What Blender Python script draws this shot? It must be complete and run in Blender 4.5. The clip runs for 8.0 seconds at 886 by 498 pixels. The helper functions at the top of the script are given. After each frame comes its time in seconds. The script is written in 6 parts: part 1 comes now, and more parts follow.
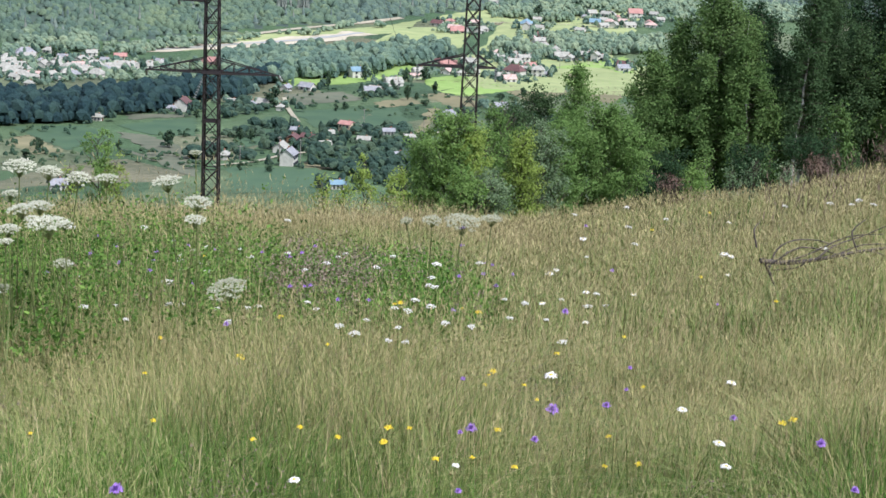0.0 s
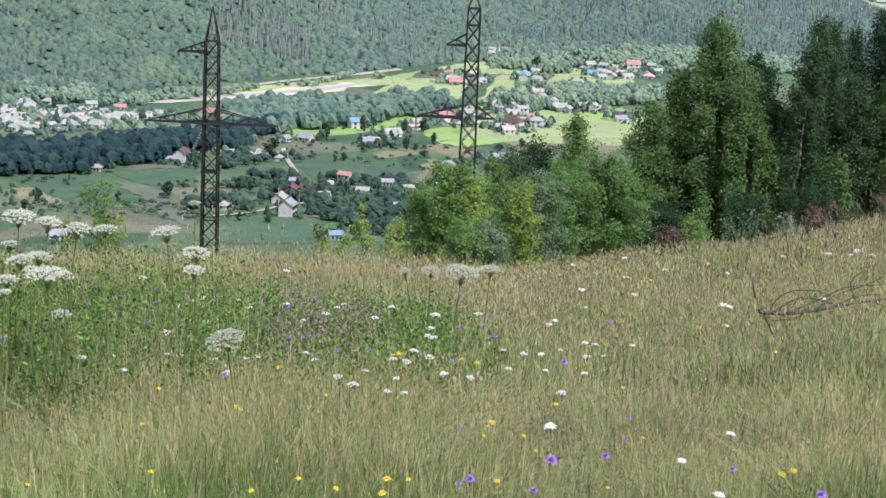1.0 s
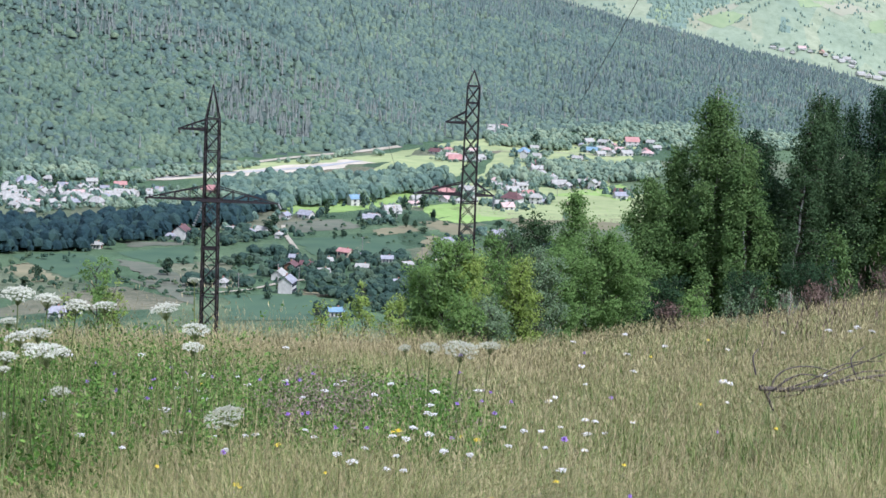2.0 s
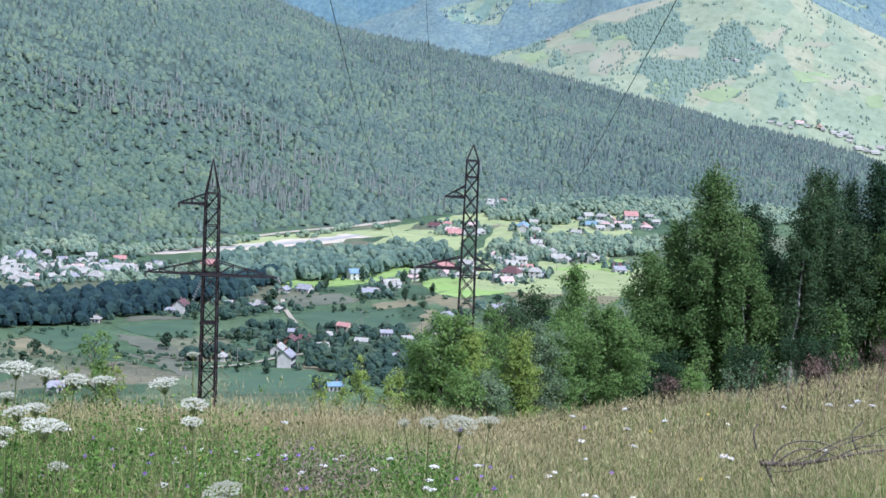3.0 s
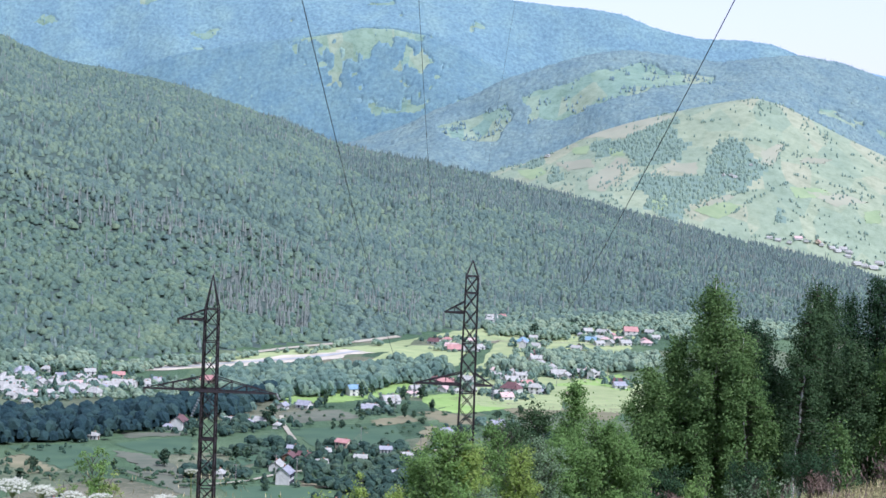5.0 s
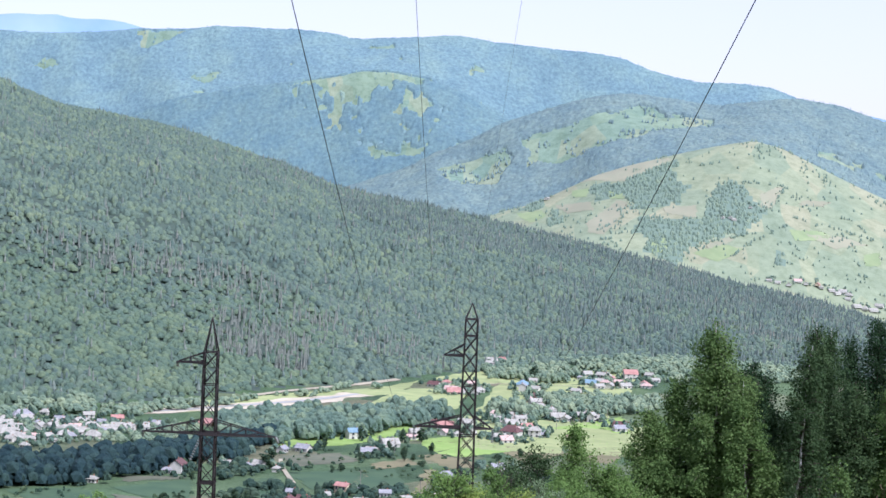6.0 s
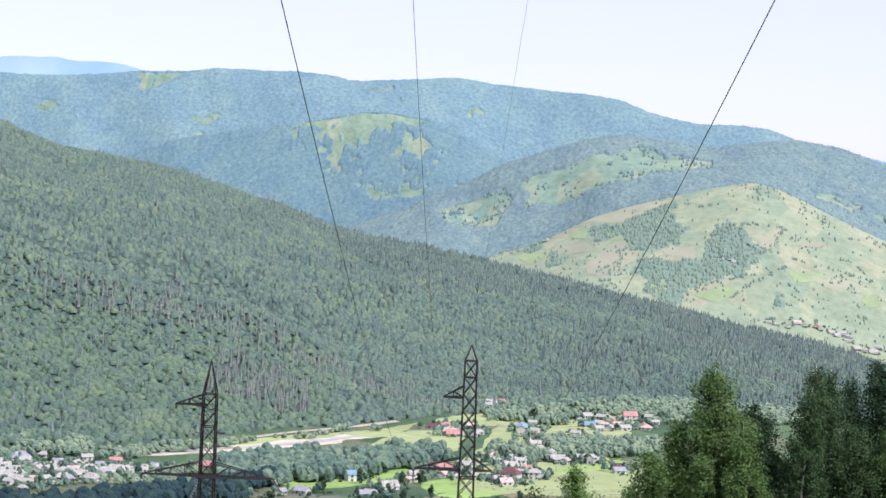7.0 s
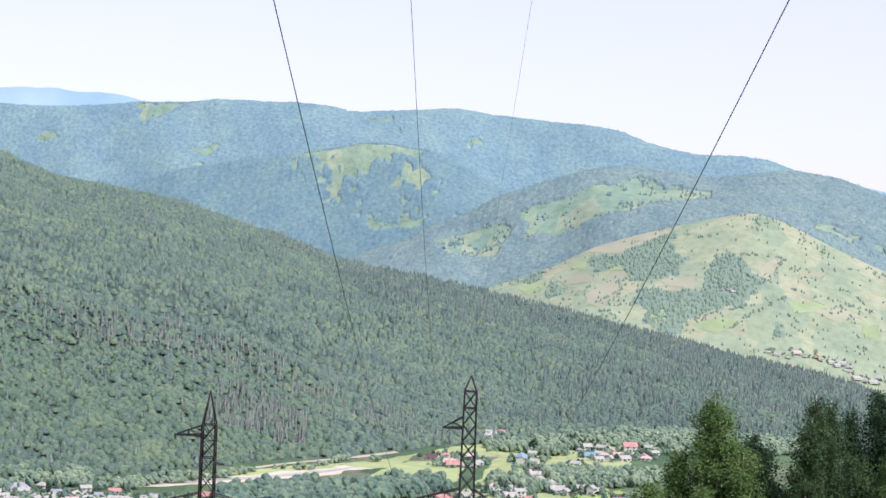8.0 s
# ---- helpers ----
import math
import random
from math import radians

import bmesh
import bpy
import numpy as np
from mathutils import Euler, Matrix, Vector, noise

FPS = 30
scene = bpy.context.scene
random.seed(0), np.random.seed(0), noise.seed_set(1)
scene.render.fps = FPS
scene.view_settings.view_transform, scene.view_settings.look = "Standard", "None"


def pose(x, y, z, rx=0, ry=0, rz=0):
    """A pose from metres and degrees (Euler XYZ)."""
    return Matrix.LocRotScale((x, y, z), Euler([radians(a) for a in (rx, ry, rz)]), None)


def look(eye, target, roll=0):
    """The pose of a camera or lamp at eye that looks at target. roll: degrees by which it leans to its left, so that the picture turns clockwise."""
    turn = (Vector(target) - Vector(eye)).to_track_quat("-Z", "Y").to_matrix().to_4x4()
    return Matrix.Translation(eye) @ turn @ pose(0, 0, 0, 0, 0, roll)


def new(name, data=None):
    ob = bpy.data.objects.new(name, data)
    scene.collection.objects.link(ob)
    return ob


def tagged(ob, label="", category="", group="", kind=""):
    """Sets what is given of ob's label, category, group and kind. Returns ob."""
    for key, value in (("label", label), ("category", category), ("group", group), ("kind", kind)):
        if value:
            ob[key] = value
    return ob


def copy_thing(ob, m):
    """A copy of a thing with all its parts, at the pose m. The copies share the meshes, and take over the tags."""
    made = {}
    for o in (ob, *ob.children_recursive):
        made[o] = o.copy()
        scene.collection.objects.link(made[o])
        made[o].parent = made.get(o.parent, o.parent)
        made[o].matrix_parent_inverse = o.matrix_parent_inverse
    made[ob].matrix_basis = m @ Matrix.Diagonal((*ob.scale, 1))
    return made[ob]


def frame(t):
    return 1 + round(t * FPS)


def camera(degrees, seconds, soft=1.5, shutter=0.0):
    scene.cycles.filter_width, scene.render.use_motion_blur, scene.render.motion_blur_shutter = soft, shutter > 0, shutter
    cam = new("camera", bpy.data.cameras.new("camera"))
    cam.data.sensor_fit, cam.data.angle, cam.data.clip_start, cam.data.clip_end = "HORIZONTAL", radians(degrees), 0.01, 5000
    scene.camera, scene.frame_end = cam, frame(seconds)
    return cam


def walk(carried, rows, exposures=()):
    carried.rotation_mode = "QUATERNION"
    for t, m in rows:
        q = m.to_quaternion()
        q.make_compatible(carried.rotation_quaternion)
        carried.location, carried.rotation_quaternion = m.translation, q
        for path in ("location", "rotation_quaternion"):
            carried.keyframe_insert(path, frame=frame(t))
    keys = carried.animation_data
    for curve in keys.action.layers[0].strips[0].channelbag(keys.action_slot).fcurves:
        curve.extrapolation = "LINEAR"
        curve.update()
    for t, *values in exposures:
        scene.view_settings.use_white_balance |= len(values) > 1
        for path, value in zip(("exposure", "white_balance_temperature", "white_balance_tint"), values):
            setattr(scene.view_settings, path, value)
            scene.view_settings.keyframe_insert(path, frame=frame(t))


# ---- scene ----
# The camera stands on a hillside meadow and tilts up slowly, leaning a little to its left.
cam = camera(29.3, 8.0, soft=1.58)
EYE, LEAN = 1.5, -2.5
ROWS = [  # seconds, yaw, pitch, roll
    (0.0, 0.175, -14.308, -0.081),
    (0.5, 0.149, -13.793, -0.073),
    (1.0, 0.130, -12.601, -0.085),
    (1.5, 0.116, -11.289, -0.051),
    (3.0, 0.080, -7.503, -0.024),
    (3.5, 0.066, -6.320, 0.018),
    (4.0, 0.064, -5.332, 0.003),
    (4.5, 0.062, -4.402, 0.014),
    (6.0, 0.045, -2.149, 0.031),
    (6.5, 0.026, -1.393, 0.046),
    (7.0, 0.018, -0.743, 0.063),
    (7.5, 0.002, -0.173, 0.066),
    (8.0, 0.000, 0.286, 0.079),
]
walk(cam, [(t, pose(0, 0, EYE, 0, LEAN, 0) @ pose(0, 0, 0, 90 + pitch, roll, yaw)) for t, yaw, pitch, roll in ROWS],
     [(0.0, 0.44, 6150, 14), (1.5, 0.45, 5850, 18), (3.0, 0.46, 5500, 20), (4.5, 0.44, 5500, 22), (6.0, 0.46, 5850, 23), (8.0, 0.46, 6250, 23)])

# ---- world, sun ----
SUN_EL, SUN_AZ = 52.0, 135.0      # height, and bearing clockwise from straight ahead
world = bpy.data.worlds.new("sky")
scene.world = world
world.use_nodes = True
wn = world.node_tree.nodes
wn.clear()
sky = wn.new("ShaderNodeTexSky")
sky.sky_type = "NISHITA"
sky.sun_disc = False
sky.sun_elevation, sky.sun_rotation = radians(SUN_EL), radians(SUN_AZ)
sky.air_density, sky.dust_density, sky.ozone_density = 1.0, 1.2, 1.5
wbg = wn.new("ShaderNodeBackground")
wbg.inputs["Strength"].default_value = 0.13
wout = wn.new("ShaderNodeOutputWorld")
veil = wn.new("ShaderNodeMix")          # thin white summer cloud over the blue
veil.data_type, veil.blend_type = "RGBA", "MIX"
veil.inputs[0].default_value = 0.55
veil.inputs[7].default_value = (6.0, 5.95, 6.6, 1)
world.node_tree.links.new(sky.outputs[0], veil.inputs[6])
world.node_tree.links.new(veil.outputs[2], wbg.inputs[0])
world.node_tree.links.new(wbg.outputs[0], wout.inputs[0])
sun = new("sun", bpy.data.lights.new("sun", "SUN"))
sun.data.energy, sun.data.angle, sun.data.color = 3.9, radians(1.5), (1.0, 0.97, 0.94)
_el, _az = radians(SUN_EL), radians(SUN_AZ)
_to = Vector((math.sin(_az) * math.cos(_el), math.cos(_az) * math.cos(_el), math.sin(_el)))
sun.matrix_world = look(_to * 100, (0, 0, 0))

# ---- materials ----
def node_mat(name, rough=0.85):
    m = bpy.data.materials.new(name)
    m.use_nodes = True
    n, l = m.node_tree.nodes, m.node_tree.links
    b = n["Principled BSDF"]
    b.inputs["Roughness"].default_value = rough
    b.inputs["Specular IOR Level"].default_value = 0.3
    return m, n, l, b


def ramp(n, stops, mode="LINEAR"):
    r = n.new("ShaderNodeValToRGB")
    r.color_ramp.interpolation = mode
    while len(r.color_ramp.elements) < len(stops):
        r.color_ramp.elements.new(0.5)
    for e, (p, c) in zip(r.color_ramp.elements, stops):
        e.position, e.color = p, (*c, 1)
    return r


def noise_tex(n, l, scale, detail=4, coords=None, rough=0.6):
    t = n.new("ShaderNodeTexNoise")
    t.inputs["Scale"].default_value, t.inputs["Detail"].default_value = scale, detail
    t.inputs["Roughness"].default_value = rough
    if coords is not None:
        l.new(coords, t.inputs["Vector"])
    return t


def mix(n, l, a, b, f, how="MIX"):
    x = n.new("ShaderNodeMix")
    x.data_type, x.blend_type = "RGBA", how
    for sock, v in ((x.inputs[0], f), (x.inputs[6], a), (x.inputs[7], b)):
        if hasattr(v, "is_linked"):
            l.new(v, sock)
        elif isinstance(v, tuple):
            sock.default_value = (*v, 1)
        else:
            sock.default_value = v
    return x.outputs[2]


def bump(n, l, b, height, strength, dist):
    u = n.new("ShaderNodeBump")
    u.inputs["Strength"].default_value, u.inputs["Distance"].default_value = strength, dist
    l.new(height, u.inputs["Height"])
    l.new(u.outputs[0], b.inputs["Normal"])


def position(n):
    return n.new("ShaderNodeNewGeometry").outputs["Position"]


def leaf_mat(name, stops, seed_scale, trans=0.0, rough=0.6, big=0.0, grain=0.0, vary=0.7):
    """Foliage: a tone for each island, mottled by noise at two sizes; trans lets light through."""
    m, n, l, b = node_mat(name, rough)
    b.inputs["Specular IOR Level"].default_value = 0.12
    g = n.new("ShaderNodeNewGeometry")
    r = ramp(n, stops)
    nz = noise_tex(n, l, seed_scale, 3, g.outputs["Position"])
    ad = n.new("ShaderNodeMath")
    ad.operation = "MULTIPLY_ADD"
    l.new(nz.outputs[0], ad.inputs[0])
    ad.inputs[1].default_value = 0.9
    sc = n.new("ShaderNodeMath")
    sc.operation = "MULTIPLY_ADD"
    l.new(g.outputs["Random Per Island"], sc.inputs[0])
    sc.inputs[1].default_value, sc.inputs[2].default_value = vary, 0.05 - 0.5 * vary
    l.new(sc.outputs[0], ad.inputs[2])
    l.new(ad.outputs[0], r.inputs[0])
    col = r.outputs[0]
    if grain:
        fine = noise_tex(n, l, grain, 5, g.outputs["Position"], 0.75)
        fr = ramp(n, [(0.36, (0.72, 0.74, 0.78)), (0.62, (1.14, 1.14, 1.08))])
        l.new(fine.outputs[0], fr.inputs[0])
        col = mix(n, l, col, fr.outputs[0], 1.0, "MULTIPLY")
        bump(n, l, b, fine.outputs[0], 1.0, big)
    l.new(col, b.inputs["Base Color"])
    if trans:
        tr = n.new("ShaderNodeBsdfTranslucent")
        l.new(col, tr.inputs[0])
        mx = n.new("ShaderNodeMixShader")
        mx.inputs[0].default_value = trans
        l.new(b.outputs[0], mx.inputs[1])
        l.new(tr.outputs[0], mx.inputs[2])
        l.new(mx.outputs[0], n["Material Output"].inputs[0])
    return m


def plain_mat(name, c, c2, scale, rough=0.8, metal=0.0, bump_d=0.0):
    m, n, l, b = node_mat(name, rough)
    p = n.new("ShaderNodeTexCoord").outputs["Object"]
    a = noise_tex(n, l, scale, 5, p)
    r = ramp(n, [(0.3, c), (0.7, c2)])
    l.new(a.outputs[0], r.inputs[0])
    big = noise_tex(n, l, scale * 0.12, 3, p)
    br = ramp(n, [(0.3, (0.8, 0.8, 0.8)), (0.7, (1.08, 1.08, 1.08))])
    l.new(big.outputs[0], br.inputs[0])
    l.new(mix(n, l, r.outputs[0], br.outputs[0], 1.0, "MULTIPLY"), b.inputs["Base Color"])
    b.inputs["Metallic"].default_value = metal
    if bump_d:
        bump(n, l, b, a.outputs[0], 0.6, bump_d)
    return m


def fields_mat(name, stops, cell, stretch, turn, speck, soft=0.0):
    """Patchwork of meadows and strips of plough land, with tufts and worn spots."""
    m, n, l, b = node_mat(name, 0.95)
    p = position(n)
    mp = n.new("ShaderNodeMapping")
    mp.inputs["Scale"].default_value = (1 / cell, 1 / (cell * stretch), 0)
    mp.inputs["Rotation"].default_value = (0, 0, turn)
    l.new(p, mp.inputs[0])
    v = n.new("ShaderNodeTexVoronoi")
    v.inputs["Scale"].default_value = 1.0
    v.inputs["Randomness"].default_value = 0.8
    l.new(mp.outputs[0], v.inputs["Vector"])
    s = n.new("ShaderNodeSeparateColor")
    l.new(v.outputs["Color"], s.inputs[0])
    r = ramp(n, stops)
    l.new(s.outputs[0], r.inputs[0])
    a = noise_tex(n, l, 1 / 55, 5, p, 0.7)
    # soft evens out the mottling on far ground, as haze would
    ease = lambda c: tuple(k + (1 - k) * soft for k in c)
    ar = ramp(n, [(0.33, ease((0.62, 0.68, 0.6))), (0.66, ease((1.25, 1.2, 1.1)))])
    l.new(a.outputs[0], ar.inputs[0])
    c = mix(n, l, r.outputs[0], ar.outputs[0], 1.0, "MULTIPLY")
    f = noise_tex(n, l, speck, 4, p, 0.8)
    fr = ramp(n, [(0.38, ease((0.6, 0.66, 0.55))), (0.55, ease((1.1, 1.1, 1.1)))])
    l.new(f.outputs[0], fr.inputs[0])
    l.new(mix(n, l, c, fr.outputs[0], 1.0, "MULTIPLY"), b.inputs["Base Color"])
    bump(n, l, b, f.outputs[0], 0.7, 1.0)
    return m


M_SOIL = plain_mat("meadow_thatch", (0.026, 0.038, 0.012), (0.07, 0.08, 0.03), 9, 0.95, 0, 0.03)
M_SLOPE = fields_mat("hill_meadow", [(0.0, (0.13, 0.17, 0.05)), (1.0, (0.26, 0.24, 0.10))], 40, 1.5, 0.3, 0.8)
# Valley tones are lowered to paint cloud shade, and blued for haze.
M_VALLEY = fields_mat("cloud_shaded_fields", [(0.0, (0.048, 0.095, 0.054)), (0.35, (0.070, 0.128, 0.065)), (0.6, (0.090, 0.144, 0.077)), (0.8, (0.120, 0.150, 0.093)), (1.0, (0.168, 0.160, 0.115))], 45, 2.2, 1.1, 0.35)
M_FLOOR = plain_mat("forest_floor", (0.042, 0.07, 0.06), (0.07, 0.105, 0.08), 0.1, 0.95)
# Pasture greens are paled and evened to paint haze over the hill.
M_BACK = fields_mat("hazy_upland_pasture", [(0.0, (0.198, 0.258, 0.184)), (0.35, (0.225, 0.278, 0.190)), (0.7, (0.248, 0.290, 0.196)), (0.9, (0.268, 0.292, 0.200)), (1.0, (0.286, 0.288, 0.204))], 60, 1.6, 0.7, 0.06, 0.6)
# Blue distance haze is put into the base colours of these far woods.
M_MAINHILL = leaf_mat("hazy_mountain_woodland", [(0.0, (0.138, 0.226, 0.268)), (0.6, (0.158, 0.255, 0.276)), (1.0, (0.196, 0.290, 0.272))], 1 / 120, 0, 0.95)
M_MIDHILL = leaf_mat("hazy_ridge_woodland", [(0.0, (0.104, 0.170, 0.192)), (0.6, (0.130, 0.200, 0.205)), (1.0, (0.165, 0.236, 0.215))], 1 / 110, 0, 0.95)
# Ground under the copses, with haze painted into its green.
M_COPSE = leaf_mat("hazy_copse_floor", [(0.0, (0.130, 0.195, 0.165)), (1.0, (0.17, 0.24, 0.182))], 1 / 60, 0, 0.95)
# High pasture, with blue-green haze mixed into its colour.
M_FARPASTURE = fields_mat("hazy_high_pasture", [(0.0, (0.152, 0.240, 0.200)), (0.5, (0.180, 0.262, 0.196)), (1.0, (0.232, 0.285, 0.208))], 45, 1.5, 0.4, 0.05, 0.5)
M_SCAR = plain_mat("bare_reddish_soil", (0.30, 0.25, 0.24), (0.36, 0.31, 0.28), 0.05, 0.95)
# Forest greens are raised towards blue, with the haze painted in.
M_FOREST = leaf_mat("hazy_mixed_forest", [(0.0, (0.068, 0.110, 0.104)), (0.3, (0.090, 0.140, 0.120)), (0.55, (0.113, 0.167, 0.130)), (0.78, (0.142, 0.200, 0.134)), (1.0, (0.185, 0.238, 0.144))], 1 / 60, 0, 0.95, 0.8, 0.8, 0.55)
# The yellower leaf tone paints sunlight on the lower spur; some haze blue too.
M_SUNBEECH = leaf_mat("sunlit_beech_wood", [(0.0, (0.066, 0.112, 0.098)), (0.35, (0.090, 0.144, 0.110)), (0.7, (0.126, 0.184, 0.119)), (1.0, (0.176, 0.230, 0.134))], 1 / 45, 0, 0.95, 0.8, 0.8, 0.5)
# Spruce tones are brightened and blued to carry haze.
M_SPRUCE = leaf_mat("hazy_spruce_forest", [(0.0, (0.094, 0.138, 0.132)), (0.5, (0.126, 0.176, 0.158)), (0.85, (0.166, 0.208, 0.176)), (1.0, (0.215, 0.222, 0.184))], 1 / 90, 0, 0.85)
M_DEAD = leaf_mat("dead_spruce", [(0.0, (0.145, 0.178, 0.158)), (1.0, (0.225, 0.25, 0.215))], 1 / 50, 0, 0.9)
# Far trees take the same haze as a blue tint in their leaves.
M_FARTREE = leaf_mat("hazy_far_spruce", [(0.15, (0.108, 0.190, 0.238)), (0.5, (0.140, 0.232, 0.260)), (0.85, (0.190, 0.288, 0.268))], 1 / 110, 0, 0.95, 0.5, 0.11, 0.35)
M_FOLDTREE = leaf_mat("hazy_far_beech", [(0.15, (0.108, 0.190, 0.222)), (0.5, (0.145, 0.232, 0.230)), (0.85, (0.205, 0.292, 0.236))], 1 / 60, 0, 0.95, 0.5, 0.11, 0.5)
M_MIDTREE = leaf_mat("hazy_ridge_spruce", [(0.15, (0.096, 0.160, 0.188)), (0.5, (0.130, 0.200, 0.208)), (0.85, (0.180, 0.250, 0.226))], 1 / 60, 0, 0.95, 0.5, 0.11, 0.4)
# Copse leaves are lightened in colour for the haze before them.
M_HILLTREE = leaf_mat("hazy_copse_leaf", [(0.0, (0.132, 0.196, 0.160)), (0.6, (0.166, 0.236, 0.178)), (1.0, (0.22, 0.288, 0.19))], 1 / 200, 0, 0.95, vary=0.5)
M_STEEL = plain_mat("rusty_steel", (0.006, 0.006, 0.008), (0.02, 0.014, 0.014), 3, 0.65, 0.0)
M_CABLE = plain_mat("aluminium_cable", (0.035, 0.038, 0.038), (0.07, 0.075, 0.075), 1, 0.6, 0.3)
M_GLASSINS = plain_mat("glass_insulator", (0.10, 0.12, 0.12), (0.16, 0.18, 0.18), 8, 0.3)

# ---- mesh helpers ----
def mesh_np(name, verts, faces, mats, smooth=False, index=None):
    me = bpy.data.meshes.new(name)
    verts, faces = np.asarray(verts, np.float32), np.asarray(faces, np.int32)
    n, (m, k) = len(verts), faces.shape
    me.vertices.add(n)
    me.vertices.foreach_set("co", verts.ravel())
    me.loops.add(m * k)
    me.loops.foreach_set("vertex_index", faces.ravel())
    me.polygons.add(m)
    me.polygons.foreach_set("loop_start", np.arange(0, m * k, k, dtype=np.int32))
    me.polygons.foreach_set("use_smooth", np.full(m, smooth))
    for mat in mats if isinstance(mats, (list, tuple)) else [mats]:
        me.materials.append(mat)
    if index is not None:
        me.polygons.foreach_set("material_index", np.asarray(index, np.int32))
    me.update(calc_edges=True)
    me.validate()
    return me


def part(name, geo, material, parent=None, label="", smooth=False):
    """Links a bmesh, or a pair of verts and faces, as one mesh object under a thing or part."""
    if isinstance(geo, bmesh.types.BMesh):
        me = bpy.data.meshes.new(name)
        for f in geo.faces:
            f.smooth = smooth
        geo.to_mesh(me)
        geo.free()
        me.materials.append(material)
    elif isinstance(geo, bpy.types.Mesh):
        me = geo
    else:
        me = mesh_np(name, geo[0], geo[1], material, smooth)
    ob = new(name, me)
    ob.parent = parent
    if label:
        ob["label"] = label
    return ob


def scatter(tv, tf, pos, scl, yaw, tilt=None):
    """Many copies of one small template as one mesh: verts and faces."""
    tv, tf = np.asarray(tv, float), np.asarray(tf)
    n, k = len(pos), len(tv)
    c, s = np.cos(yaw)[:, None], np.sin(yaw)[:, None]
    v = tv[None] * np.asarray(scl).reshape(n, 1, np.shape(scl)[-1])
    if tilt is not None:
        v = v + 0
        v[..., 0] += v[..., 2] * tilt[:, None]
    out = np.empty((n, k, 3))
    out[..., 0] = v[..., 0] * c - v[..., 1] * s
    out[..., 1] = v[..., 0] * s + v[..., 1] * c
    out[..., 2] = v[..., 2]
    out += np.asarray(pos)[:, None, :]
    f = tf[None] + (np.arange(n) * k)[:, None, None]
    return out.reshape(-1, 3), f.reshape(-1, tf.shape[1])


def join(*geos):
    vs, fs, o = [], [], 0
    for v, f in geos:
        vs.append(np.asarray(v, float).reshape(-1, 3))
        fs.append(np.asarray(f) + o)
        o += len(vs[-1])
    return np.concatenate(vs), np.concatenate(fs)


def beam(p, q, w, w2=None):
    """A square bar from p to q as verts and quads."""
    p, q = Vector(p), Vector(q)
    d = (q - p).normalized()
    a = d.cross(Vector((0.13, 0.31, 0.94)) if abs(d.z) < 0.9 else Vector((1, 0, 0))).normalized()
    b = d.cross(a)
    w2 = w if w2 is None else w2
    v = [p + (a * i + b * j) * w / 2 for i, j in ((-1, -1), (1, -1), (1, 1), (-1, 1))]
    v += [q + (a * i + b * j) * w2 / 2 for i, j in ((-1, -1), (1, -1), (1, 1), (-1, 1))]
    f = [(0, 1, 5, 4), (1, 2, 6, 5), (2, 3, 7, 6), (3, 0, 4, 7), (3, 2, 1, 0), (4, 5, 6, 7)]
    return np.array([tuple(x) for x in v]), np.array(f)


def tube(points, radii, sides=6):
    """A round tapered tube through points, as verts and quads."""
    pts = [Vector(p) for p in points]
    vs, fs = [], []
    for i, p in enumerate(pts):
        d = (pts[min(i + 1, len(pts) - 1)] - pts[max(i - 1, 0)]).normalized()
        a = d.cross(Vector((0.2, 0.9, 0.1)) if abs(d.y) < 0.8 else Vector((1, 0, 0.2))).normalized()
        b = d.cross(a)
        for k in range(sides):
            t = 2 * math.pi * k / sides
            vs.append(tuple(p + (a * math.cos(t) + b * math.sin(t)) * radii[i]))
    for i in range(len(pts) - 1):
        for k in range(sides):
            k2 = (k + 1) % sides
            fs.append((i * sides + k, i * sides + k2, (i + 1) * sides + k2, (i + 1) * sides + k))
    return np.array(vs), np.array(fs)


# ---- terrain: one sheet from the meadow to the horizon ----
# Heights along each bearing u (metres to the side for each metre ahead).
NEAR_LIP = ((-0.26, -0.235), (-0.19, -0.230), (-0.12, -0.229), (0.01, -0.226), (0.08, -0.223), (0.148, -0.215), (0.215, -0.203), (0.27, -0.190))
BASE = ((-0.255, 1137), (-0.19, 1173), (-0.123, 1260), (-0.023, 1396), (0.043, 1497), (0.126, 1610), (0.17, 1570), (0.26, 1500))
CREST = ((-0.264, 0.0559), (-0.230, 0.0423), (-0.1965, 0.0377), (-0.163, 0.0318), (-0.129, 0.0216), (-0.0953, 0.012), (-0.0614, -0.0006),
         (-0.028, -0.0058), (0.006, -0.0111), (0.0395, -0.018), (0.073, -0.0249), (0.107, -0.0335), (0.140, -0.0388), (0.174, -0.0473),
         (0.208, -0.0526), (0.241, -0.0595), (0.262, -0.067))
BARE = ((0.0196, -0.0205), (0.0343, -0.0142), (0.0491, -0.0099), (0.0606, -0.0048), (0.0720, 0.0010), (0.0867, 0.0090), (0.1081, 0.0166), (0.1295, 0.0225), (0.1543, 0.0292), (0.1708, 0.0326), (0.1815, 0.0344), (0.1976, 0.0304), (0.2146, 0.0227), (0.2317, 0.0145), (0.2616, 0.0014))
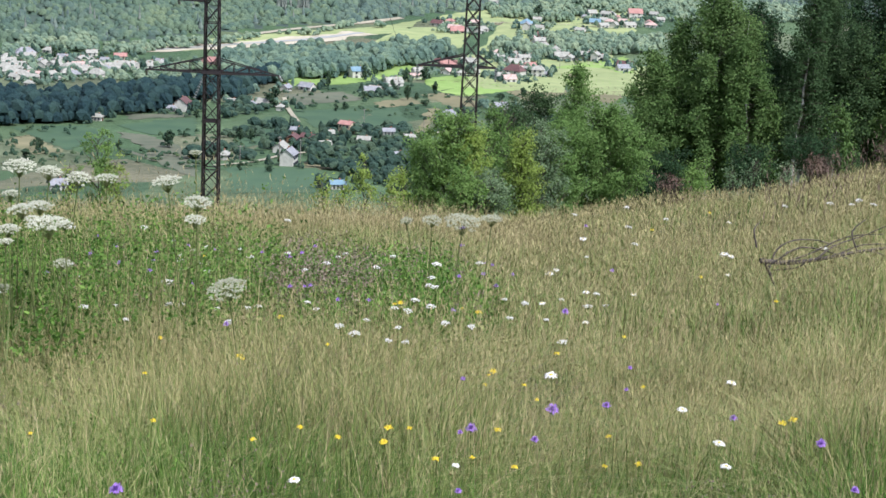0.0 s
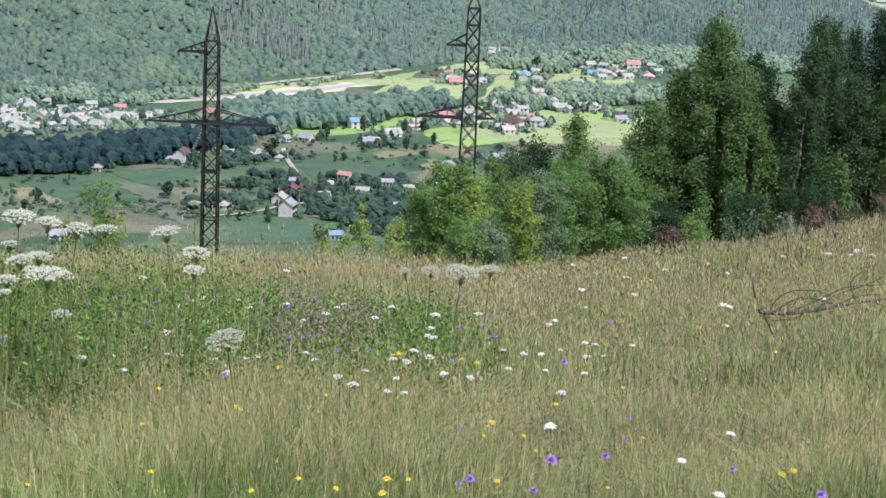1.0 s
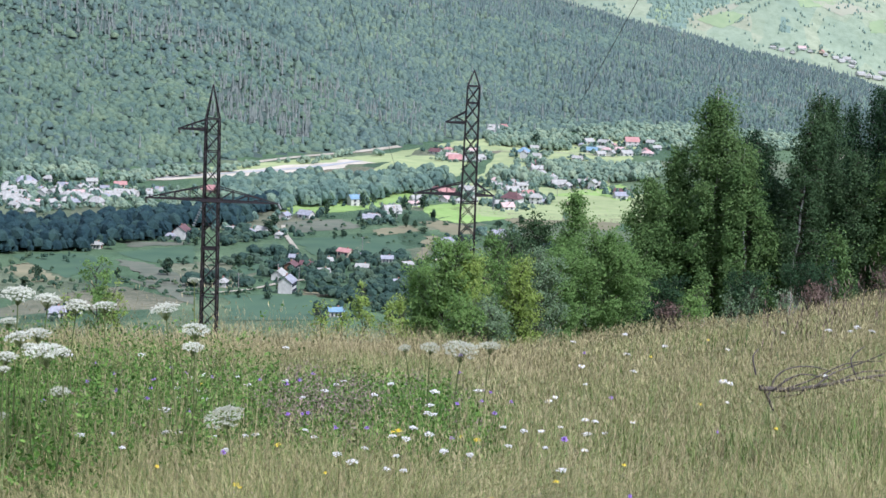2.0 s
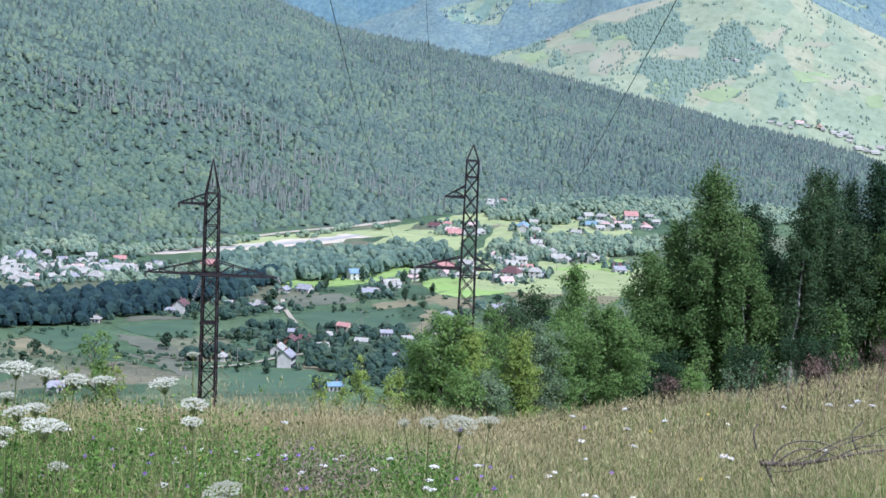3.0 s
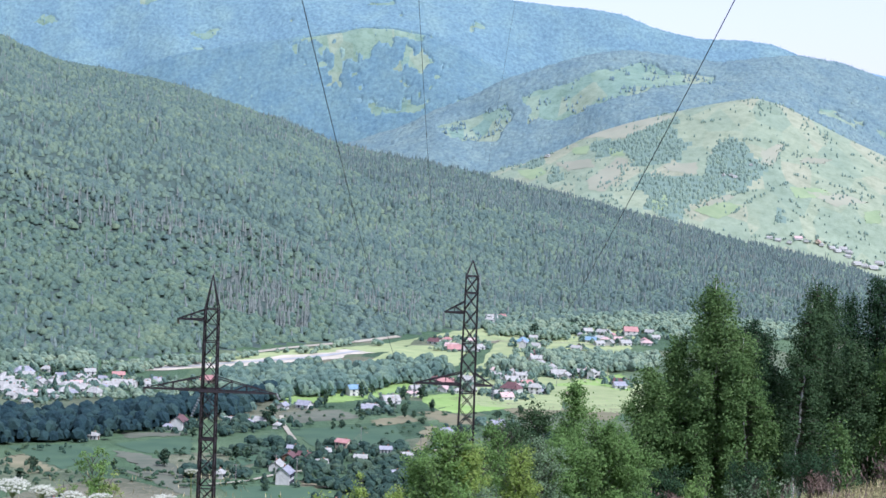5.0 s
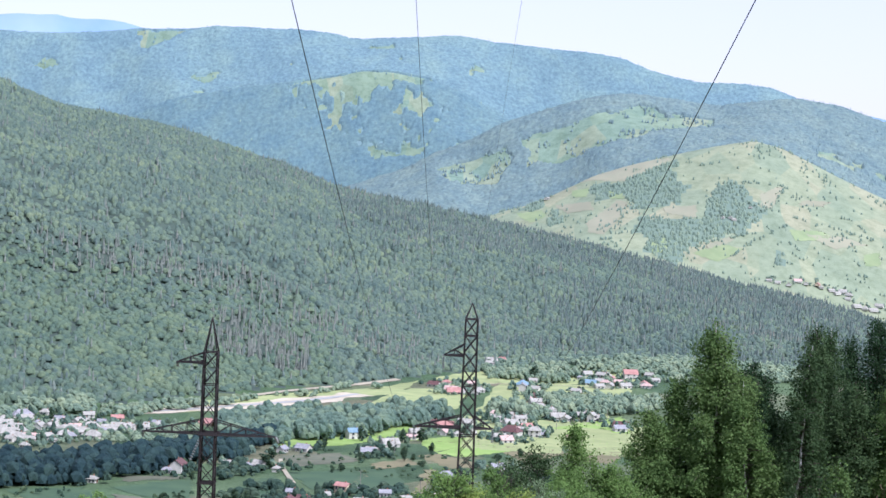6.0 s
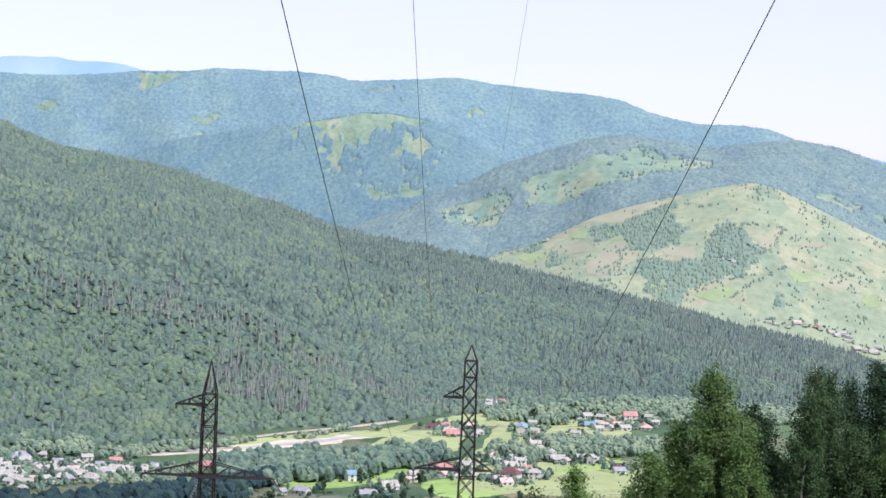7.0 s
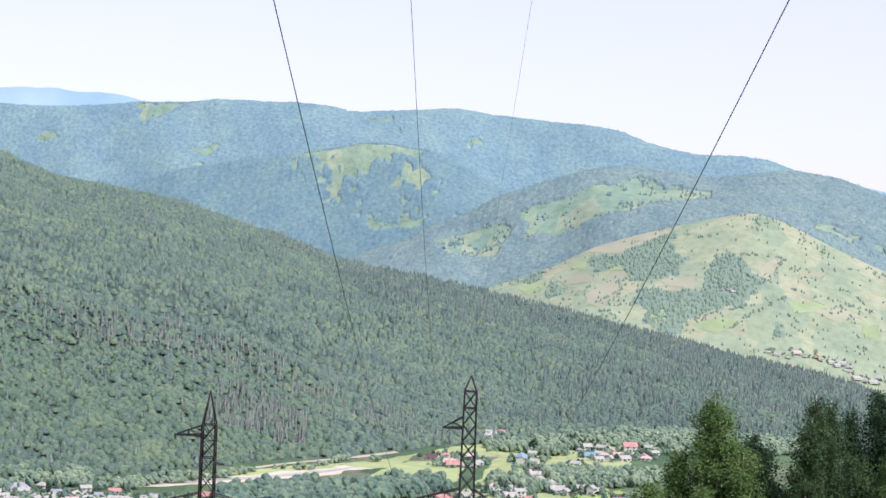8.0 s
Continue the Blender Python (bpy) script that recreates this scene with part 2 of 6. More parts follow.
MID = ((-0.0743, -0.0112), (-0.0414, 0.0009), (-0.0217, 0.0084), (-0.0054, 0.0178), (0.0142, 0.0266), (0.0305, 0.0360), (0.0502, 0.0432), (0.0700, 0.0503), (0.0898, 0.0559), (0.1064, 0.0579), (0.1298, 0.0559), (0.1594, 0.0521), (0.1799, 0.0557), (0.2048, 0.0587), (0.2300, 0.0551), (0.2597, 0.0464))
FOLD = ((-0.2027, 0.0268), (-0.1798, 0.0361), (-0.1601, 0.0436), (-0.1303, 0.0499), (-0.0938, 0.0561), (-0.0640, 0.0620), (-0.0508, 0.0653), (-0.0341, 0.0653), (-0.0106, 0.0616), (0.0131, 0.0526), (0.0303, 0.0417), (0.0388, 0.0370), (0.0709, 0.0284))
MAIN = ((-0.2851, 0.0781), (-0.2651, 0.0796), (-0.2517, 0.0788), (-0.2317, 0.0790), (-0.1984, 0.0814), (-0.1818, 0.0835), (-0.1551, 0.0842), (-0.1369, 0.0870), (-0.1152, 0.0866), (-0.0885, 0.0867), (-0.0684, 0.0852), (-0.0516, 0.0826), (-0.0316, 0.0841), (-0.0050, 0.0863), (0.0067, 0.0871), (0.0251, 0.0845), (0.0519, 0.0826), (0.0854, 0.0807), (0.1022, 0.0781), (0.1225, 0.0706), (0.1461, 0.0659), (0.1728, 0.0660), (0.1896, 0.0644), (0.2048, 0.0591), (0.2168, 0.0512), (0.2602, 0.0347))
SPUR = ((-0.2599, -0.0397), (-0.2028, -0.0486), (-0.1509, -0.0601), (-0.1148, -0.0629), (-0.0827, -0.0705), (-0.0447, -0.0799))


def line(pairs, u):
    a = np.array(pairs)
    return np.interp(u, a[:, 0], a[:, 1])


def profile(u, d):
    """Height at distances d along bearing u."""
    lip = float(line(NEAR_LIP, u))
    dl = float(np.interp(u, (0.06, 0.27), (17, 27)))
    hid = lip - 0.014 * float(np.interp(u, (0.05, 0.14), (1, 0.1)))
    db = float(line(BASE, u))
    dc = float(np.interp(u, (-0.26, 0.26), (2500, 2350)))
    zc = EYE + float(line(CREST, u)) * dc - 9.5
    zb = -160
    bare, mid, fold, main = (EYE + float(line(k, u)) * q - c for k, q, c in ((BARE, 3300, -5), (MID, 3850, -4), (FOLD, 4230, -5), (MAIN, 4600, -6)))
    pts = [(0, 0), (dl, EYE + lip * dl - 0.45 - 0.22 * float(np.interp(u, (0.0, 0.08, 0.2, 0.26), (0, 1, 1, 0)))), (dl * 1.35, EYE + (hid - 0.012) * dl * 1.35), (60, EYE + hid * 60 - 0.6), (140, EYE + (hid + 0.006) * 140 - 0.4),
           (440, EYE + (hid + 0.004) * 440), (590, -125 + 14 * u), (740, -137 + 10 * u), (900, -149), (1080, -159.5), (db, zb),
           (db + 0.3 * (dc - db), zb + 0.27 * (zc - zb)), (db + 0.7 * (dc - db), zb + 0.74 * (zc - zb)), (dc, zc), (dc + 160, zc - 22), (2750, min(zc - 70, -135)),
           (3020, 0.45 * bare - 75), (3300, bare), (3360, bare - 14), (3470, min(bare, mid) - 40),
           (3850, mid), (3920, mid - 22), (3990, min(mid, fold) - 45), (4230, fold), (4290, fold - 18), (4360, min(fold, main) - 35), (4600, main), (4960, main - 130)]
    a = np.array(pts)
    z = np.interp(d, a[:, 0], a[:, 1])
    if u < -0.05:                     # a lower spur in front of the left slope, with a gully behind it
        t = float(line(SPUR, u))
        k = np.linspace(db, dc, 200)
        ds = k[np.argmax((np.interp(k, a[:, 0], a[:, 1]) - EYE + 12) / k > t)]
        s = min(1, (-0.05 - u) / 0.06) * 26
        z = z + s * np.exp(-((d - ds) / 75) ** 2) - 1.5 * s * np.exp(-((d - ds - 150) / 80) ** 2)
    return z


def smooth1(a, n, axis=0):
    for _ in range(n):
        b = np.concatenate([np.take(a, [0], axis), a, np.take(a, [-1], axis)], axis)
        i = np.arange(a.shape[axis])
        a = 0.25 * np.take(b, i, axis) + 0.5 * np.take(b, i + 1, axis) + 0.25 * np.take(b, i + 2, axis)
    return a


def value_noise(x, y, size, seed):
    r = np.random.default_rng(seed).random((64, 64))
    x, y = x / size, y / size
    i, j = np.floor(x).astype(int), np.floor(y).astype(int)
    fx, fy = x - i, y - j
    fx, fy = fx * fx * (3 - 2 * fx), fy * fy * (3 - 2 * fy)
    g = lambda a, b: r[a % 64, b % 64]
    return (g(i, j) * (1 - fx) + g(i + 1, j) * fx) * (1 - fy) + (g(i, j + 1) * (1 - fx) + g(i + 1, j + 1) * fx) * fy


FRONT = 0.31
TH = np.concatenate([np.linspace(-math.pi, -FRONT, 40)[:-1], np.linspace(-FRONT, FRONT, 211), np.linspace(FRONT, math.pi, 40)[1:]])
RD = np.concatenate([[0.0], np.geomspace(0.6, 1100, 250), np.arange(1116, 3400, 18), np.arange(3400, 4960, 9)])


def table():
    h = np.zeros((len(TH), len(RD)))
    for i, th in enumerate(TH):
        a = abs(th)
        u = math.tan(th) if a <= FRONT else math.copysign(math.tan(FRONT) * (math.pi - a) / (math.pi - FRONT), th)
        h[i] = profile(u, RD * (math.cos(th) if a <= FRONT else math.cos(FRONT)))
        w = min(1, max(0, (a - 0.45) / 1.2))
        w = w * w * (3 - 2 * w)
        up = np.interp(RD, (0, 120, 500, 5000), (0, 14, 45, 120))
        h[i] = h[i] * (1 - w) + up * w
    h = smooth1(h, 3, 1)
    h = smooth1(h, 1, 0)
    x, y = RD[None] * np.sin(TH)[:, None], RD[None] * np.cos(TH)[:, None]
    far = np.clip((RD - 1150) / 500, 0, 1)[None]
    crest = np.interp(np.tan(np.clip(TH, -0.3, 0.3)), (-0.26, 0.26), (2500, 2350))[:, None]
    calm = 1 - 0.9 * np.exp(-((y - crest) / 260) ** 2)
    back = np.clip((RD - 2600) / 200, 0, 1)[None]
    tops = 1 - 0.92 * sum(np.exp(-((y - q) / 75) ** 2) for q in (3300, 3850, 4230, 4600)) * back
    h += far * calm * tops * (value_noise(x, y, 260, 3) - 0.5) * (36 - 14 * back)
    h += far * calm * tops * (value_noise(x, y, 90, 4) - 0.5) * 10
    h += back * tops * (value_noise(x + 0.3 * y, y * 0.4, 120, 13) - 0.5) * 36 * np.clip((RD - 3350) / 100, 0, 1)[None]
    near = np.clip((30 - RD) / 10, 0, 1)[None] * np.clip(RD / 3, 0, 1)[None]
    h += near * (value_noise(x + 40, y, 1.7, 5) - 0.5) * 0.16
    h[:, 0] = h[:, 1].mean()
    return h


HT = table()


def height(x, y):
    x, y = np.asarray(x, float), np.asarray(y, float)
    th, r = np.arctan2(x, y), np.hypot(x, y)
    i = np.clip(np.searchsorted(TH, th) - 1, 0, len(TH) - 2)
    j = np.clip(np.searchsorted(RD, r) - 1, 0, len(RD) - 2)
    a = np.clip((th - TH[i]) / (TH[i + 1] - TH[i]), 0, 1)
    b = np.clip((r - RD[j]) / (RD[j + 1] - RD[j]), 0, 1)
    return (HT[i, j] * (1 - b) + HT[i, j + 1] * b) * (1 - a) + (HT[i + 1, j] * (1 - b) + HT[i + 1, j + 1] * b) * a


def hz(x, y):
    return float(height(x, y))


# Plan of the far hills: copses on the bare hill, clearings in the woods, mixed ground and bare soil.
HILL_WOODS = (((347, 3233), (437, 3265), (448, 3157), (432, 3070), (379, 3074), (346, 3088), (325, 3183)), ((353, 3039), (392, 3026), (453, 3009), (505, 3131), (539, 3123), (568, 3046), (585, 3041), (538, 2964), (479, 2952), (429, 2911), (390, 2865), (351, 2906), (341, 2981)), ((281, 3253), (328, 3224), (337, 3156), (304, 3155), (271, 3196)), ((141, 3278), (191, 3284), (195, 3234), (164, 3226)), ((196, 3191), (217, 3187), (219, 3083), (199, 3081)), ((564, 2913), (594, 2924), (594, 2896), (565, 2886)))
CLEARINGS = (((-21, 3755), (25, 3772), (123, 3761), (142, 3735), (142, 3700), (111, 3643), (55, 3666), (21, 3637), (-9, 3704)), ((170, 3765), (213, 3773), (284, 3760), (379, 3789), (431, 3805), (543, 3766), (600, 3759), (578, 3707), (472, 3652), (380, 3630), (291, 3643), (231, 3660), (182, 3674), (176, 3719)), ((789, 3642), (845, 3656), (900, 3645), (953, 3647), (945, 3614), (884, 3605), (828, 3607), (787, 3615)), ((-399, 4226), (-342, 4238), (-244, 4237), (-191, 4238), (-125, 4228), (-19, 4234), (-71, 4203), (-144, 4209), (-162, 4194), (-220, 4188), (-305, 4202)), ((-102, 4172), (-50, 4180), (-43, 4154), (-73, 4133), (-97, 4149)), ((-176, 4076), (-139, 4079), (-38, 4063), (-62, 4051), (-163, 4064)), ((-252, 4187), (-226, 4189), (-218, 4172), (-237, 4170)), ((-850, 4573), (-807, 4539), (-755, 4557), (-700, 4606), (-762, 4597), (-848, 4600)), ((-699, 4452), (-668, 4475), (-603, 4477), (-602, 4454), (-649, 4448)), ((-1128, 4534), (-1072, 4535), (-1031, 4511), (-1090, 4522)), ((-1222, 4610), (-1190, 4599), (-1163, 4605), (-1190, 4598), (-1220, 4602)))
MOTTLED = ((-398, 4215), (-243, 4229), (-97, 4203), (-11, 4171), (-15, 4113), (-63, 4063), (-162, 4054), (-229, 4102), (-310, 4143))
SCARS = (((153, 4473), (181, 4489), (231, 4487), (294, 4504), (294, 4490), (231, 4472)),)


def inside(poly, x, y):
    p = np.array(poly)
    q = np.roll(p, -1, 0)
    c = np.zeros(np.shape(x), bool)
    for (x0, y0), (x1, y1) in zip(p, q):
        c ^= ((y0 > y) != (y1 > y)) & (x < (x1 - x0) * (y - y0) / ((y1 - y0) or 1e-9) + x0)
    return c


def meadow_mask(x, y):
    """True where the mountains carry pasture and not wood."""
    x, y = np.asarray(x, float), np.asarray(y, float)
    jx, jy = x + (value_noise(x, y, 22, 23) - 0.5) * 22, y + (value_noise(x, y, 22, 24) - 0.5) * 20
    n = value_noise(x, y, 70, 21) * 0.5 + value_noise(x, y, 26, 22) * 0.5
    bare = (y > 2650) & (y < 3345)
    for p in HILL_WOODS:
        bare &= ~inside(p, jx, jy)
    fine = value_noise(x, y, 34, 25) * 0.5 + value_noise(x, y, 13, 26) * 0.5
    out = bare | ((y > 4000) & (np.where(inside(MOTTLED, jx, jy), fine - 0.38, n - 0.16) < 0))
    for p in CLEARINGS:
        out |= inside(p, jx, jy) & (n < 0.72)
    return out


def build_ground():
    nt, nr = HT.shape
    x, y = RD[None] * np.sin(TH)[:, None], RD[None] * np.cos(TH)[:, None]
    v = np.stack([x, y, HT], -1).reshape(-1, 3)
    i, j = np.meshgrid(np.arange(nt - 1), np.arange(nr - 1), indexing="ij")
    a = i * nr + j
    f = np.stack([a, a + 1, a + nr + 1, a + nr], -1).reshape(-1, 4)[:, ::-1]
    cx, cy = v[f, 0].mean(1), v[f, 1].mean(1)
    r = np.hypot(cx, cy)
    uu = cx / np.maximum(cy, 1)
    db = line(BASE, uu)
    idx = np.where(r < 60, 0, np.where(r < 430, 1, 2))
    idx[(cy > db - 5) & (cy < 2700)] = 3
    idx[(r > 2600)] = 5
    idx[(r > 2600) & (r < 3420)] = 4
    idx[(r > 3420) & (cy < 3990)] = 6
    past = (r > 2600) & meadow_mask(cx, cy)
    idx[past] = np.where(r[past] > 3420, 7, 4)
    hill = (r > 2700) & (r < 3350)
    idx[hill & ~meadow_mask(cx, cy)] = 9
    for p in SCARS:
        idx[(r > 4000) & inside(p, cx, cy)] = 8
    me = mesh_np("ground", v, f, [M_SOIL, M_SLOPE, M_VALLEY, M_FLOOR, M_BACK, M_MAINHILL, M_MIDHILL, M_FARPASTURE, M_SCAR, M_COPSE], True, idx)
    return tagged(new("ground", me), "grassy hillside falling to a valley with wooded mountains", "ground", kind="structure")


build_ground()

# ---- the farthest ridge, seen over the mountains ----
FAR = ((-0.34, 0.086), (-0.2856, 0.0888), (-0.2656, 0.0896), (-0.2456, 0.0908), (-0.2329, 0.0903), (-0.2281, 0.0888), (-0.2154, 0.0874), (-0.2128, 0.0888), (-0.2004, 0.0883), (-0.1880, 0.0865), (-0.1802, 0.0845), (-0.1549, 0.0789), (0.0, 0.06), (0.15, 0.05), (0.22, 0.0553), (0.237, 0.0537), (0.26, 0.0497), (0.34, 0.045))


def far_ridge():
    # The ridge is coloured blue throughout to paint the haze before it.
    m, n, l, b = node_mat("haze_blue_ridge", 1.0)
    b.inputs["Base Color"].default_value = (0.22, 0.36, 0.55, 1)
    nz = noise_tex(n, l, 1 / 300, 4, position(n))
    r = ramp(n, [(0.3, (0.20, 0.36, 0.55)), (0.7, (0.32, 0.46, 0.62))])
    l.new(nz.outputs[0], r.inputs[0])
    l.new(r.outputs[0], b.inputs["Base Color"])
    us = np.linspace(-0.34, 0.34, 120)
    top = EYE + line(FAR, us) * 4940 + (value_noise(us * 4940, us * 0, 60, 9) - 0.5) * 8
    v = np.concatenate([np.stack([us * 4940, us * 0 + 4940, top], -1), np.stack([us * 4800, us * 0 + 4800, us * 0], -1), np.stack([us * 4980, us * 0 + 4980, us * 0], -1)])
    i, k = np.arange(119), 120
    f = np.concatenate([np.stack([i + k, i + k + 1, i + 1, i], -1), np.stack([i, i + 1, i + 2 * k + 1, i + 2 * k], -1)])
    tagged(part("backdrop", (v, f), m, smooth=True), "distant mountain ridge under the sky, painted blue for haze", "backdrop", kind="structure")


far_ridge()


# ---- woods ----
def cone(sides, tiers, seed):
    rnd = random.Random(seed)
    v, f = [], []
    for t in range(tiers):
        o = len(v)
        z0, z1 = 0.08 + 0.8 * t / tiers, min(1.0, 0.08 + 0.8 * (t + 1) / tiers + 0.22)
        r = (1 - 0.85 * t / tiers)
        for k in range(sides):
            a = 2 * math.pi * (k + 0.5 * t) / sides
            q = r * rnd.uniform(0.75, 1.15)
            v.append((q * math.cos(a), q * math.sin(a), z0 + rnd.uniform(-0.03, 0.03)))
        v.append((0, 0, z1))
        f += [(o + k, o + (k + 1) % sides, o + sides) for k in range(sides)]
    return np.array(v), np.array(f)


def dome_crown(seed):
    """A crown of rounded lumps, one unit wide and high."""
    r = np.random.default_rng(seed)
    lumps = []
    for k in range(3):
        q, a = (0.1 if k == 0 else r.uniform(0.42, 0.6)), k * 3.1416 + r.uniform(-0.4, 0.4)
        size, turn = r.uniform(0.54, 0.72), r.uniform(0, 1.57)
        v = [(0.1, 0, 1)] + [(w * math.cos(turn + j * 1.5708 + o) * r.uniform(0.88, 1.12), w * math.sin(turn + j * 1.5708 + o) * r.uniform(0.88, 1.12), z + r.uniform(-0.1, 0.1)) for w, z, o in ((0.84, 0.45, 0), (1.0, -0.8, 0.785)) for j in range(4)]
        f = [(0, 1 + j, 1 + (j + 1) % 4) for j in range(4)] + [(1 + j, 5 + j, 1 + (j + 1) % 4) for j in range(4)] + [(5 + j, 5 + (j + 1) % 4, 1 + (j + 1) % 4) for j in range(4)]
        lumps.append((np.array(v) * np.array([size, size, 0.2]) + np.array([q * math.cos(a), q * math.sin(a), 0.8 - 0.75 * q * q + r.uniform(-0.06, 0.04)]), np.array(f)))
    return join(*lumps)


def far_crown(seed):
    """A low rounded crown for woods kilometres away, one unit wide and high."""
    r = np.random.default_rng(seed)
    v = [(0, 0, 1)] + [(w * math.cos(k * 1.5708 + o) * r.uniform(0.85, 1.15), w * math.sin(k * 1.5708 + o) * r.uniform(0.85, 1.15), z) for w, z, o in ((0.66, 0.72, 0), (1.0, 0.1, 0.785)) for k in range(4)]
    f = [(0, 1 + k, 1 + (k + 1) % 4) for k in range(4)] + [(1 + k, 5 + k, 1 + (k + 1) % 4) for k in range(4)] + [(5 + k, 5 + (k + 1) % 4, 1 + (k + 1) % 4) for k in range(4)]
    return np.array(v), np.array(f)


def stand(pos, h, w, template, seed):
    r = np.random.default_rng(seed)
    n = len(pos)
    scl = np.stack([w * r.uniform(0.85, 1.15, n), w * r.uniform(0.85, 1.15, n), h], -1)
    return scatter(template[0], template[1], pos, scl, r.uniform(0, 6.283, n))


def crowns(pos, h, w, seed):
    """Round crowns in three shapes, lifted so that they stand on pos."""
    r = np.random.default_rng(seed)
    out = []
    kinds = [dome_crown(11 + k) for k in range(4)]
    pick = r.integers(0, 4, len(pos))
    for k, (tv, tf) in enumerate(kinds):
        s = pick == k
        out.append(stand(pos[s], h[s], w[s], (tv, tf), seed + k))
    return join(*out)


def domes(x, y, size, seed):
    """Rounded crowns packed side by side: 1 on each top, 0 in the gaps."""
    r = np.random.default_rng(seed).random((64, 64, 3))
    x, y = x / size, y / size
    i, j = np.floor(x).astype(int), np.floor(y).astype(int)
    best = np.zeros(np.shape(x))
    for a in (-1, 0, 1):
        for b in (-1, 0, 1):
            q = r[(i + a) % 64, (j + b) % 64]
            far = (x - i - a - q[..., 0]) ** 2 + (y - j - b - q[..., 1]) ** 2
            best = np.maximum(best, (0.6 + 0.4 * q[..., 2]) * np.sqrt(np.maximum(0, 1 - far / 0.72)))
    return best


def canopy(u0, u1, d0, d1, tall, seed, du=0.00068, dd=2.9, crown=8.5):
    """The closed roof of a wood on a slope, crown by crown, with its clearings left open."""
    u, d = np.arange(u0, u1, du), np.arange(d0, d1, dd)
    u, d = np.meshgrid(u, d, indexing="ij")
    x, y = u * d, d
    wood = ~meadow_mask(x, y)
    top = tall * (0.35 * value_noise(x, y, 30, seed) + 0.65 * domes(x, y, crown, seed + 1) * (0.55 + 0.6 * value_noise(x, y, 14, seed + 2)))
    z = height(x, y) + np.where(wood, 1.0 + top, -2.0)
    nu, nd = x.shape
    i, j = np.meshgrid(np.arange(nu - 1), np.arange(nd - 1), indexing="ij")
    keep = wood[:-1, :-1] | wood[1:, :-1] | wood[:-1, 1:] | wood[1:, 1:]
    a = (i * nd + j)[keep]
    f = np.stack([a, a + nd, a + nd + 1, a + 1], -1)
    used, idx = np.unique(f, return_inverse=True)
    return np.stack([x, y, z], -1).reshape(-1, 3)[used], idx.reshape(-1, 4)


def mountain_wood():
    r = np.random.default_rng(31)
    n = 84000
    u, q = r.uniform(-0.28, 0.275, n), r.random(n)
    d0, d1 = line(BASE, u), np.interp(u, (-0.26, 0.26), (2500, 2350)) + 40
    d = np.sqrt(d0 ** 2 + q * (d1 ** 2 - d0 ** 2))
    keep = r.random(n) < 0.53
    u, d = u[keep], d[keep]
    x, y = u * d, d
    pos = np.stack([x, y, height(x, y) - 1.0], -1)
    sp = value_noise(x, y, 230, 41) * 0.6 + value_noise(x, y, 60, 42) * 0.4 + 1.1 * np.clip(u - 0.02, -0.3, 0.25) + np.clip((d - d1[keep] + 500) / 900, -0.1, 0.2)
    conifer = r.random(len(x)) < np.clip((sp - 0.45) * 2.2, 0.04, 0.34)
    dead = (np.abs(u + 0.105) < 0.03) & (np.abs(d - 1415) < 62) & (r.random(len(x)) < 0.62)
    dead |= (u < -0.06) & (u > -0.24) & (np.abs(d - (1561 + 172 * u)) < 32) & (r.random(len(x)) < 0.32)
    dead |= (np.abs(u + 0.05) < 0.04) & (np.abs(d - 1500) < 50) & (r.random(len(x)) < 0.2)
    dead |= r.random(len(x)) < 0.012
    con, dec = conifer & ~dead, ~conifer & ~dead
    h = r.uniform(8, 12.5, len(x)) * (0.72 + 0.6 * value_noise(x, y, 24, 46))
    sink = np.zeros((len(x), 3))
    sink[:, 2] = np.where(d < 1700, 0.42, 0.36) * h
    wide = 2.7 + 2.9 * r.random(len(x)) ** 1.5
    spur = np.array([0.04 + float(v) for v in line(SPUR, u)])
    beech = dec & (u < -0.06) & ((pos[:, 2] - EYE) / d < spur - 0.045 + r.normal(0, 0.006, len(x))) & (value_noise(x, y, 120, 45) + r.normal(0, 0.15, len(x)) > 0.15)
    for who, name, m, label in ((dec & ~beech, "mountain_wood", M_FOREST, "dense green broadleaf wood on the mountain slope, tinted blue for haze"), (beech, "beech_wood", M_SUNBEECH, "young beech wood on the lower spur, leaves yellowed for sun")):
        near, off = who & (d < 1700), who & (d >= 1700)
        k = np.arange(len(x)) % 3
        low = pos - np.stack([0 * h, 0 * h, 0.06 * h], -1)
        far = [stand(low[off & (k == i)], 0.62 * h[off & (k == i)], 0.98 * wide[off & (k == i)], far_crown(15 + i), 55 + i) for i in range(3)]
        tagged(part(name, join(crowns((pos - sink)[near], h[near], wide[near] * 1.25, 51), *far), m, smooth=True), label, "forest", kind="stuff")
    g = stand((pos - 0.45 * sink)[con], h[con] * 1.15, r.uniform(2.2, 3.4, con.sum()), cone(6, 3, 5), 52)
    tagged(part("spruce_wood", g, M_SPRUCE), "pointed spruces among the mountain wood, paled for haze", "forest", kind="stuff")
    g = stand(pos[dead], h[dead] * 1.25, r.uniform(1.2, 2.0, dead.sum()), cone(5, 3, 6), 53)
    tagged(part("dead_spruces", g, M_DEAD), "grey dead spruces standing in the wood", "dead trees", kind="stuff")


mountain_wood()


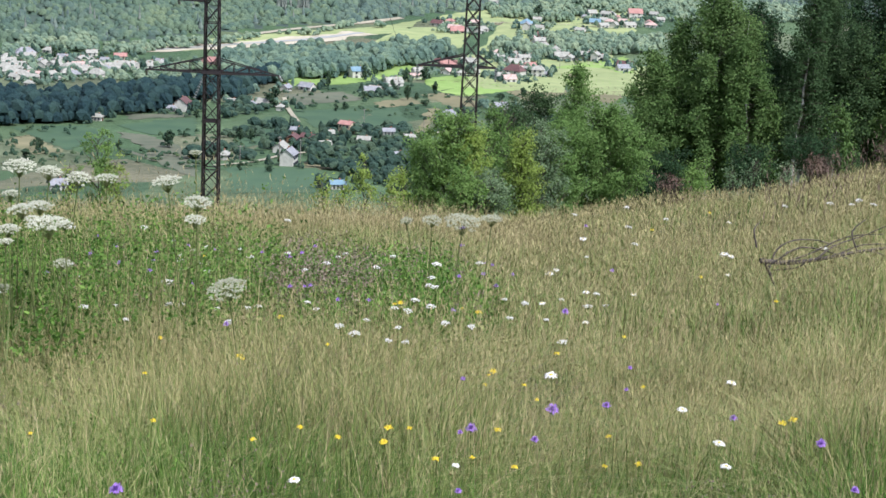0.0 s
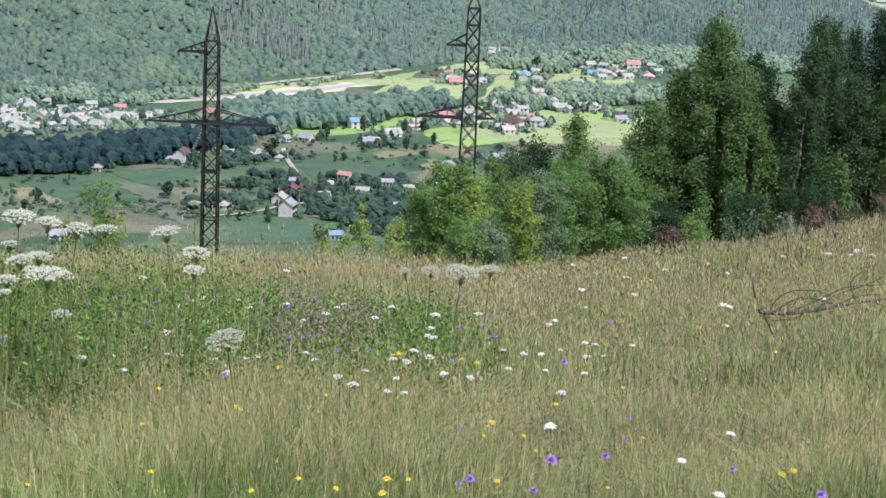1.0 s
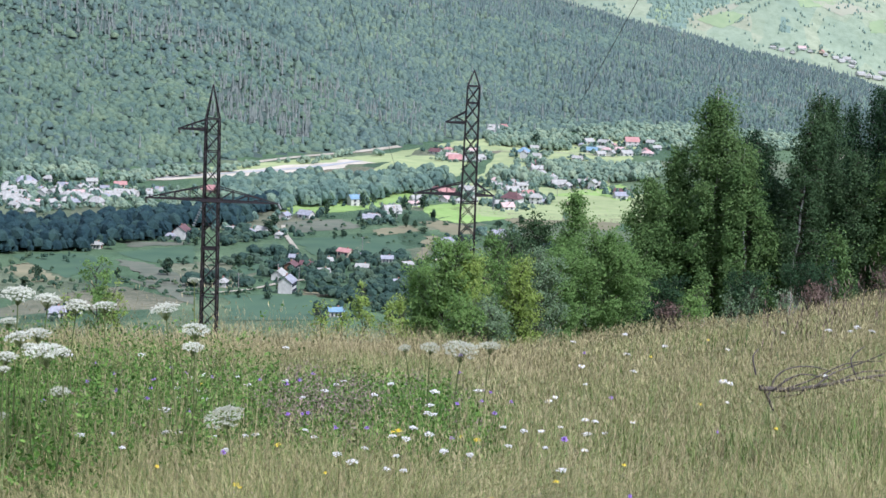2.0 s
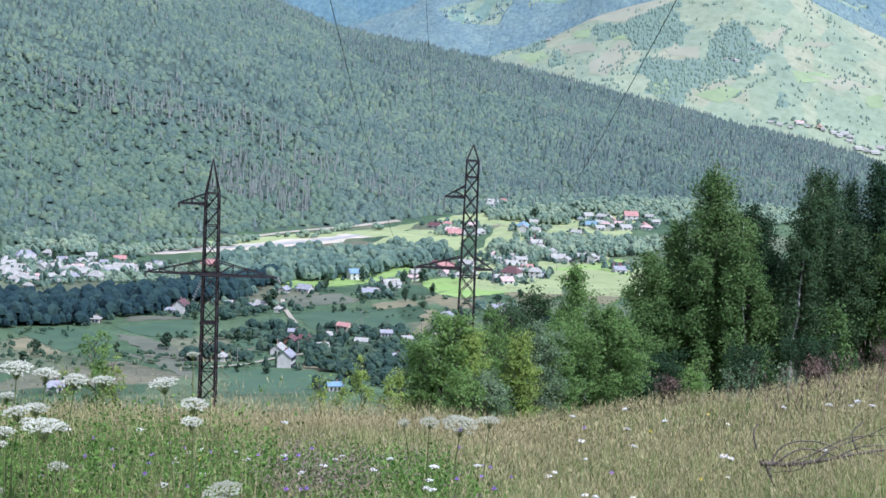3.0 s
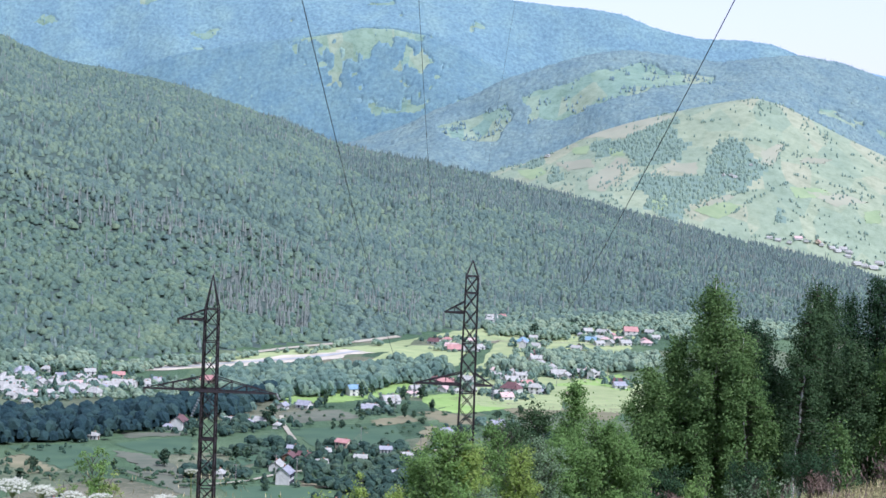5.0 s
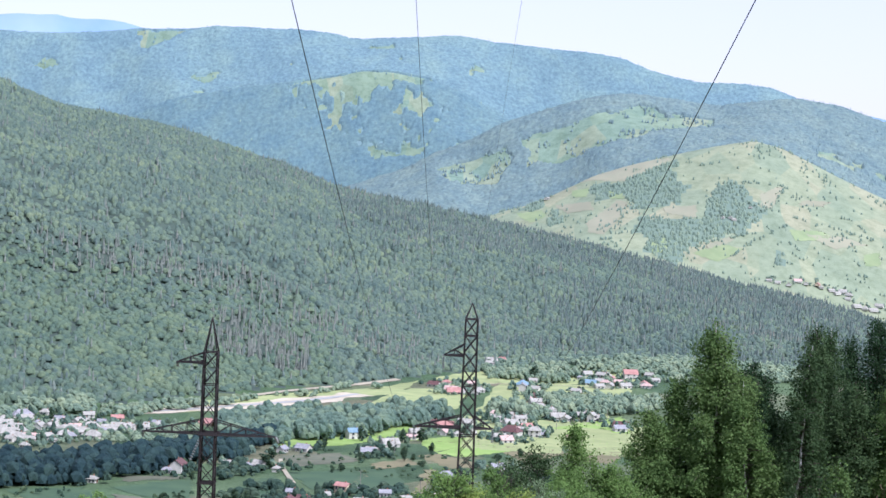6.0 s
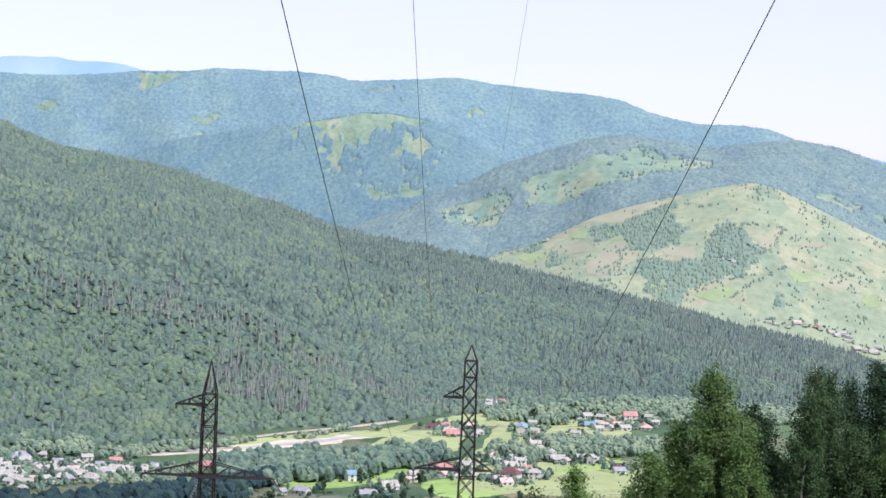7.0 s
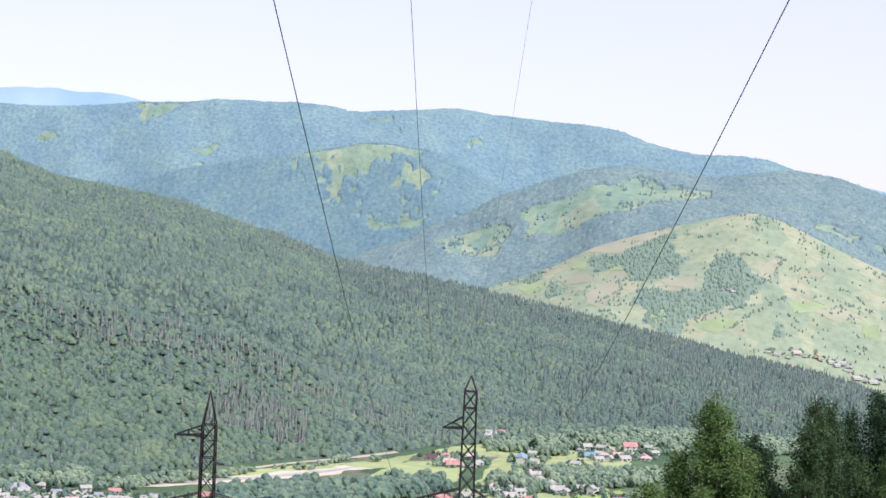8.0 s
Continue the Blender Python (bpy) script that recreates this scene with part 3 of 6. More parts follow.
PASS_VILLAGE = ((567, 2845, 9, 'w', 1), (586, 2845, 11, 'w', 1), (603, 2859, 13, 'p', 1), (617, 2857, 11, 'w', 1), (637, 2861, 13, 'r', 1), (643, 2857, 11, 'w', 1), (660, 2855, 10, 'w', 1), (669, 2851, 11, 'w', 1), (680, 2859, 13, 'w', 1), (689, 2855, 12, 'w', 1), (698, 2832, 15, 'w', 1), (713, 2833, 13, 'w', 1), (727, 2835, 14, 'w', 1), (741, 2851, 13, 'w', 1), (686, 2844, 9, 'w', 1), (553, 2848, 9, 'w', 1), (200, 3275, 12, 'w', 1), (550, 3039, 8, 'w', 1), (510, 3006, 9, 'w', 1), (515, 3000, 8, 'w', 1), (496, 3006, 7, 'w', 1))
FAR_TAN = (((260, 3294), (335, 3304), (427, 3288), (437, 3265), (346, 3221), (328, 3227)), ((210, 3226), (272, 3164), (277, 3110), (232, 3143)), ((258, 3045), (320, 3135), (339, 3114), (319, 3050), (284, 2975), (259, 2991)), ((396, 3065), (456, 3055), (450, 3010), (399, 3038)), ((576, 3091), (611, 3122), (624, 3126), (589, 3048), (571, 3047)), ((453, 2923), (502, 2953), (506, 2941), (457, 2914)), ((656, 3103), (715, 3126), (691, 3100), (646, 3084)), ((640, 2989), (700, 3003), (758, 2999), (687, 2964)))
FAR_GREEN = (((140, 3246), (188, 3221), (192, 3173), (161, 3157)), ((308, 3199), (332, 3160), (332, 3135), (310, 3151)), ((359, 2934), (388, 2945), (386, 2901), (360, 2892)), ((738, 2965), (773, 2990), (768, 2956), (735, 2938)), ((611, 2992), (673, 3009), (693, 2996), (618, 2965)), ((428, 2901), (482, 2930), (520, 2921), (469, 2879)), ((245, 3264), (277, 3234), (268, 3199), (246, 3228)))
HEDGES = (((495, 2901), (546, 2945), (614, 3005)), ((569, 3052), (586, 3047), (631, 3131), (599, 3124)), ((504, 3129), (539, 3125), (581, 3123)), ((626, 3037), (648, 3030)), ((689, 3033), (734, 3025), (781, 3022)), ((429, 2911), (478, 2943), (514, 2954), (550, 2966)), ((709, 3218), (738, 3234)), ((459, 3244), (491, 3207), (522, 3215)), ((318, 3102), (324, 3048), (292, 3012)), ((723, 3080), (747, 3082), (762, 3041)), ((560, 3033), (519, 2991), (483, 2981)), ((665, 3027), (673, 3009)))


def wooded(n, u0, u1, d0, d1, r):
    """Random places on a slope, by bearing and distance."""
    u = r.uniform(u0, u1, n)
    d = np.sqrt(d0 ** 2 + r.random(n) * (d1 ** 2 - d0 ** 2))
    return u * d, d


def back_woods():
    r = np.random.default_rng(61)
    slopes = (("distant_wood", M_FARTREE, "spruce and beech woods on the far mountains, tinted blue for haze", (-0.29, 0.25, 4310, 4640), 7.0, 2600, 0.5),
              ("fold_wood", M_FOLDTREE, "green mixed wood on a spur of the far mountain, paled for haze", (-0.23, 0.07, 3990, 4275), 7.5, 700, 0.0),
              ("ridge_wood", M_MIDTREE, "dark spruce wood on the nearer high ridge, tinted blue for haze", (-0.085, 0.28, 3470, 3890), 7.0, 5200, 0.4))
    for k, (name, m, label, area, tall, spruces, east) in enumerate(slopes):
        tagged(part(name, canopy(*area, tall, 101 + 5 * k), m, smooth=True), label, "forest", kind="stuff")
        x, y = wooded(spruces, area[0], area[1], area[2] + 20, area[3] - 10, r)
        few = value_noise(x, y, 30, 71) * 0.6 + value_noise(x, y, 12, 72) * 0.4
        keep = np.where(meadow_mask(x, y), few > 0.58, r.random(len(x)) < np.clip(0.5 + 6 * east * (x / y - 0.02), 0.1, 1))
        x, y = x[keep], y[keep]
        n = len(x)
        pos = np.stack([x, y, height(x, y) - 0.5], -1)
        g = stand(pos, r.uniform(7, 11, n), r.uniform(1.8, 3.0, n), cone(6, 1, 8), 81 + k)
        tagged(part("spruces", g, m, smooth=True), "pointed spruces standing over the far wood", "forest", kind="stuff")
    x, y = wooded(16000, 0.0, 0.3, 2650, 3345, r)
    for row in HEDGES:
        a = np.array(row, float)
        t = np.concatenate([[0], np.cumsum(np.hypot(*np.diff(a, axis=0).T))])
        k = r.uniform(0, t[-1], int(t[-1] / 4.5))
        x, y = np.concatenate([x, np.interp(k, t, a[:, 0]) + r.normal(0, 2.2, len(k))]), np.concatenate([y, np.interp(k, t, a[:, 1]) + r.normal(0, 2.2, len(k))])
    grown = np.arange(len(x)) >= 16000
    n = len(x)
    meadow = meadow_mask(x, y)
    few = value_noise(x, y, 60, 71) * 0.6 + value_noise(x, y, 25, 72) * 0.4
    keep = np.where(meadow, (few > 0.6) & (r.random(n) < 0.24) | (r.random(n) < 0.02), True) | grown
    for hx, hy, *_ in PASS_VILLAGE:
        keep &= (np.abs(x - hx) > 8) | (y > hy + 4) | (y < hy - (40 if hy < 2900 else 12))
    x, y, meadow, grown = x[keep], y[keep], meadow[keep], grown[keep]
    n = len(x)
    h = r.uniform(6, 11, n) * np.where(meadow, 0.65, 1)
    w = r.uniform(2.4, 4.2, n) * np.where(meadow, 0.6, 1)
    pos = np.stack([x, y, height(x, y) - np.where(meadow, 0.1, 0.35) * h], -1)
    c = r.random(n) < 0.15
    g = join(stand(pos[c], h[c] * 1.25, w[c] * 0.7, cone(5, 1, 8), 84), stand(pos[~c], h[~c], w[~c], far_crown(86), 85))
    tagged(part("hill_copses", g, M_HILLTREE, smooth=True), "green copses and hedges on the bare hill, paled for haze", "trees", kind="stuff")


back_woods()


# ---- pylons and their wires ----
M_GRAVELITE = plain_mat("footing_concrete", (0.28, 0.27, 0.25), (0.40, 0.39, 0.37), 2, 0.9)
def lattice(x, y, z0, z1, w0, w1, tiers, pylon, peak):
    """Four legs with crossed braces on every side, narrowing from w0 to w1, and a pointed peak."""
    at = lambda k, t: Vector((x + (-1, 1, 1, -1)[k % 4] * (w0 + (w1 - w0) * t) / 2, y + (-1, -1, 1, 1)[k % 4] * (w0 + (w1 - w0) * t) / 2, z0 + (z1 - z0) * t))
    for k in range(4):
        part("leg", beam(at(k, 0), at(k, 1), 0.17, 0.13), M_STEEL, pylon)
        part("peak_bar", beam(at(k, 1), (x, y, peak), 0.11, 0.08), M_STEEL, pylon)
    for k in range(4):
        for i in range(tiers):
            a, b = i / tiers, (i + 1) / tiers
            part("brace", beam(at(k, a), at(k + 1, b), 0.055), M_STEEL, pylon)
            part("brace", beam(at(k + 1, a), at(k, b), 0.055), M_STEEL, pylon)
            if i % 3 == 0:
                part("strut", beam(at(k, a), at(k + 1, a), 0.08), M_STEEL, pylon)
        part("strut", beam(at(k, 1), at(k + 1, 1), 0.08), M_STEEL, pylon)
    for sx in (-1, 1):
        for sy in (-1, 1):
            part("footing", beam((x + sx * w0 / 2, y + sy * w0 / 2, z0 - 1.2), (x + sx * w0 / 2, y + sy * w0 / 2, z0 + 0.15), 0.5), M_GRAVELITE, pylon)


def crossarm(pylon, x, y, z, half, tip, rise, panels, heavy=0.16):
    """An arm tapering to its tip: two lower chords, two upper ones, posts and diagonals."""
    sgn = 1 if tip > 0 else -1
    end = Vector((x + tip, y, z - 0.02))
    g = []
    for s in (-1, 1):
        lo, hi = Vector((x + sgn * half, y + s * half, z)), Vector((x + sgn * half, y + s * half, z + rise))
        g += [beam(lo, end, heavy, heavy * 0.8), beam(hi, end, heavy * 0.6, heavy * 0.5)]
        last = lo
        for i in range(1, panels):
            t = i / panels
            p, q = lo.lerp(end, t), hi.lerp(end, t)
            g += [beam(p, q, 0.06), beam(last, q, 0.05)]
            last = p
    return part("crossarm", join(*g), M_STEEL, pylon)


def insulator(pylon, p, q, n):
    p, q = Vector(p), Vector(q)
    pts, rad = [], []
    for i in range(n):
        for t, r in ((0.0, 0.035), (0.25, 0.13), (0.5, 0.13), (0.75, 0.035)):
            pts.append(p.lerp(q, (i + t) / n))
            rad.append(r)
    part("insulator", tube(pts, rad, 6), M_GLASSINS, pylon, "string of glass discs")


PY = 140.0


def pylons():
    a = tagged(new("pylon"), "rusty lattice tension pylon with one long double crossarm", "pylon", "pylons on the slope")
    zb = hz(-18.7, PY)
    a.location = (-18.68, PY, zb)
    z = lambda v: v - zb
    lattice(0, 0, 0, z(-13.1), 1.32, 1.08, 14, a, z(-10.25))
    arm_w = crossarm(a, 0, 0, z(-19.9), 0.58, -5.5, 1.15, 4, 0.13)
    arm_e = crossarm(a, 0, 0, z(-19.95), 0.58, 5.6, 1.15, 4, 0.13)
    arm_u = crossarm(a, 0, 0, z(-14.0), 0.52, -2.85, 0.85, 2, 0.16)
    for s in (-1, 0, 1):
        part("platform_bar", beam((-0.75, s * 0.5, z(-24.0)), (0.75, s * 0.5, z(-24.0)), 0.16), M_STEEL, a)
    for s in (-1, 1):
        part("gusset_beam", beam((-0.8, s * 0.6, z(-19.9)), (0.8, s * 0.6, z(-19.9)), 0.26), M_STEEL, a)
    insulator(a, (-0.6, -0.5, z(-20.2)), (-1.35, -0.9, z(-22.1)), 9)
    insulator(arm_w, (-5.45, 0, z(-19.95)), (-5.6, 1.1, z(-20.5)), 7)
    insulator(arm_e, (5.55, 0, z(-20.0)), (5.7, 1.1, z(-20.6)), 7)
    insulator(arm_u, (-2.8, 0, z(-14.05)), (-2.9, 1.1, z(-14.5)), 7)
    b = tagged(new("pylon"), "rusty lattice suspension pylon with a short upper arm", "pylon", "pylons on the slope")
    zb2 = hz(2.75, PY)
    b.location = (2.76, PY, zb2)
    z = lambda v: v - zb2
    lattice(0, 0, 0, z(-9.45), 1.5, 0.98, 16, b, z(-8.15))
    arms = (crossarm(b, 0, 0, z(-18.5), 0.55, -4.4, 1.0, 3, 0.16), crossarm(b, 0, 0, z(-18.5), 0.55, 2.12, 1.0, 2, 0.16), crossarm(b, 0, 0, z(-12.5), 0.5, -2.2, 0.95, 2, 0.16))
    for arm, dx, zz in zip(arms, (-4.4, 2.1, -2.2), (-18.5, -18.5, -12.5)):
        insulator(arm, (dx, 0, z(zz)), (dx, 0, z(zz - 1.2)), 7)


pylons()


def wires():
    spans = ((-2.325, 0.00461, 0.00036, -0.2625, 9.936, 0.0080), (-1.945, 0.01782, 0.00083, -0.38516, 24.022, 0.0088),
             (4.056, 0.00574, 0.00049, -0.28623, 10.717, 0.0080), (1.718, 0.00773, -0.00015, -0.14567, 15.219, 0.0042))
    for a, m, c2, c1, c0, r in spans:
        ds = np.linspace(-45, 140, 60)
        pts = [(a + m * d, d, c0 + c1 * d + c2 * d * d) for d in ds]
        name = "power_cable" if r > 0.005 else "earth_wire"
        label = "thick dark conductor sagging from the pylon arm" if r > 0.005 else "thin earth wire running to the pylon's peak"
        tagged(part(name, tube(pts, [r] * len(pts), 6), M_CABLE, smooth=True), label, "power line", "wires of the line")


wires()

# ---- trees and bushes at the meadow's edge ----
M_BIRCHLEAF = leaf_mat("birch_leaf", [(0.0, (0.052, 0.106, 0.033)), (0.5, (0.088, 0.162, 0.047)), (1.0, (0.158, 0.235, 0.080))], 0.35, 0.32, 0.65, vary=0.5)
# Darker copy of the birch leaf, with shade put into its colour.
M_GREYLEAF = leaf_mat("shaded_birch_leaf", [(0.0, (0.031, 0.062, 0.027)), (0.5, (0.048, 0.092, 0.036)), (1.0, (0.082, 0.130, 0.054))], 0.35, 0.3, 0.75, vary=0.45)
# Alder leaf is darkened further for the deep shade of the right-hand trees.
M_DARKLEAF = leaf_mat("shaded_alder_leaf", [(0.0, (0.017, 0.042, 0.018)), (0.5, (0.026, 0.060, 0.025)), (1.0, (0.045, 0.088, 0.036))], 0.35, 0.25, 0.75, vary=0.45)
M_YELLOWLEAF = leaf_mat("young_birch_leaf", [(0.0, (0.19, 0.28, 0.06)), (0.5, (0.27, 0.37, 0.085)), (1.0, (0.37, 0.46, 0.14))], 0.8, 0.5, 0.75, vary=0.45)
M_SILVERLEAF = leaf_mat("willow_leaf", [(0.0, (0.105, 0.175, 0.085)), (0.5, (0.16, 0.245, 0.125)), (1.0, (0.26, 0.34, 0.20))], 0.8, 0.4, 0.6, vary=0.45)
M_BUSHLEAF = leaf_mat("bush_leaf", [(0.0, (0.125, 0.225, 0.06)), (0.5, (0.18, 0.305, 0.085)), (1.0, (0.27, 0.39, 0.13))], 0.8, 0.48, 0.75, vary=0.45)
M_SHRUBLEAF = leaf_mat("shrub_leaf", [(0.0, (0.085, 0.165, 0.045)), (0.5, (0.132, 0.235, 0.064)), (1.0, (0.21, 0.315, 0.105))], 0.8, 0.42, 0.7, vary=0.5)
M_RUSTLEAF = leaf_mat("withered_leaf", [(0.0, (0.07, 0.05, 0.045)), (0.5, (0.13, 0.09, 0.07)), (1.0, (0.21, 0.15, 0.11))], 0.8, 0.2, 0.7)
M_BIRCHBARK = plain_mat("birch_bark", (0.55, 0.53, 0.50), (0.82, 0.80, 0.77), 2.2, 0.8)
M_DARKBARK = plain_mat("dark_bark", (0.05, 0.04, 0.03), (0.13, 0.11, 0.09), 4, 0.9)


def quads(c, size, rng_, flat=0.0):
    """Leaf-shaped quads round the points c."""
    n = len(c)
    a = rng_.normal(size=(n, 3))
    a /= np.linalg.norm(a, axis=1)[:, None]
    b = rng_.normal(size=(n, 3))
    b[:, 2] *= 1 - flat
    b -= a * (a * b).sum(1)[:, None]
    b /= np.linalg.norm(b, axis=1)[:, None]
    s = (size * rng_.uniform(0.6, 1.3, n))[:, None]
    v = np.stack([c - a * s, c + b * s * 0.55, c + a * s, c - b * s * 0.55], 1)
    return v.reshape(-1, 3), np.arange(4 * n).reshape(n, 4)


def sprays(c, size, r, axis):
    """Leaf quads that lean away from the stem and up, at all angles."""
    n = len(c)
    out = c - axis
    out[:, 2] = 0.25 * np.hypot(out[:, 0], out[:, 1])
    out /= np.linalg.norm(out, axis=1)[:, None] + 1e-6
    nrm = out * 0.6 + np.array([0, 0, 0.5]) + r.normal(0, 0.6, (n, 3))
    nrm /= np.linalg.norm(nrm, axis=1)[:, None]
    a = np.cross(nrm, r.normal(size=(n, 3)))
    a /= np.linalg.norm(a, axis=1)[:, None]
    b = np.cross(nrm, a)
    s = (size * r.uniform(0.55, 1.35, n))[:, None]
    v = np.stack([c - a * s, c - b * s * 0.6, c + a * s, c + b * s * 0.6], 1)
    return v.reshape(-1, 3), np.arange(4 * n).reshape(n, 4)


def tree_geo(seed, h, width, shape, branches, leaves, leaf, droop, low=0.12, trunk_r=0.012, clump=0.4, hang=0.8):
    """A tapered trunk, limbs, and leaves in clumps along the limbs; shape(t) gives the crown's relative width at t of the height."""
    r = np.random.default_rng(seed)
    k = 9
    wob = np.cumsum(r.normal(0, 0.009 * h, (k, 2)), 0)
    trn = np.array([(wob[i, 0] * (i > 0), wob[i, 1] * (i > 0), h * i / (k - 1)) for i in range(k)])
    trunk = tube(trn, [h * trunk_r * (1 - 0.93 * i / (k - 1)) for i in range(k)], 7)
    t = low + (0.96 - low) * (np.arange(branches) + r.random(branches)) / branches
    base = np.stack([np.interp(t * h, trn[:, 2], trn[:, q]) for q in range(3)], -1)
    az = r.uniform(0, 6.283, branches)
    ln = width * np.array([shape(q) for q in t]) * r.uniform(0.55, 1.15, branches)
    up = r.uniform(0.25, 0.75, branches) + (0.8 if droop < 0.1 else 0)
    q = np.linspace(0, 1, 6)[None, :, None]
    side = np.stack([np.cos(az), np.sin(az), 0 * az], -1)[:, None, :] * (ln[:, None, None] * q)
    lift = ln[:, None, None] * (up[:, None, None] * q - droop * q ** 2.2) * np.array([0, 0, 1.0])
    pts = base[:, None, :] + side + lift
    limbs = join(*[tube(p[[0, 2, 5]], [h * 0.0028 + 0.003, h * 0.0017 + 0.003, 0.004], 3) for p in pts])
    clumps = max(40, int(leaves / 34))
    pick = r.choice(branches, clumps, p=(ln + 0.1 * width) / (ln + 0.1 * width).sum())
    f = 5 * r.random(clumps) ** 0.6
    j = np.minimum(f.astype(int), 4)
    c = pts[pick, j] + (pts[pick, j + 1] - pts[pick, j]) * (f - j)[:, None] + r.normal(0, 0.3 * clump, (clumps, 3))
    size = clump * r.uniform(0.55, 1.3, clumps)
    who = r.integers(0, clumps, leaves)
    pos = c[who] + r.normal(0, 0.46, (leaves, 3)) * size[who][:, None] * np.array([1, 1, hang])
    pos[:, 2] -= np.abs(r.normal(0, droop * 0.9, leaves)) * size[who]
    pos[:, 2] = np.maximum(pos[:, 2], 0.02 * h)
    axis = np.stack([np.interp(pos[:, 2], trn[:, 2], trn[:, k]) for k in range(2)] + [pos[:, 2]], -1)
    return trunk, limbs, sprays(pos, np.full(leaves, leaf), r, axis)


CONE = lambda t: (1 - t) ** 0.62 * min(1, 0.45 + t * 3)
OVAL = lambda t: max(0.08, math.sin(math.pi * min(1, t * 0.93 + 0.05)) ** 0.8)
EGG = lambda t: (1 - t ** 1.9) ** 0.85 * min(1, 0.6 + 1.4 * t) + 0.03
BUSH = lambda t: (1 - t * t) ** 0.6 + 0.1


def plant_tree(name, geo, bark, leafm, x, y, label, category, group=""):
    ob = tagged(new(name), label, category, group)
    ob.location = (x, y, hz(x, y) - 0.05)
    trunk = part("trunk", geo[0], bark, ob, smooth=True)
    tagged(part("branchwork", geo[1], M_DARKBARK, trunk), kind="stuff")
    part("crown", geo[2], leafm, ob)
    return ob


def near_trees():
    """x, distance, height of the top above the eye's zero, width, kind."""
    rows = (
        ("birch", 14.0, 85, -4.8, 3.4, CONE, M_BIRCHBARK, M_BIRCHLEAF, 34000),
        ("birch", 12.5, 86, -7.6, 2.2, CONE, M_BIRCHBARK, M_BIRCHLEAF, 17000),
        ("alder", 10.7, 84, -9.1, 2.1, EGG, M_DARKBARK, M_BIRCHLEAF, 18000),
        ("birch", 15.5, 84, -7.5, 2.0, EGG, M_BIRCHBARK, M_BIRCHLEAF, 18000),
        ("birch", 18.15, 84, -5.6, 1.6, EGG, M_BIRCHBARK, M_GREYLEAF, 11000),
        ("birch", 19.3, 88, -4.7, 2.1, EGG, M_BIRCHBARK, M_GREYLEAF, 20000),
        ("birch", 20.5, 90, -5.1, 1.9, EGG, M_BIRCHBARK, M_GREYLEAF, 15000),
        ("alder", 17.6, 93, -7.2, 2.4, EGG, M_DARKBARK, M_DARKLEAF, 15000),
        ("alder", 16.4, 92, -7.7, 2.0, EGG, M_DARKBARK, M_DARKLEAF, 11000),
        ("spruce", 23.2, 95, -5.7, 2.0, CONE, M_DARKBARK, M_DARKLEAF, 13000),
        ("spruce", 24.5, 95, -4.6, 2.6, CONE, M_DARKBARK, M_DARKLEAF, 17000),
        ("alder", 26.6, 94, -3.9, 3.2, EGG, M_DARKBARK, M_DARKLEAF, 15000),
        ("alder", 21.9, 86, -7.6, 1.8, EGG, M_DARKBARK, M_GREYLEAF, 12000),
        ("alder", 23.3, 86, -6.5, 2.1, EGG, M_DARKBARK, M_BIRCHLEAF, 14000),
        ("alder", 25.4, 87, -6.6, 2.4, EGG, M_DARKBARK, M_DARKLEAF, 9000),
        ("alder", 29.0, 92, -4.4, 3.2, EGG, M_DARKBARK, M_DARKLEAF, 6000),
        ("alder", 16.7, 89, -8.4, 1.9, EGG, M_DARKBARK, M_DARKLEAF, 10000),
        ("alder", 18.3, 92, -7.7, 1.7, EGG, M_DARKBARK, M_DARKLEAF, 9000),
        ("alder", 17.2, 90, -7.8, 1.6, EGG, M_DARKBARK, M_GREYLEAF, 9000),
        ("alder", 12.6, 92, -11.0, 2.8, EGG, M_DARKBARK, M_DARKLEAF, 9000),
        ("alder", 15.6, 92, -11.0, 2.6, EGG, M_DARKBARK, M_DARKLEAF, 8000),
        ("alder", 19.0, 95, -10.2, 2.8, EGG, M_DARKBARK, M_DARKLEAF, 9000),
        ("alder", 22.0, 95, -9.6, 2.8, EGG, M_DARKBARK, M_DARKLEAF, 8000),
        ("birch", 17.75, 74, -9.8, 0.75, EGG, M_BIRCHBARK, M_BIRCHLEAF, 2600),
    )
    for i, (name, x, y, top, w, shape, bark, leafm, n) in enumerate(rows):
        h = top - hz(x, y)
        g = tree_geo(100 + i, h, w, shape, 150, int(n * 1.75), 0.066, 0.35, 0.12 if name == "birch" else 0.04, 0.009 if name == "birch" else 0.0075, 0.46, 1.15 if name == "birch" else 0.8)
        if name == "birch":             # the pale trunk shows between the branches
            v = g[2][0].reshape(-1, 4, 3)
            c = v.mean(1)
            t = c[:, 2] / h
            bare = (np.abs(c[:, 0] - 0.01 * h) < 0.22) & (c[:, 1] < 0.3) & (t > 0.1) & (t < 0.66) & (np.random.default_rng(i).random(len(c)) < 0.93)
            v = v[~bare]
            g = (g[0], g[1], (v.reshape(-1, 3), np.arange(4 * len(v)).reshape(-1, 4)))
        plant_tree(name, g, bark, leafm, x, y, {"birch": "tall pale-barked birch with drooping green leaves", "alder": "dark green leafy alder at the wood's edge",
                   "spruce": "dark dense conifer at the wood's edge"}[name], "tree", "trees at the meadow's edge")
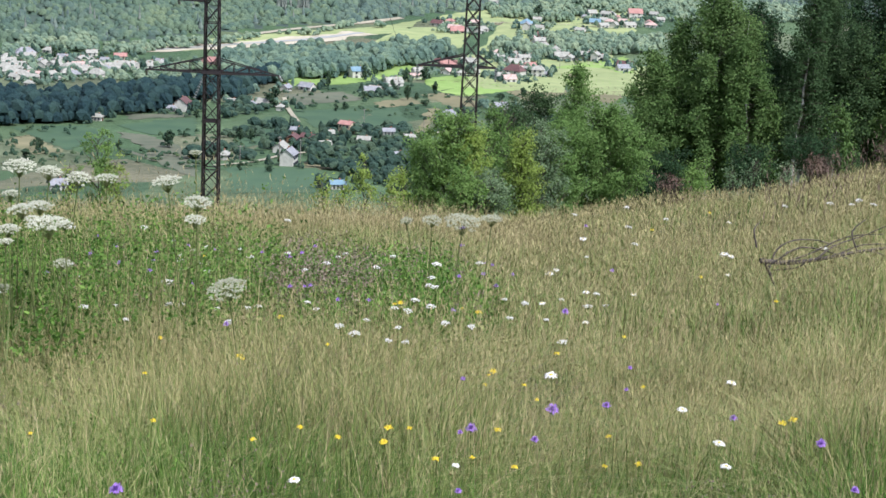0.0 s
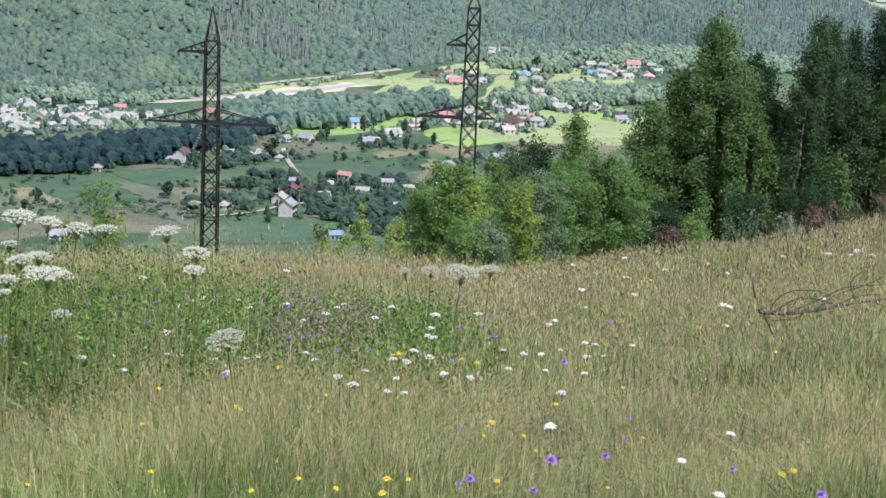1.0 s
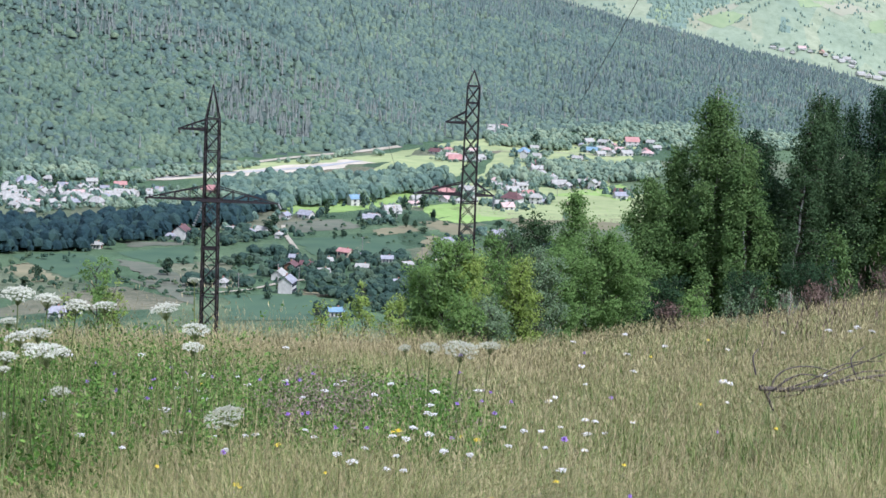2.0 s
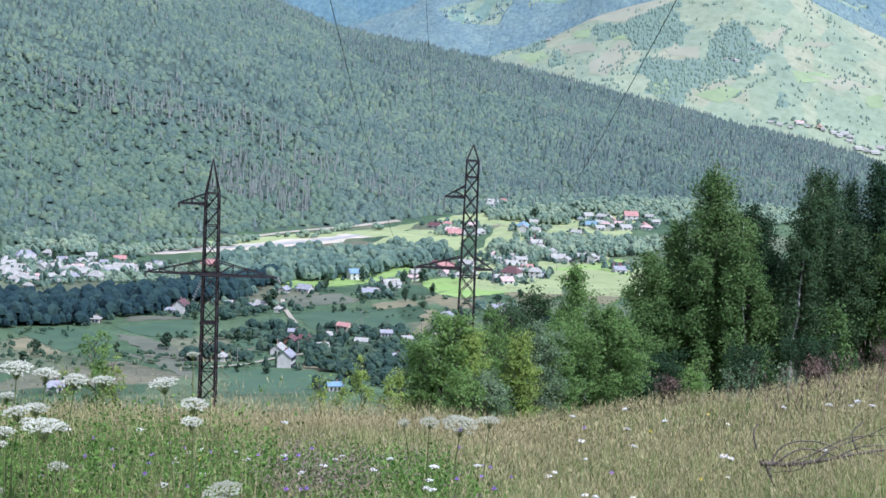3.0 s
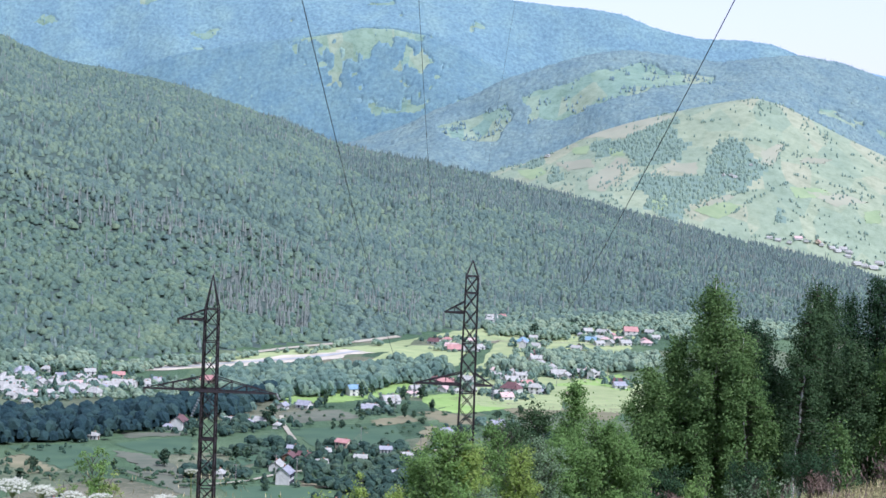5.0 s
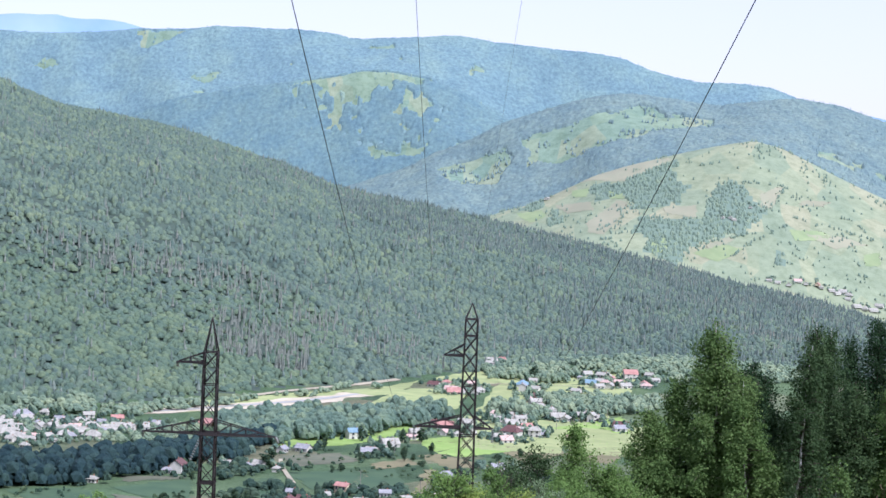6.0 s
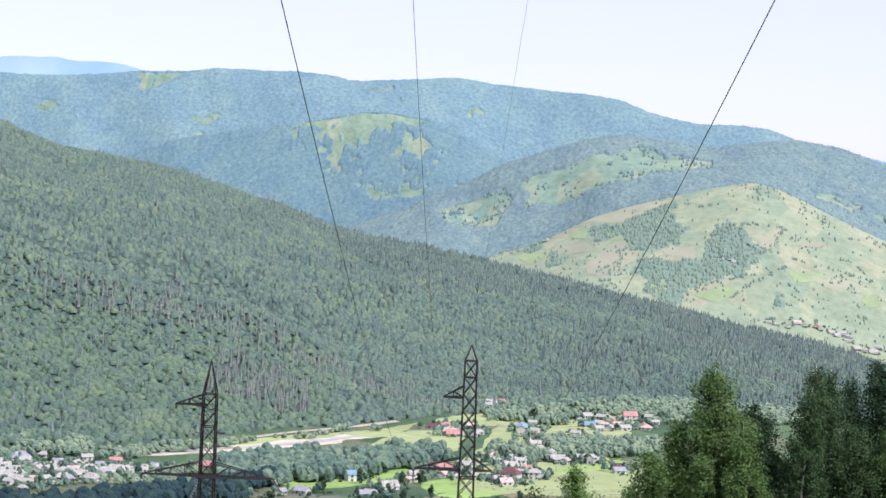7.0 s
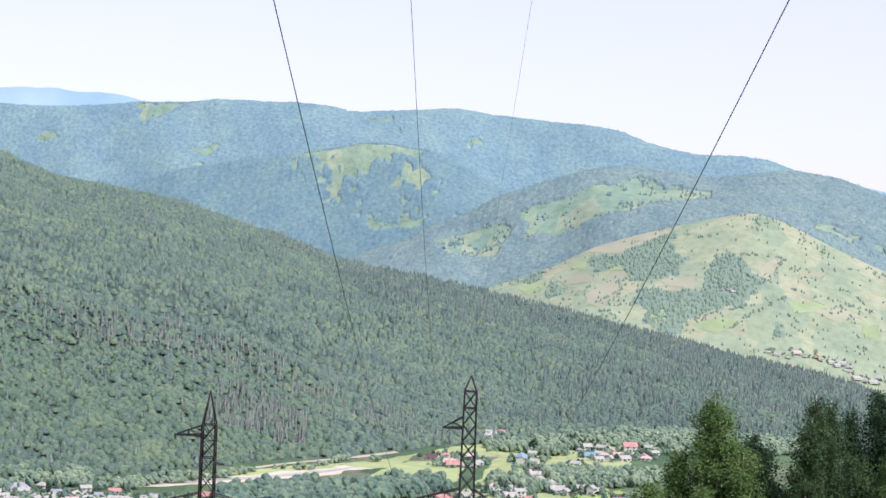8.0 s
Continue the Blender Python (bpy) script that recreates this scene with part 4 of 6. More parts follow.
    bushes = (
        ("bush", 0.30, 40, -5.4, 0.66, M_BUSHLEAF, 5200),
        ("bush", -0.25, 41, -6.2, 0.55, M_BUSHLEAF, 3000),
        ("bush", 0.85, 40, -5.6, 0.42, M_YELLOWLEAF, 3400),
        ("bush", 1.45, 43, -6.35, 0.55, M_BUSHLEAF, 2600),
        ("bush", 2.30, 43, -6.35, 0.42, M_YELLOWLEAF, 2800),
        ("bush", 1.85, 47, -6.40, 0.70, M_SHRUBLEAF, 3600),
        ("willow_bush", 3.00, 47, -6.70, 0.66, M_SILVERLEAF, 2600),
        ("small_tree", 5.17, 62, -7.0, 0.52, M_SHRUBLEAF, 5200),
        ("small_tree", 3.95, 64, -8.6, 1.1, M_GREYLEAF, 6600),
        ("bush", 5.5, 56, -7.85, 1.1, M_SHRUBLEAF, 8200),
        ("bush", 4.10, 54, -8.15, 0.85, M_SHRUBLEAF, 4600),
        ("bush", 6.55, 57, -8.4, 0.90, M_SHRUBLEAF, 4600),
        ("bush", 2.60, 60, -8.60, 0.95, M_GREYLEAF, 3200),
        ("sapling", -1.28, 31, -4.59, 0.18, M_YELLOWLEAF, 700),
        ("sapling", -2.10, 31, -4.98, 0.15, M_YELLOWLEAF, 450),
        ("sapling", -1.67, 32, -5.31, 0.15, M_YELLOWLEAF, 380),
        ("sapling", -0.84, 33, -5.49, 0.22, M_YELLOWLEAF, 600),
        ("sapling", -0.54, 35, -5.66, 0.28, M_YELLOWLEAF, 900),
        ("sapling", -7.66, 38, -5.76, 0.46, M_BUSHLEAF, 2600),
        ("sapling", -7.20, 38, -6.36, 0.30, M_YELLOWLEAF, 900),
        ("sapling", -7.91, 36, -6.12, 0.22, M_YELLOWLEAF, 500),
        ("willow_bush", 10.05, 56, -9.60, 0.26, M_SILVERLEAF, 170),
        ("willow_bush", 11.02, 57, -9.37, 0.26, M_SILVERLEAF, 170),
        ("willow_bush", 12.36, 58, -9.75, 0.26, M_SILVERLEAF, 170),
        ("bush", 9.31, 66, -11.21, 0.75, M_DARKLEAF, 2200),
        ("bush", 7.98, 64, -11.52, 0.55, M_DARKLEAF, 1600),
        ("bush", 10.34, 66, -11.66, 0.66, M_BUSHLEAF, 1500),
        ("bush", 13.78, 72, -11.96, 0.86, M_DARKLEAF, 1800),
        ("bush", 16.43, 72, -11.60, 0.96, M_DARKLEAF, 2200),
        ("bush", 0.76, 38, -6.41, 0.43, M_BUSHLEAF, 1600),
        ("bush", 1.45, 39, -6.65, 0.44, M_SILVERLEAF, 1400),
        ("dry_bush", 15.9, 68, -11.4, 0.5, M_RUSTLEAF, 420),
        ("dry_bush", 18.9, 68, -10.6, 0.6, M_RUSTLEAF, 500),
        ("dry_bush", 8.6, 60, -11.0, 0.5, M_RUSTLEAF, 260),
    )
    for i, (name, x, y, top, w, leafm, n) in enumerate(bushes):
        h = max(0.6, top - hz(x, y))
        w = w * (1.2 if name == "sapling" else 1.22)
        g = tree_geo(200 + i, h, w, OVAL if name in ("sapling", "small_tree") else BUSH, 34 if name == "sapling" else 80, int(n * (1.3 if name == "sapling" else 2.6)), 0.03 if name == "sapling" else 0.034 if y < 50 else 0.046, 0.05, 0.03, 0.007, 0.13 if name == "sapling" else 0.2 if y < 50 else 0.27)
        label = {"bush": "leafy green bush at the edge of the meadow", "small_tree": "young slender birch among the bushes", "willow_bush": "silvery-leaved willow shrub at the meadow's edge",
                 "sapling": "light green sapling standing over the grass", "dry_bush": "withered red-brown bush under the trees"}[name]
        plant_tree(name, g, M_DARKBARK, leafm, x, y, label, "shrub" if "bush" in name else "tree", "bushes at the meadow's edge")


near_trees()

# ---- the valley ----
# x, distance, length of the house, roof colour, storeys
LEFT_VILLAGE = ((-261.0, 1028, 8.2, 'w', 1), (-264.9, 1086, 12.3, 'g', 1), (-254.0, 994, 7.3, 'w', 1), (-237.9, 972, 9.1, 'w', 1), (-224.2, 942, 5.0, 'w', 1), (-237.9, 1018, 7.5, 'w', 1), (-234.8, 1042, 7.6, 'w', 1), (-231.9, 1064, 6.4, 'p', 1), (-222.3, 1014, 7.4, 'w', 1), (-216.0, 1020, 8.2, 'p', 1), (-220.7, 1062, 7.8, 'w', 1), (-208.4, 1008, 6.7, 'w', 1), (-196.8, 976, 8.5, 'w', 1), (-208.2, 968, 5.8, 'g', 1), (-204.2, 1088, 7.3, 'r', 1))
LEFT_VILLAGE_EAST = ((-194.7, 1016, 9.5, 'w', 1), (-187.6, 1030, 8.2, 'w', 1), (-178.6, 1038, 6.2, 'w', 1), (-173.2, 1056, 7.7, 'w', 1), (-219.2, 906, 3.6, 'w', 1), (-212.7, 942, 3.8, 'w', 1), (-254.4, 1104, 5.9, 'w', 1), (-225.0, 1100, 6.6, 'w', 1), (-144.5, 1080, 9.4, 'r', 1), (-168.8, 786, 7.3, 't', 1), (-155.0, 768, 5.1, 'w', 1), (-160.4, 774, 3.6, 'g', 1), (-234.9, 938, 5.0, 'w', 1), (-208.5, 1060, 4.9, 'g', 1))
VILLAGE_LANE = ((-267.7, 1052, 6.9, 'w', 1), (-249.3, 1004, 8.9, 'w', 1), (-257.5, 1068, 6.6, 'w', 1), (-243.6, 1037, 6.1, 'g', 1), (-231.0, 1020, 9.7, 'w', 1), (-236.2, 1066, 6.9, 'g', 1), (-217.9, 1012, 7.4, 'w', 1), (-222.8, 1054, 9.3, 'w', 1), (-206.7, 994, 6.9, 'w', 1), (-209.2, 1031, 9.3, 'w', 1), (-212.7, 973, 9.2, 'w', 1), (-219.4, 962, 6.7, 'w', 1), (-226.7, 952, 8.5, 'p', 1), (-233.0, 945, 9.8, 'w', 1), (-197.3, 1006, 6.3, 'g', 1), (-194.3, 1038, 7.3, 'w', 1), (-186.5, 1034, 8.0, 'w', 1), (-179.2, 1052, 7.0, 'w', 1), (-174.1, 1064, 6.4, 'g', 1), (-243.8, 969, 9.4, 'w', 1))
FARMS = ((-123.5, 820, 8.2, 'b', 2), (-128.4, 816, 3.8, 'g', 1), (-87.1, 856, 7.4, 'w', 1), (-77.9, 842, 3.9, 'w', 1), (-93.6, 850, 5.1, 'g', 1), (-104.1, 860, 4.0, 'w', 1), (-80.9, 646, 3.2, 'w', 1), (-73.2, 954, 7.6, 'g', 1), (-84.2, 944, 5.7, 'g', 1), (-34.6, 956, 7.0, 'w', 1), (-25.6, 1000, 6.0, 'w', 1), (-105.5, 914, 4.3, 'g', 1), (-117.5, 520, 5.2, 'g', 1), (-31.3, 548, 4.4, 't', 1), (-13.6, 1050, 5.6, 'p', 1))
HAMLET = ((-61.8, 674, 6.7, 'w', 1), (-54.8, 632, 7.2, 'g', 2), (-61.1, 742, 4.9, 'g', 1), (-60.0, 710, 6.2, 'b', 1), (-53.8, 714, 5.7, 'b', 1), (-39.4, 750, 6.0, 'r', 2), (-29.8, 712, 5.2, 'w', 1), (-19.8, 726, 4.8, 'g', 2), (-10.8, 728, 3.4, 'w', 1), (-44.8, 688, 3.7, 'w', 1), (-46.3, 732, 3.4, 'w', 1), (-39.3, 702, 3.7, 'w', 1), (-35.1, 760, 3.0, 'g', 1), (6.9, 836, 8.4, 'g', 1), (34.3, 892, 7.1, 'g', 1), (-13.9, 660, 3.1, 'g', 1))
BRIDGE_VILLAGE = ((7.7, 1118, 9.7, 'r', 1), (0.1, 1132, 6.0, 'b', 1), (21.6, 1140, 9.9, 'w', 1), (15.7, 1078, 5.0, 'w', 1), (49.7, 1084, 11.6, 'b', 2), (40.2, 1072, 5.7, 'w', 1), (61.8, 1130, 7.5, 'r', 1), (54.0, 1192, 6.4, 'w', 1), (43.3, 1172, 7.8, 'w', 1), (64.3, 1182, 5.5, 'w', 1), (66.4, 1102, 4.4, 'w', 1), (42.4, 1196, 5.6, 'p', 1), (52.1, 1144, 9.2, 'w', 1), (87.6, 1216, 5.7, 'w', 1), (90.1, 1186, 5.5, 'w', 1), (108.8, 1210, 8.9, 'w', 1))
UPPER_VILLAGE = ((114.0, 1190, 8.7, 'w', 1), (128.5, 1156, 10.0, 'b', 1), (145.4, 1266, 5.1, 'w', 1), (48.3, 1512, 10.1, 'w', 1), (58.8, 1520, 10.1, 'r', 1), (70.6, 1382, 12.0, 't', 1), (82.6, 1432, 6.7, 'w', 1), (75.4, 1296, 10.4, 'b', 1), (78.6, 1274, 5.9, 'w', 1), (-1.2, 1364, 9.1, 'b', 1), (8.9, 1380, 6.4, 'r', 1), (14.9, 1314, 11.4, 'r', 1), (34.8, 1334, 7.1, 'w', 1), (28.8, 1378, 6.4, 'p', 1), (131.3, 1470, 7.8, 'w', 1))
VILLAGE_EAST = ((46.3, 1492, 7.3, 'w', 2), (55.4, 1494, 6.9, 'p', 1), (50.5, 1476, 6.8, 'w', 1), (12.8, 1335, 10.0, 'p', 1), (19.3, 1314, 8.7, 'w', 1), (30.8, 1318, 8.1, 'w', 1), (69.4, 1348, 7.2, 'g', 2), (79.9, 1350, 6.8, 'w', 1), (71.9, 1280, 6.6, 'p', 1), (73.9, 1252, 7.9, 'w', 2), (77.6, 1243, 7.8, 'w', 1), (141.0, 1442, 7.4, 'w', 2), (141.4, 1410, 6.7, 'p', 1), (143.3, 1386, 7.8, 'w', 1), (133.5, 1381, 7.7, 'w', 1), (173.4, 1389, 8.2, 'p', 1), (44.0, 1159, 9.7, 'w', 1), (47.2, 1151, 7.0, 'w', 1), (55.7, 1169, 9.8, 'w', 1), (59.0, 1155, 7.2, 'w', 2), (55.3, 1115, 8.5, 'p', 1), (61.8, 1102, 9.6, 'w', 1), (65.5, 1094, 7.7, 'w', 2), (71.1, 1096, 7.0, 'g', 1), (42.2, 1071, 6.8, 'w', 1), (83.3, 1201, 9.0, 'w', 2), (86.8, 1187, 9.5, 'w', 1), (92.1, 1183, 7.2, 'w', 1), (105.5, 1201, 8.4, 'w', 1), (110.5, 1184, 6.7, 'w', 2), (125.7, 1142, 8.3, 'g', 1), (6.5, 1085, 7.3, 'p', 1), (24.8, 1086, 6.5, 'w', 1), (-36.7, 951, 7.4, 'g', 1), (-11.3, 1056, 7.8, 'w', 2), (-25.7, 1002, 9.6, 'w', 1), (45.3, 1056, 7.9, 'p', 1), (-49.0, 1041, 8.8, 't', 2), (99.8, 1227, 7.2, 'w', 1), (112.0, 1343, 7.6, 'w', 1))
HILL_VILLAGE = ((128.8, 1406, 8.4, 't', 1), (146.6, 1450, 10.6, 'w', 1), (149.9, 1434, 5.7, 'r', 1), (165.6, 1442, 11.0, 'r', 2), (172.4, 1400, 9.3, 'r', 1), (155.0, 1386, 9.2, 'w', 1), (152.3, 1410, 6.6, 'p', 1), (184.5, 1422, 6.6, 'w', 1), (183.5, 1454, 6.8, 'w', 1), (137.8, 1422, 6.6, 'w', 1), (124.0, 1452, 4.8, 'g', 1))
FIELDS_GREEN = (((-96.7, 996.0), (-73.5, 1046.0), (-53.2, 998.0), (-80.9, 968.0)), ((-73.7, 1048.0), (-40.1, 1090.0), (-31.0, 1040.0), (-56.3, 994.0)), ((-40.2, 1094.0), (-12.1, 1134.0), (-10.1, 1048.0), (-29.1, 1034.0)), ((-10.8, 1052.0), (11.3, 1076.0), (40.1, 1068.0), (0.8, 978.0)), ((0.8, 978.0), (39.9, 1062.0), (46.5, 1004.0), (17.0, 958.0)), ((77.7, 1140.0), (134.3, 1212.0), (132.7, 1130.0), (81.0, 1114.0)), ((79.1, 1086.0), (131.4, 1118.0), (127.4, 1082.0), (82.2, 1052.0)), ((-49.3, 1128.0), (-11.7, 1158.0), (-11.4, 1134.0), (-40.2, 1094.0)))
FIELDS_TAN = (((-1.2, 1046.0), (47.5, 1074.0), (67.9, 1050.0), (42.0, 1022.0)), ((41.1, 996.0), (75.9, 1038.0), (78.0, 994.0), (51.9, 942.0)), ((78.8, 1110.0), (117.3, 1120.0), (115.5, 1102.0), (79.3, 1088.0)), ((84.8, 1040.0), (123.0, 1068.0), (102.9, 958.0), (75.6, 962.0)), ((-10.4, 956.0), (2.5, 972.0), (35.0, 914.0), (10.2, 894.0)), ((-7.6, 764.0), (-3.7, 766.0), (1.7, 884.0), (-3.4, 882.0)), ((-177.1, 694.0), (-170.6, 706.0), (-145.8, 654.0), (-155.5, 644.0)), ((-49.9, 648.0), (-38.7, 644.0), (-33.1, 624.0), (-47.6, 620.0)), ((-32.4, 900.0), (-14.9, 938.0), (-6.7, 910.0), (-28.3, 872.0)), ((-35.6, 838.0), (-31.7, 846.0), (-37.1, 784.0), (-39.7, 784.0)))
FIELDS_ROUGH = (((-139.0, 728.0), (-124.0, 720.0), (-94.0, 664.0), (-104.6, 640.0)), ((-125.9, 672.0), (-104.6, 640.0), (-94.0, 664.0), (-82.7, 586.0)), ((-83.3, 924.0), (-53.9, 954.0), (-39.0, 912.0), (-72.2, 868.0)), ((-147.1, 798.0), (-118.9, 808.0), (-116.8, 794.0), (-141.7, 776.0)))
FIELDS_DULL = (((-184.3, 732.0), (-155.5, 748.0), (-137.9, 710.0), (-145.5, 658.0)), ((-143.6, 752.0), (-114.1, 794.0), (-102.1, 720.0), (-123.2, 722.0)), ((-72.4, 838.0), (-19.7, 880.0), (-9.1, 774.0), (-52.6, 760.0)), ((-76.0, 620.0), (-42.8, 626.0), (-35.8, 528.0), (-63.6, 520.0)), ((1.2, 854.0), (10.1, 888.0), (6.7, 774.0), (-1.1, 766.0)), ((-91.7, 744.0), (-76.8, 824.0), (-65.2, 730.0), (-78.3, 674.0)))
ALDER_BELT = (((-216.8, 838.0), (-187.7, 822.0), (-162.9, 852.0), (-131.8, 894.0), (-123.2, 876.0), (-135.3, 824.0), (-152.1, 782.0), (-160.6, 748.0), (-190.3, 736.0)), ((-135.4, 918.0), (-119.6, 964.0), (-97.3, 1002.0), (-94.7, 976.0), (-111.7, 902.0), (-125.6, 872.0)))
RIVER_BELT = (((-127.2, 1024.0), (-108.2, 1074.0), (-79.4, 1124.0), (-32.6, 1200.0), (3.8, 1206.0), (11.7, 1166.0), (-25.7, 1100.0), (-72.5, 1032.0), (-95.3, 982.0), (-122.1, 984.0)), ((30.7, 1238.0), (45.9, 1256.0), (65.9, 1232.0), (94.2, 1222.0), (76.4, 1198.0), (35.2, 1164.0)), ((81.2, 1282.0), (117.5, 1304.0), (171.3, 1314.0), (162.2, 1240.0), (125.9, 1210.0), (87.3, 1210.0)), ((42.4, 1470.0), (113.1, 1492.0), (125.9, 1464.0), (89.6, 1428.0), (46.2, 1424.0)), ((-139.0, 1088.0), (-115.1, 1140.0), (-83.9, 1184.0), (-80.6, 1140.0), (-110.3, 1094.0), (-130.7, 1038.0)))
SCRUB = (((-295.9, 1142.0), (-245.1, 1174.0), (-219.1, 1142.0), (-220.3, 1110.0), (-255.8, 1118.0), (-281.3, 1086.0)), ((-221.0, 1152.0), (-176.7, 1192.0), (-125.8, 1242.0), (-123.5, 1220.0), (-171.9, 1160.0), (-200.9, 1106.0), (-213.2, 1112.0)), ((-121.3, 1238.0), (-33.2, 1360.0), (-32.8, 1346.0), (-74.8, 1294.0), (-116.5, 1232.0)), ((113.5, 1498.0), (193.0, 1492.0), (189.3, 1462.0), (122.0, 1478.0)), ((53.3, 1508.0), (117.1, 1552.0), (114.3, 1510.0), (58.0, 1492.0)), ((117.1, 1552.0), (229.1, 1610.0), (348.3, 1612.0), (316.3, 1458.0), (187.2, 1406.0), (192.0, 1484.0), (114.3, 1510.0)))
GARDEN_TREES = (((-263.4, 1044.0), (-172.6, 1048.0), (-158.0, 1068.0), (-141.2, 990.0), (-230.4, 914.0)), ((38.4, 1136.0), (71.9, 1120.0), (67.0, 1066.0), (39.7, 1056.0)), ((3.9, 1140.0), (34.8, 1148.0), (33.4, 1090.0), (4.0, 1080.0)), ((120.7, 1460.0), (186.7, 1440.0), (180.1, 1386.0), (120.5, 1396.0)), ((-5.9, 1376.0), (40.7, 1396.0), (38.9, 1318.0), (-0.9, 1302.0)), ((60.0, 1408.0), (98.6, 1420.0), (85.9, 1290.0), (64.7, 1300.0)))
ORCHARD = (((-53.4, 706.0), (-38.1, 690.0), (-5.6, 706.0), (-2.7, 658.0), (-21.0, 612.0), (-44.7, 652.0)), ((-90.0, 772.0), (-68.7, 768.0), (-61.7, 692.0), (-76.2, 696.0)), ((27.5, 864.0), (54.9, 858.0), (59.9, 786.0), (27.7, 776.0)), ((-97.7, 690.0), (-82.8, 692.0), (-76.6, 642.0), (-89.1, 630.0)), ((-107.1, 854.0), (-86.3, 892.0), (-82.1, 822.0), (-98.0, 794.0)), ((-40.9, 952.0), (-22.4, 980.0), (-21.4, 942.0), (-38.0, 922.0)), ((-55.6, 750.0), (-11.6, 772.0), (-11.0, 740.0), (-53.0, 732.0)), ((-173.6, 772.0), (-151.3, 778.0), (-147.7, 760.0), (-169.5, 754.0)), ((-32.8, 638.0), (-0.6, 672.0), (-0.1, 588.0), (-18.1, 534.0)), ((-135.3, 824.0), (-118.6, 834.0), (-114.3, 804.0), (-128.9, 794.0)))
LONE_TREES_WEST = ((-107.5, 678, 5.9, 7.2), (-125.3, 664, 3.1, 4.4), (-156.2, 656, 4.8, 5.7), (-44.4, 1026, 5.5, 9.6), (-38.8, 1042, 4.9, 7.6), (-45.0, 1054, 3.5, 7.0), (-64.8, 1010, 4.0, 6.7), (-25.1, 960, 4.5, 7.7), (-15.2, 920, 4.3, 8.6), (-10.6, 924, 3.1, 4.3), (-50.4, 848, 3.4, 4.0), (-82.4, 708, 3.8, 6.1), (-77.6, 708, 3.3, 5.7), (-82.5, 854, 8.5, 10.2), (-18.5, 1032, 5.5, 8.3), (-7.1, 1036, 6.9, 9.0), (-0.8, 960, 4.5, 7.7))
LONE_TREES_EAST = ((-62.8, 966, 3.9, 7.1), (83.3, 1446, 9.6, 11.6), (-39.3, 918, 5.5, 4.3), (-5.0, 896, 5.4, 3.6), (-46.2, 854, 4.0, 4.6), (-70.9, 612, 2.9, 3.7), (-59.7, 610, 3.7, 3.3), (-112.2, 790, 3.7, 4.7), (-26.0, 740, 4.9, 4.9), (-14.0, 710, 5.2, 6.2), (49.8, 966, 4.5, 5.8), (51.4, 920, 3.1, 4.3), (36.0, 944, 5.0, 4.4), (-31.8, 550, 3.7, 3.7), (-154.7, 632, 5.5, 4.2), (-106.8, 714, 1.9, 3.3), (-241.6, 1064, 4.3, 9.2))
RIVER = ((-206.4, 1128.0), (-181.2, 1148.0), (-160.9, 1168.0), (-140.1, 1191.0), (-117.8, 1208.0), (-95.2, 1229.0), (-72.2, 1257.0), (-54.5, 1285.0))
RIVER_ROAD = ((-141.6, 1237.0), (-100.3, 1291.0), (-76.8, 1333.0), (-51.4, 1367.0), (-26.8, 1394.0))
LANES = (((-87.6, 620.0), (-78.5, 626.0), (-69.8, 630.0), (-63.3, 650.0), (-60.9, 664.0), (-46.4, 676.0)), ((-63.4, 782.0), (-70.8, 826.0), (-77.3, 866.0), (-82.0, 910.0)), ((-6.6, 746.0), (1.5, 762.0), (9.4, 784.0)), ((76.7, 1280.0), (85.0, 1240.0), (94.6, 1228.0)), ((35.9, 1388.0), (97.7, 1406.0), (150.4, 1368.0)))
POLES = ((-72.6, 626.0), (-61.0, 660.0), (-4.8, 746.0), (-22.0, 968.0), (-52.0, 652.0), (-33.2, 786.0), (82.4, 1136.0), (123.3, 1204.0))


M_WALLS = {"w": plain_mat("white_plaster", (0.47, 0.47, 0.42), (0.62, 0.62, 0.56), 0.8, 0.85), "o": plain_mat("ochre_plaster", (0.50, 0.40, 0.28), (0.62, 0.52, 0.38), 0.8, 0.85), "b": plain_mat("timber_wall", (0.12, 0.07, 0.045), (0.22, 0.13, 0.08), 0.8, 0.85)}
M_ROOFS = {"w": plain_mat("pale_asbestos_roof", (0.25, 0.252, 0.222), (0.43, 0.432, 0.38), 0.6, 0.6), "g": plain_mat("grey_roof", (0.20, 0.21, 0.23), (0.34, 0.35, 0.37), 0.6, 0.6), "r": plain_mat("red_tin_roof", (0.34, 0.17, 0.15), (0.48, 0.27, 0.235), 0.6, 0.5),
           "b": plain_mat("brown_red_roof", (0.095, 0.05, 0.05), (0.16, 0.085, 0.08), 0.6, 0.6), "t": plain_mat("blue_tin_roof", (0.13, 0.24, 0.31), (0.22, 0.34, 0.41), 0.6, 0.45), "p": plain_mat("pinkish_tile_roof", (0.42, 0.30, 0.26), (0.58, 0.44, 0.40), 0.6, 0.7)}
M_PANE = plain_mat("dark_window", (0.03, 0.035, 0.045), (0.07, 0.08, 0.10), 1, 0.15)
M_BRICK = plain_mat("chimney_brick", (0.25, 0.12, 0.08), (0.36, 0.18, 0.12), 2, 0.9)
# Sun on the mown meadows is painted in as a brighter green.
M_GREENFIELD = plain_mat("sunlit_mown_meadow", (0.20, 0.33, 0.078), (0.29, 0.42, 0.13), 0.06, 0.95)
M_TANFIELD = plain_mat("stubble_field", (0.155, 0.16, 0.085), (0.245, 0.22, 0.125), 0.08, 0.95)
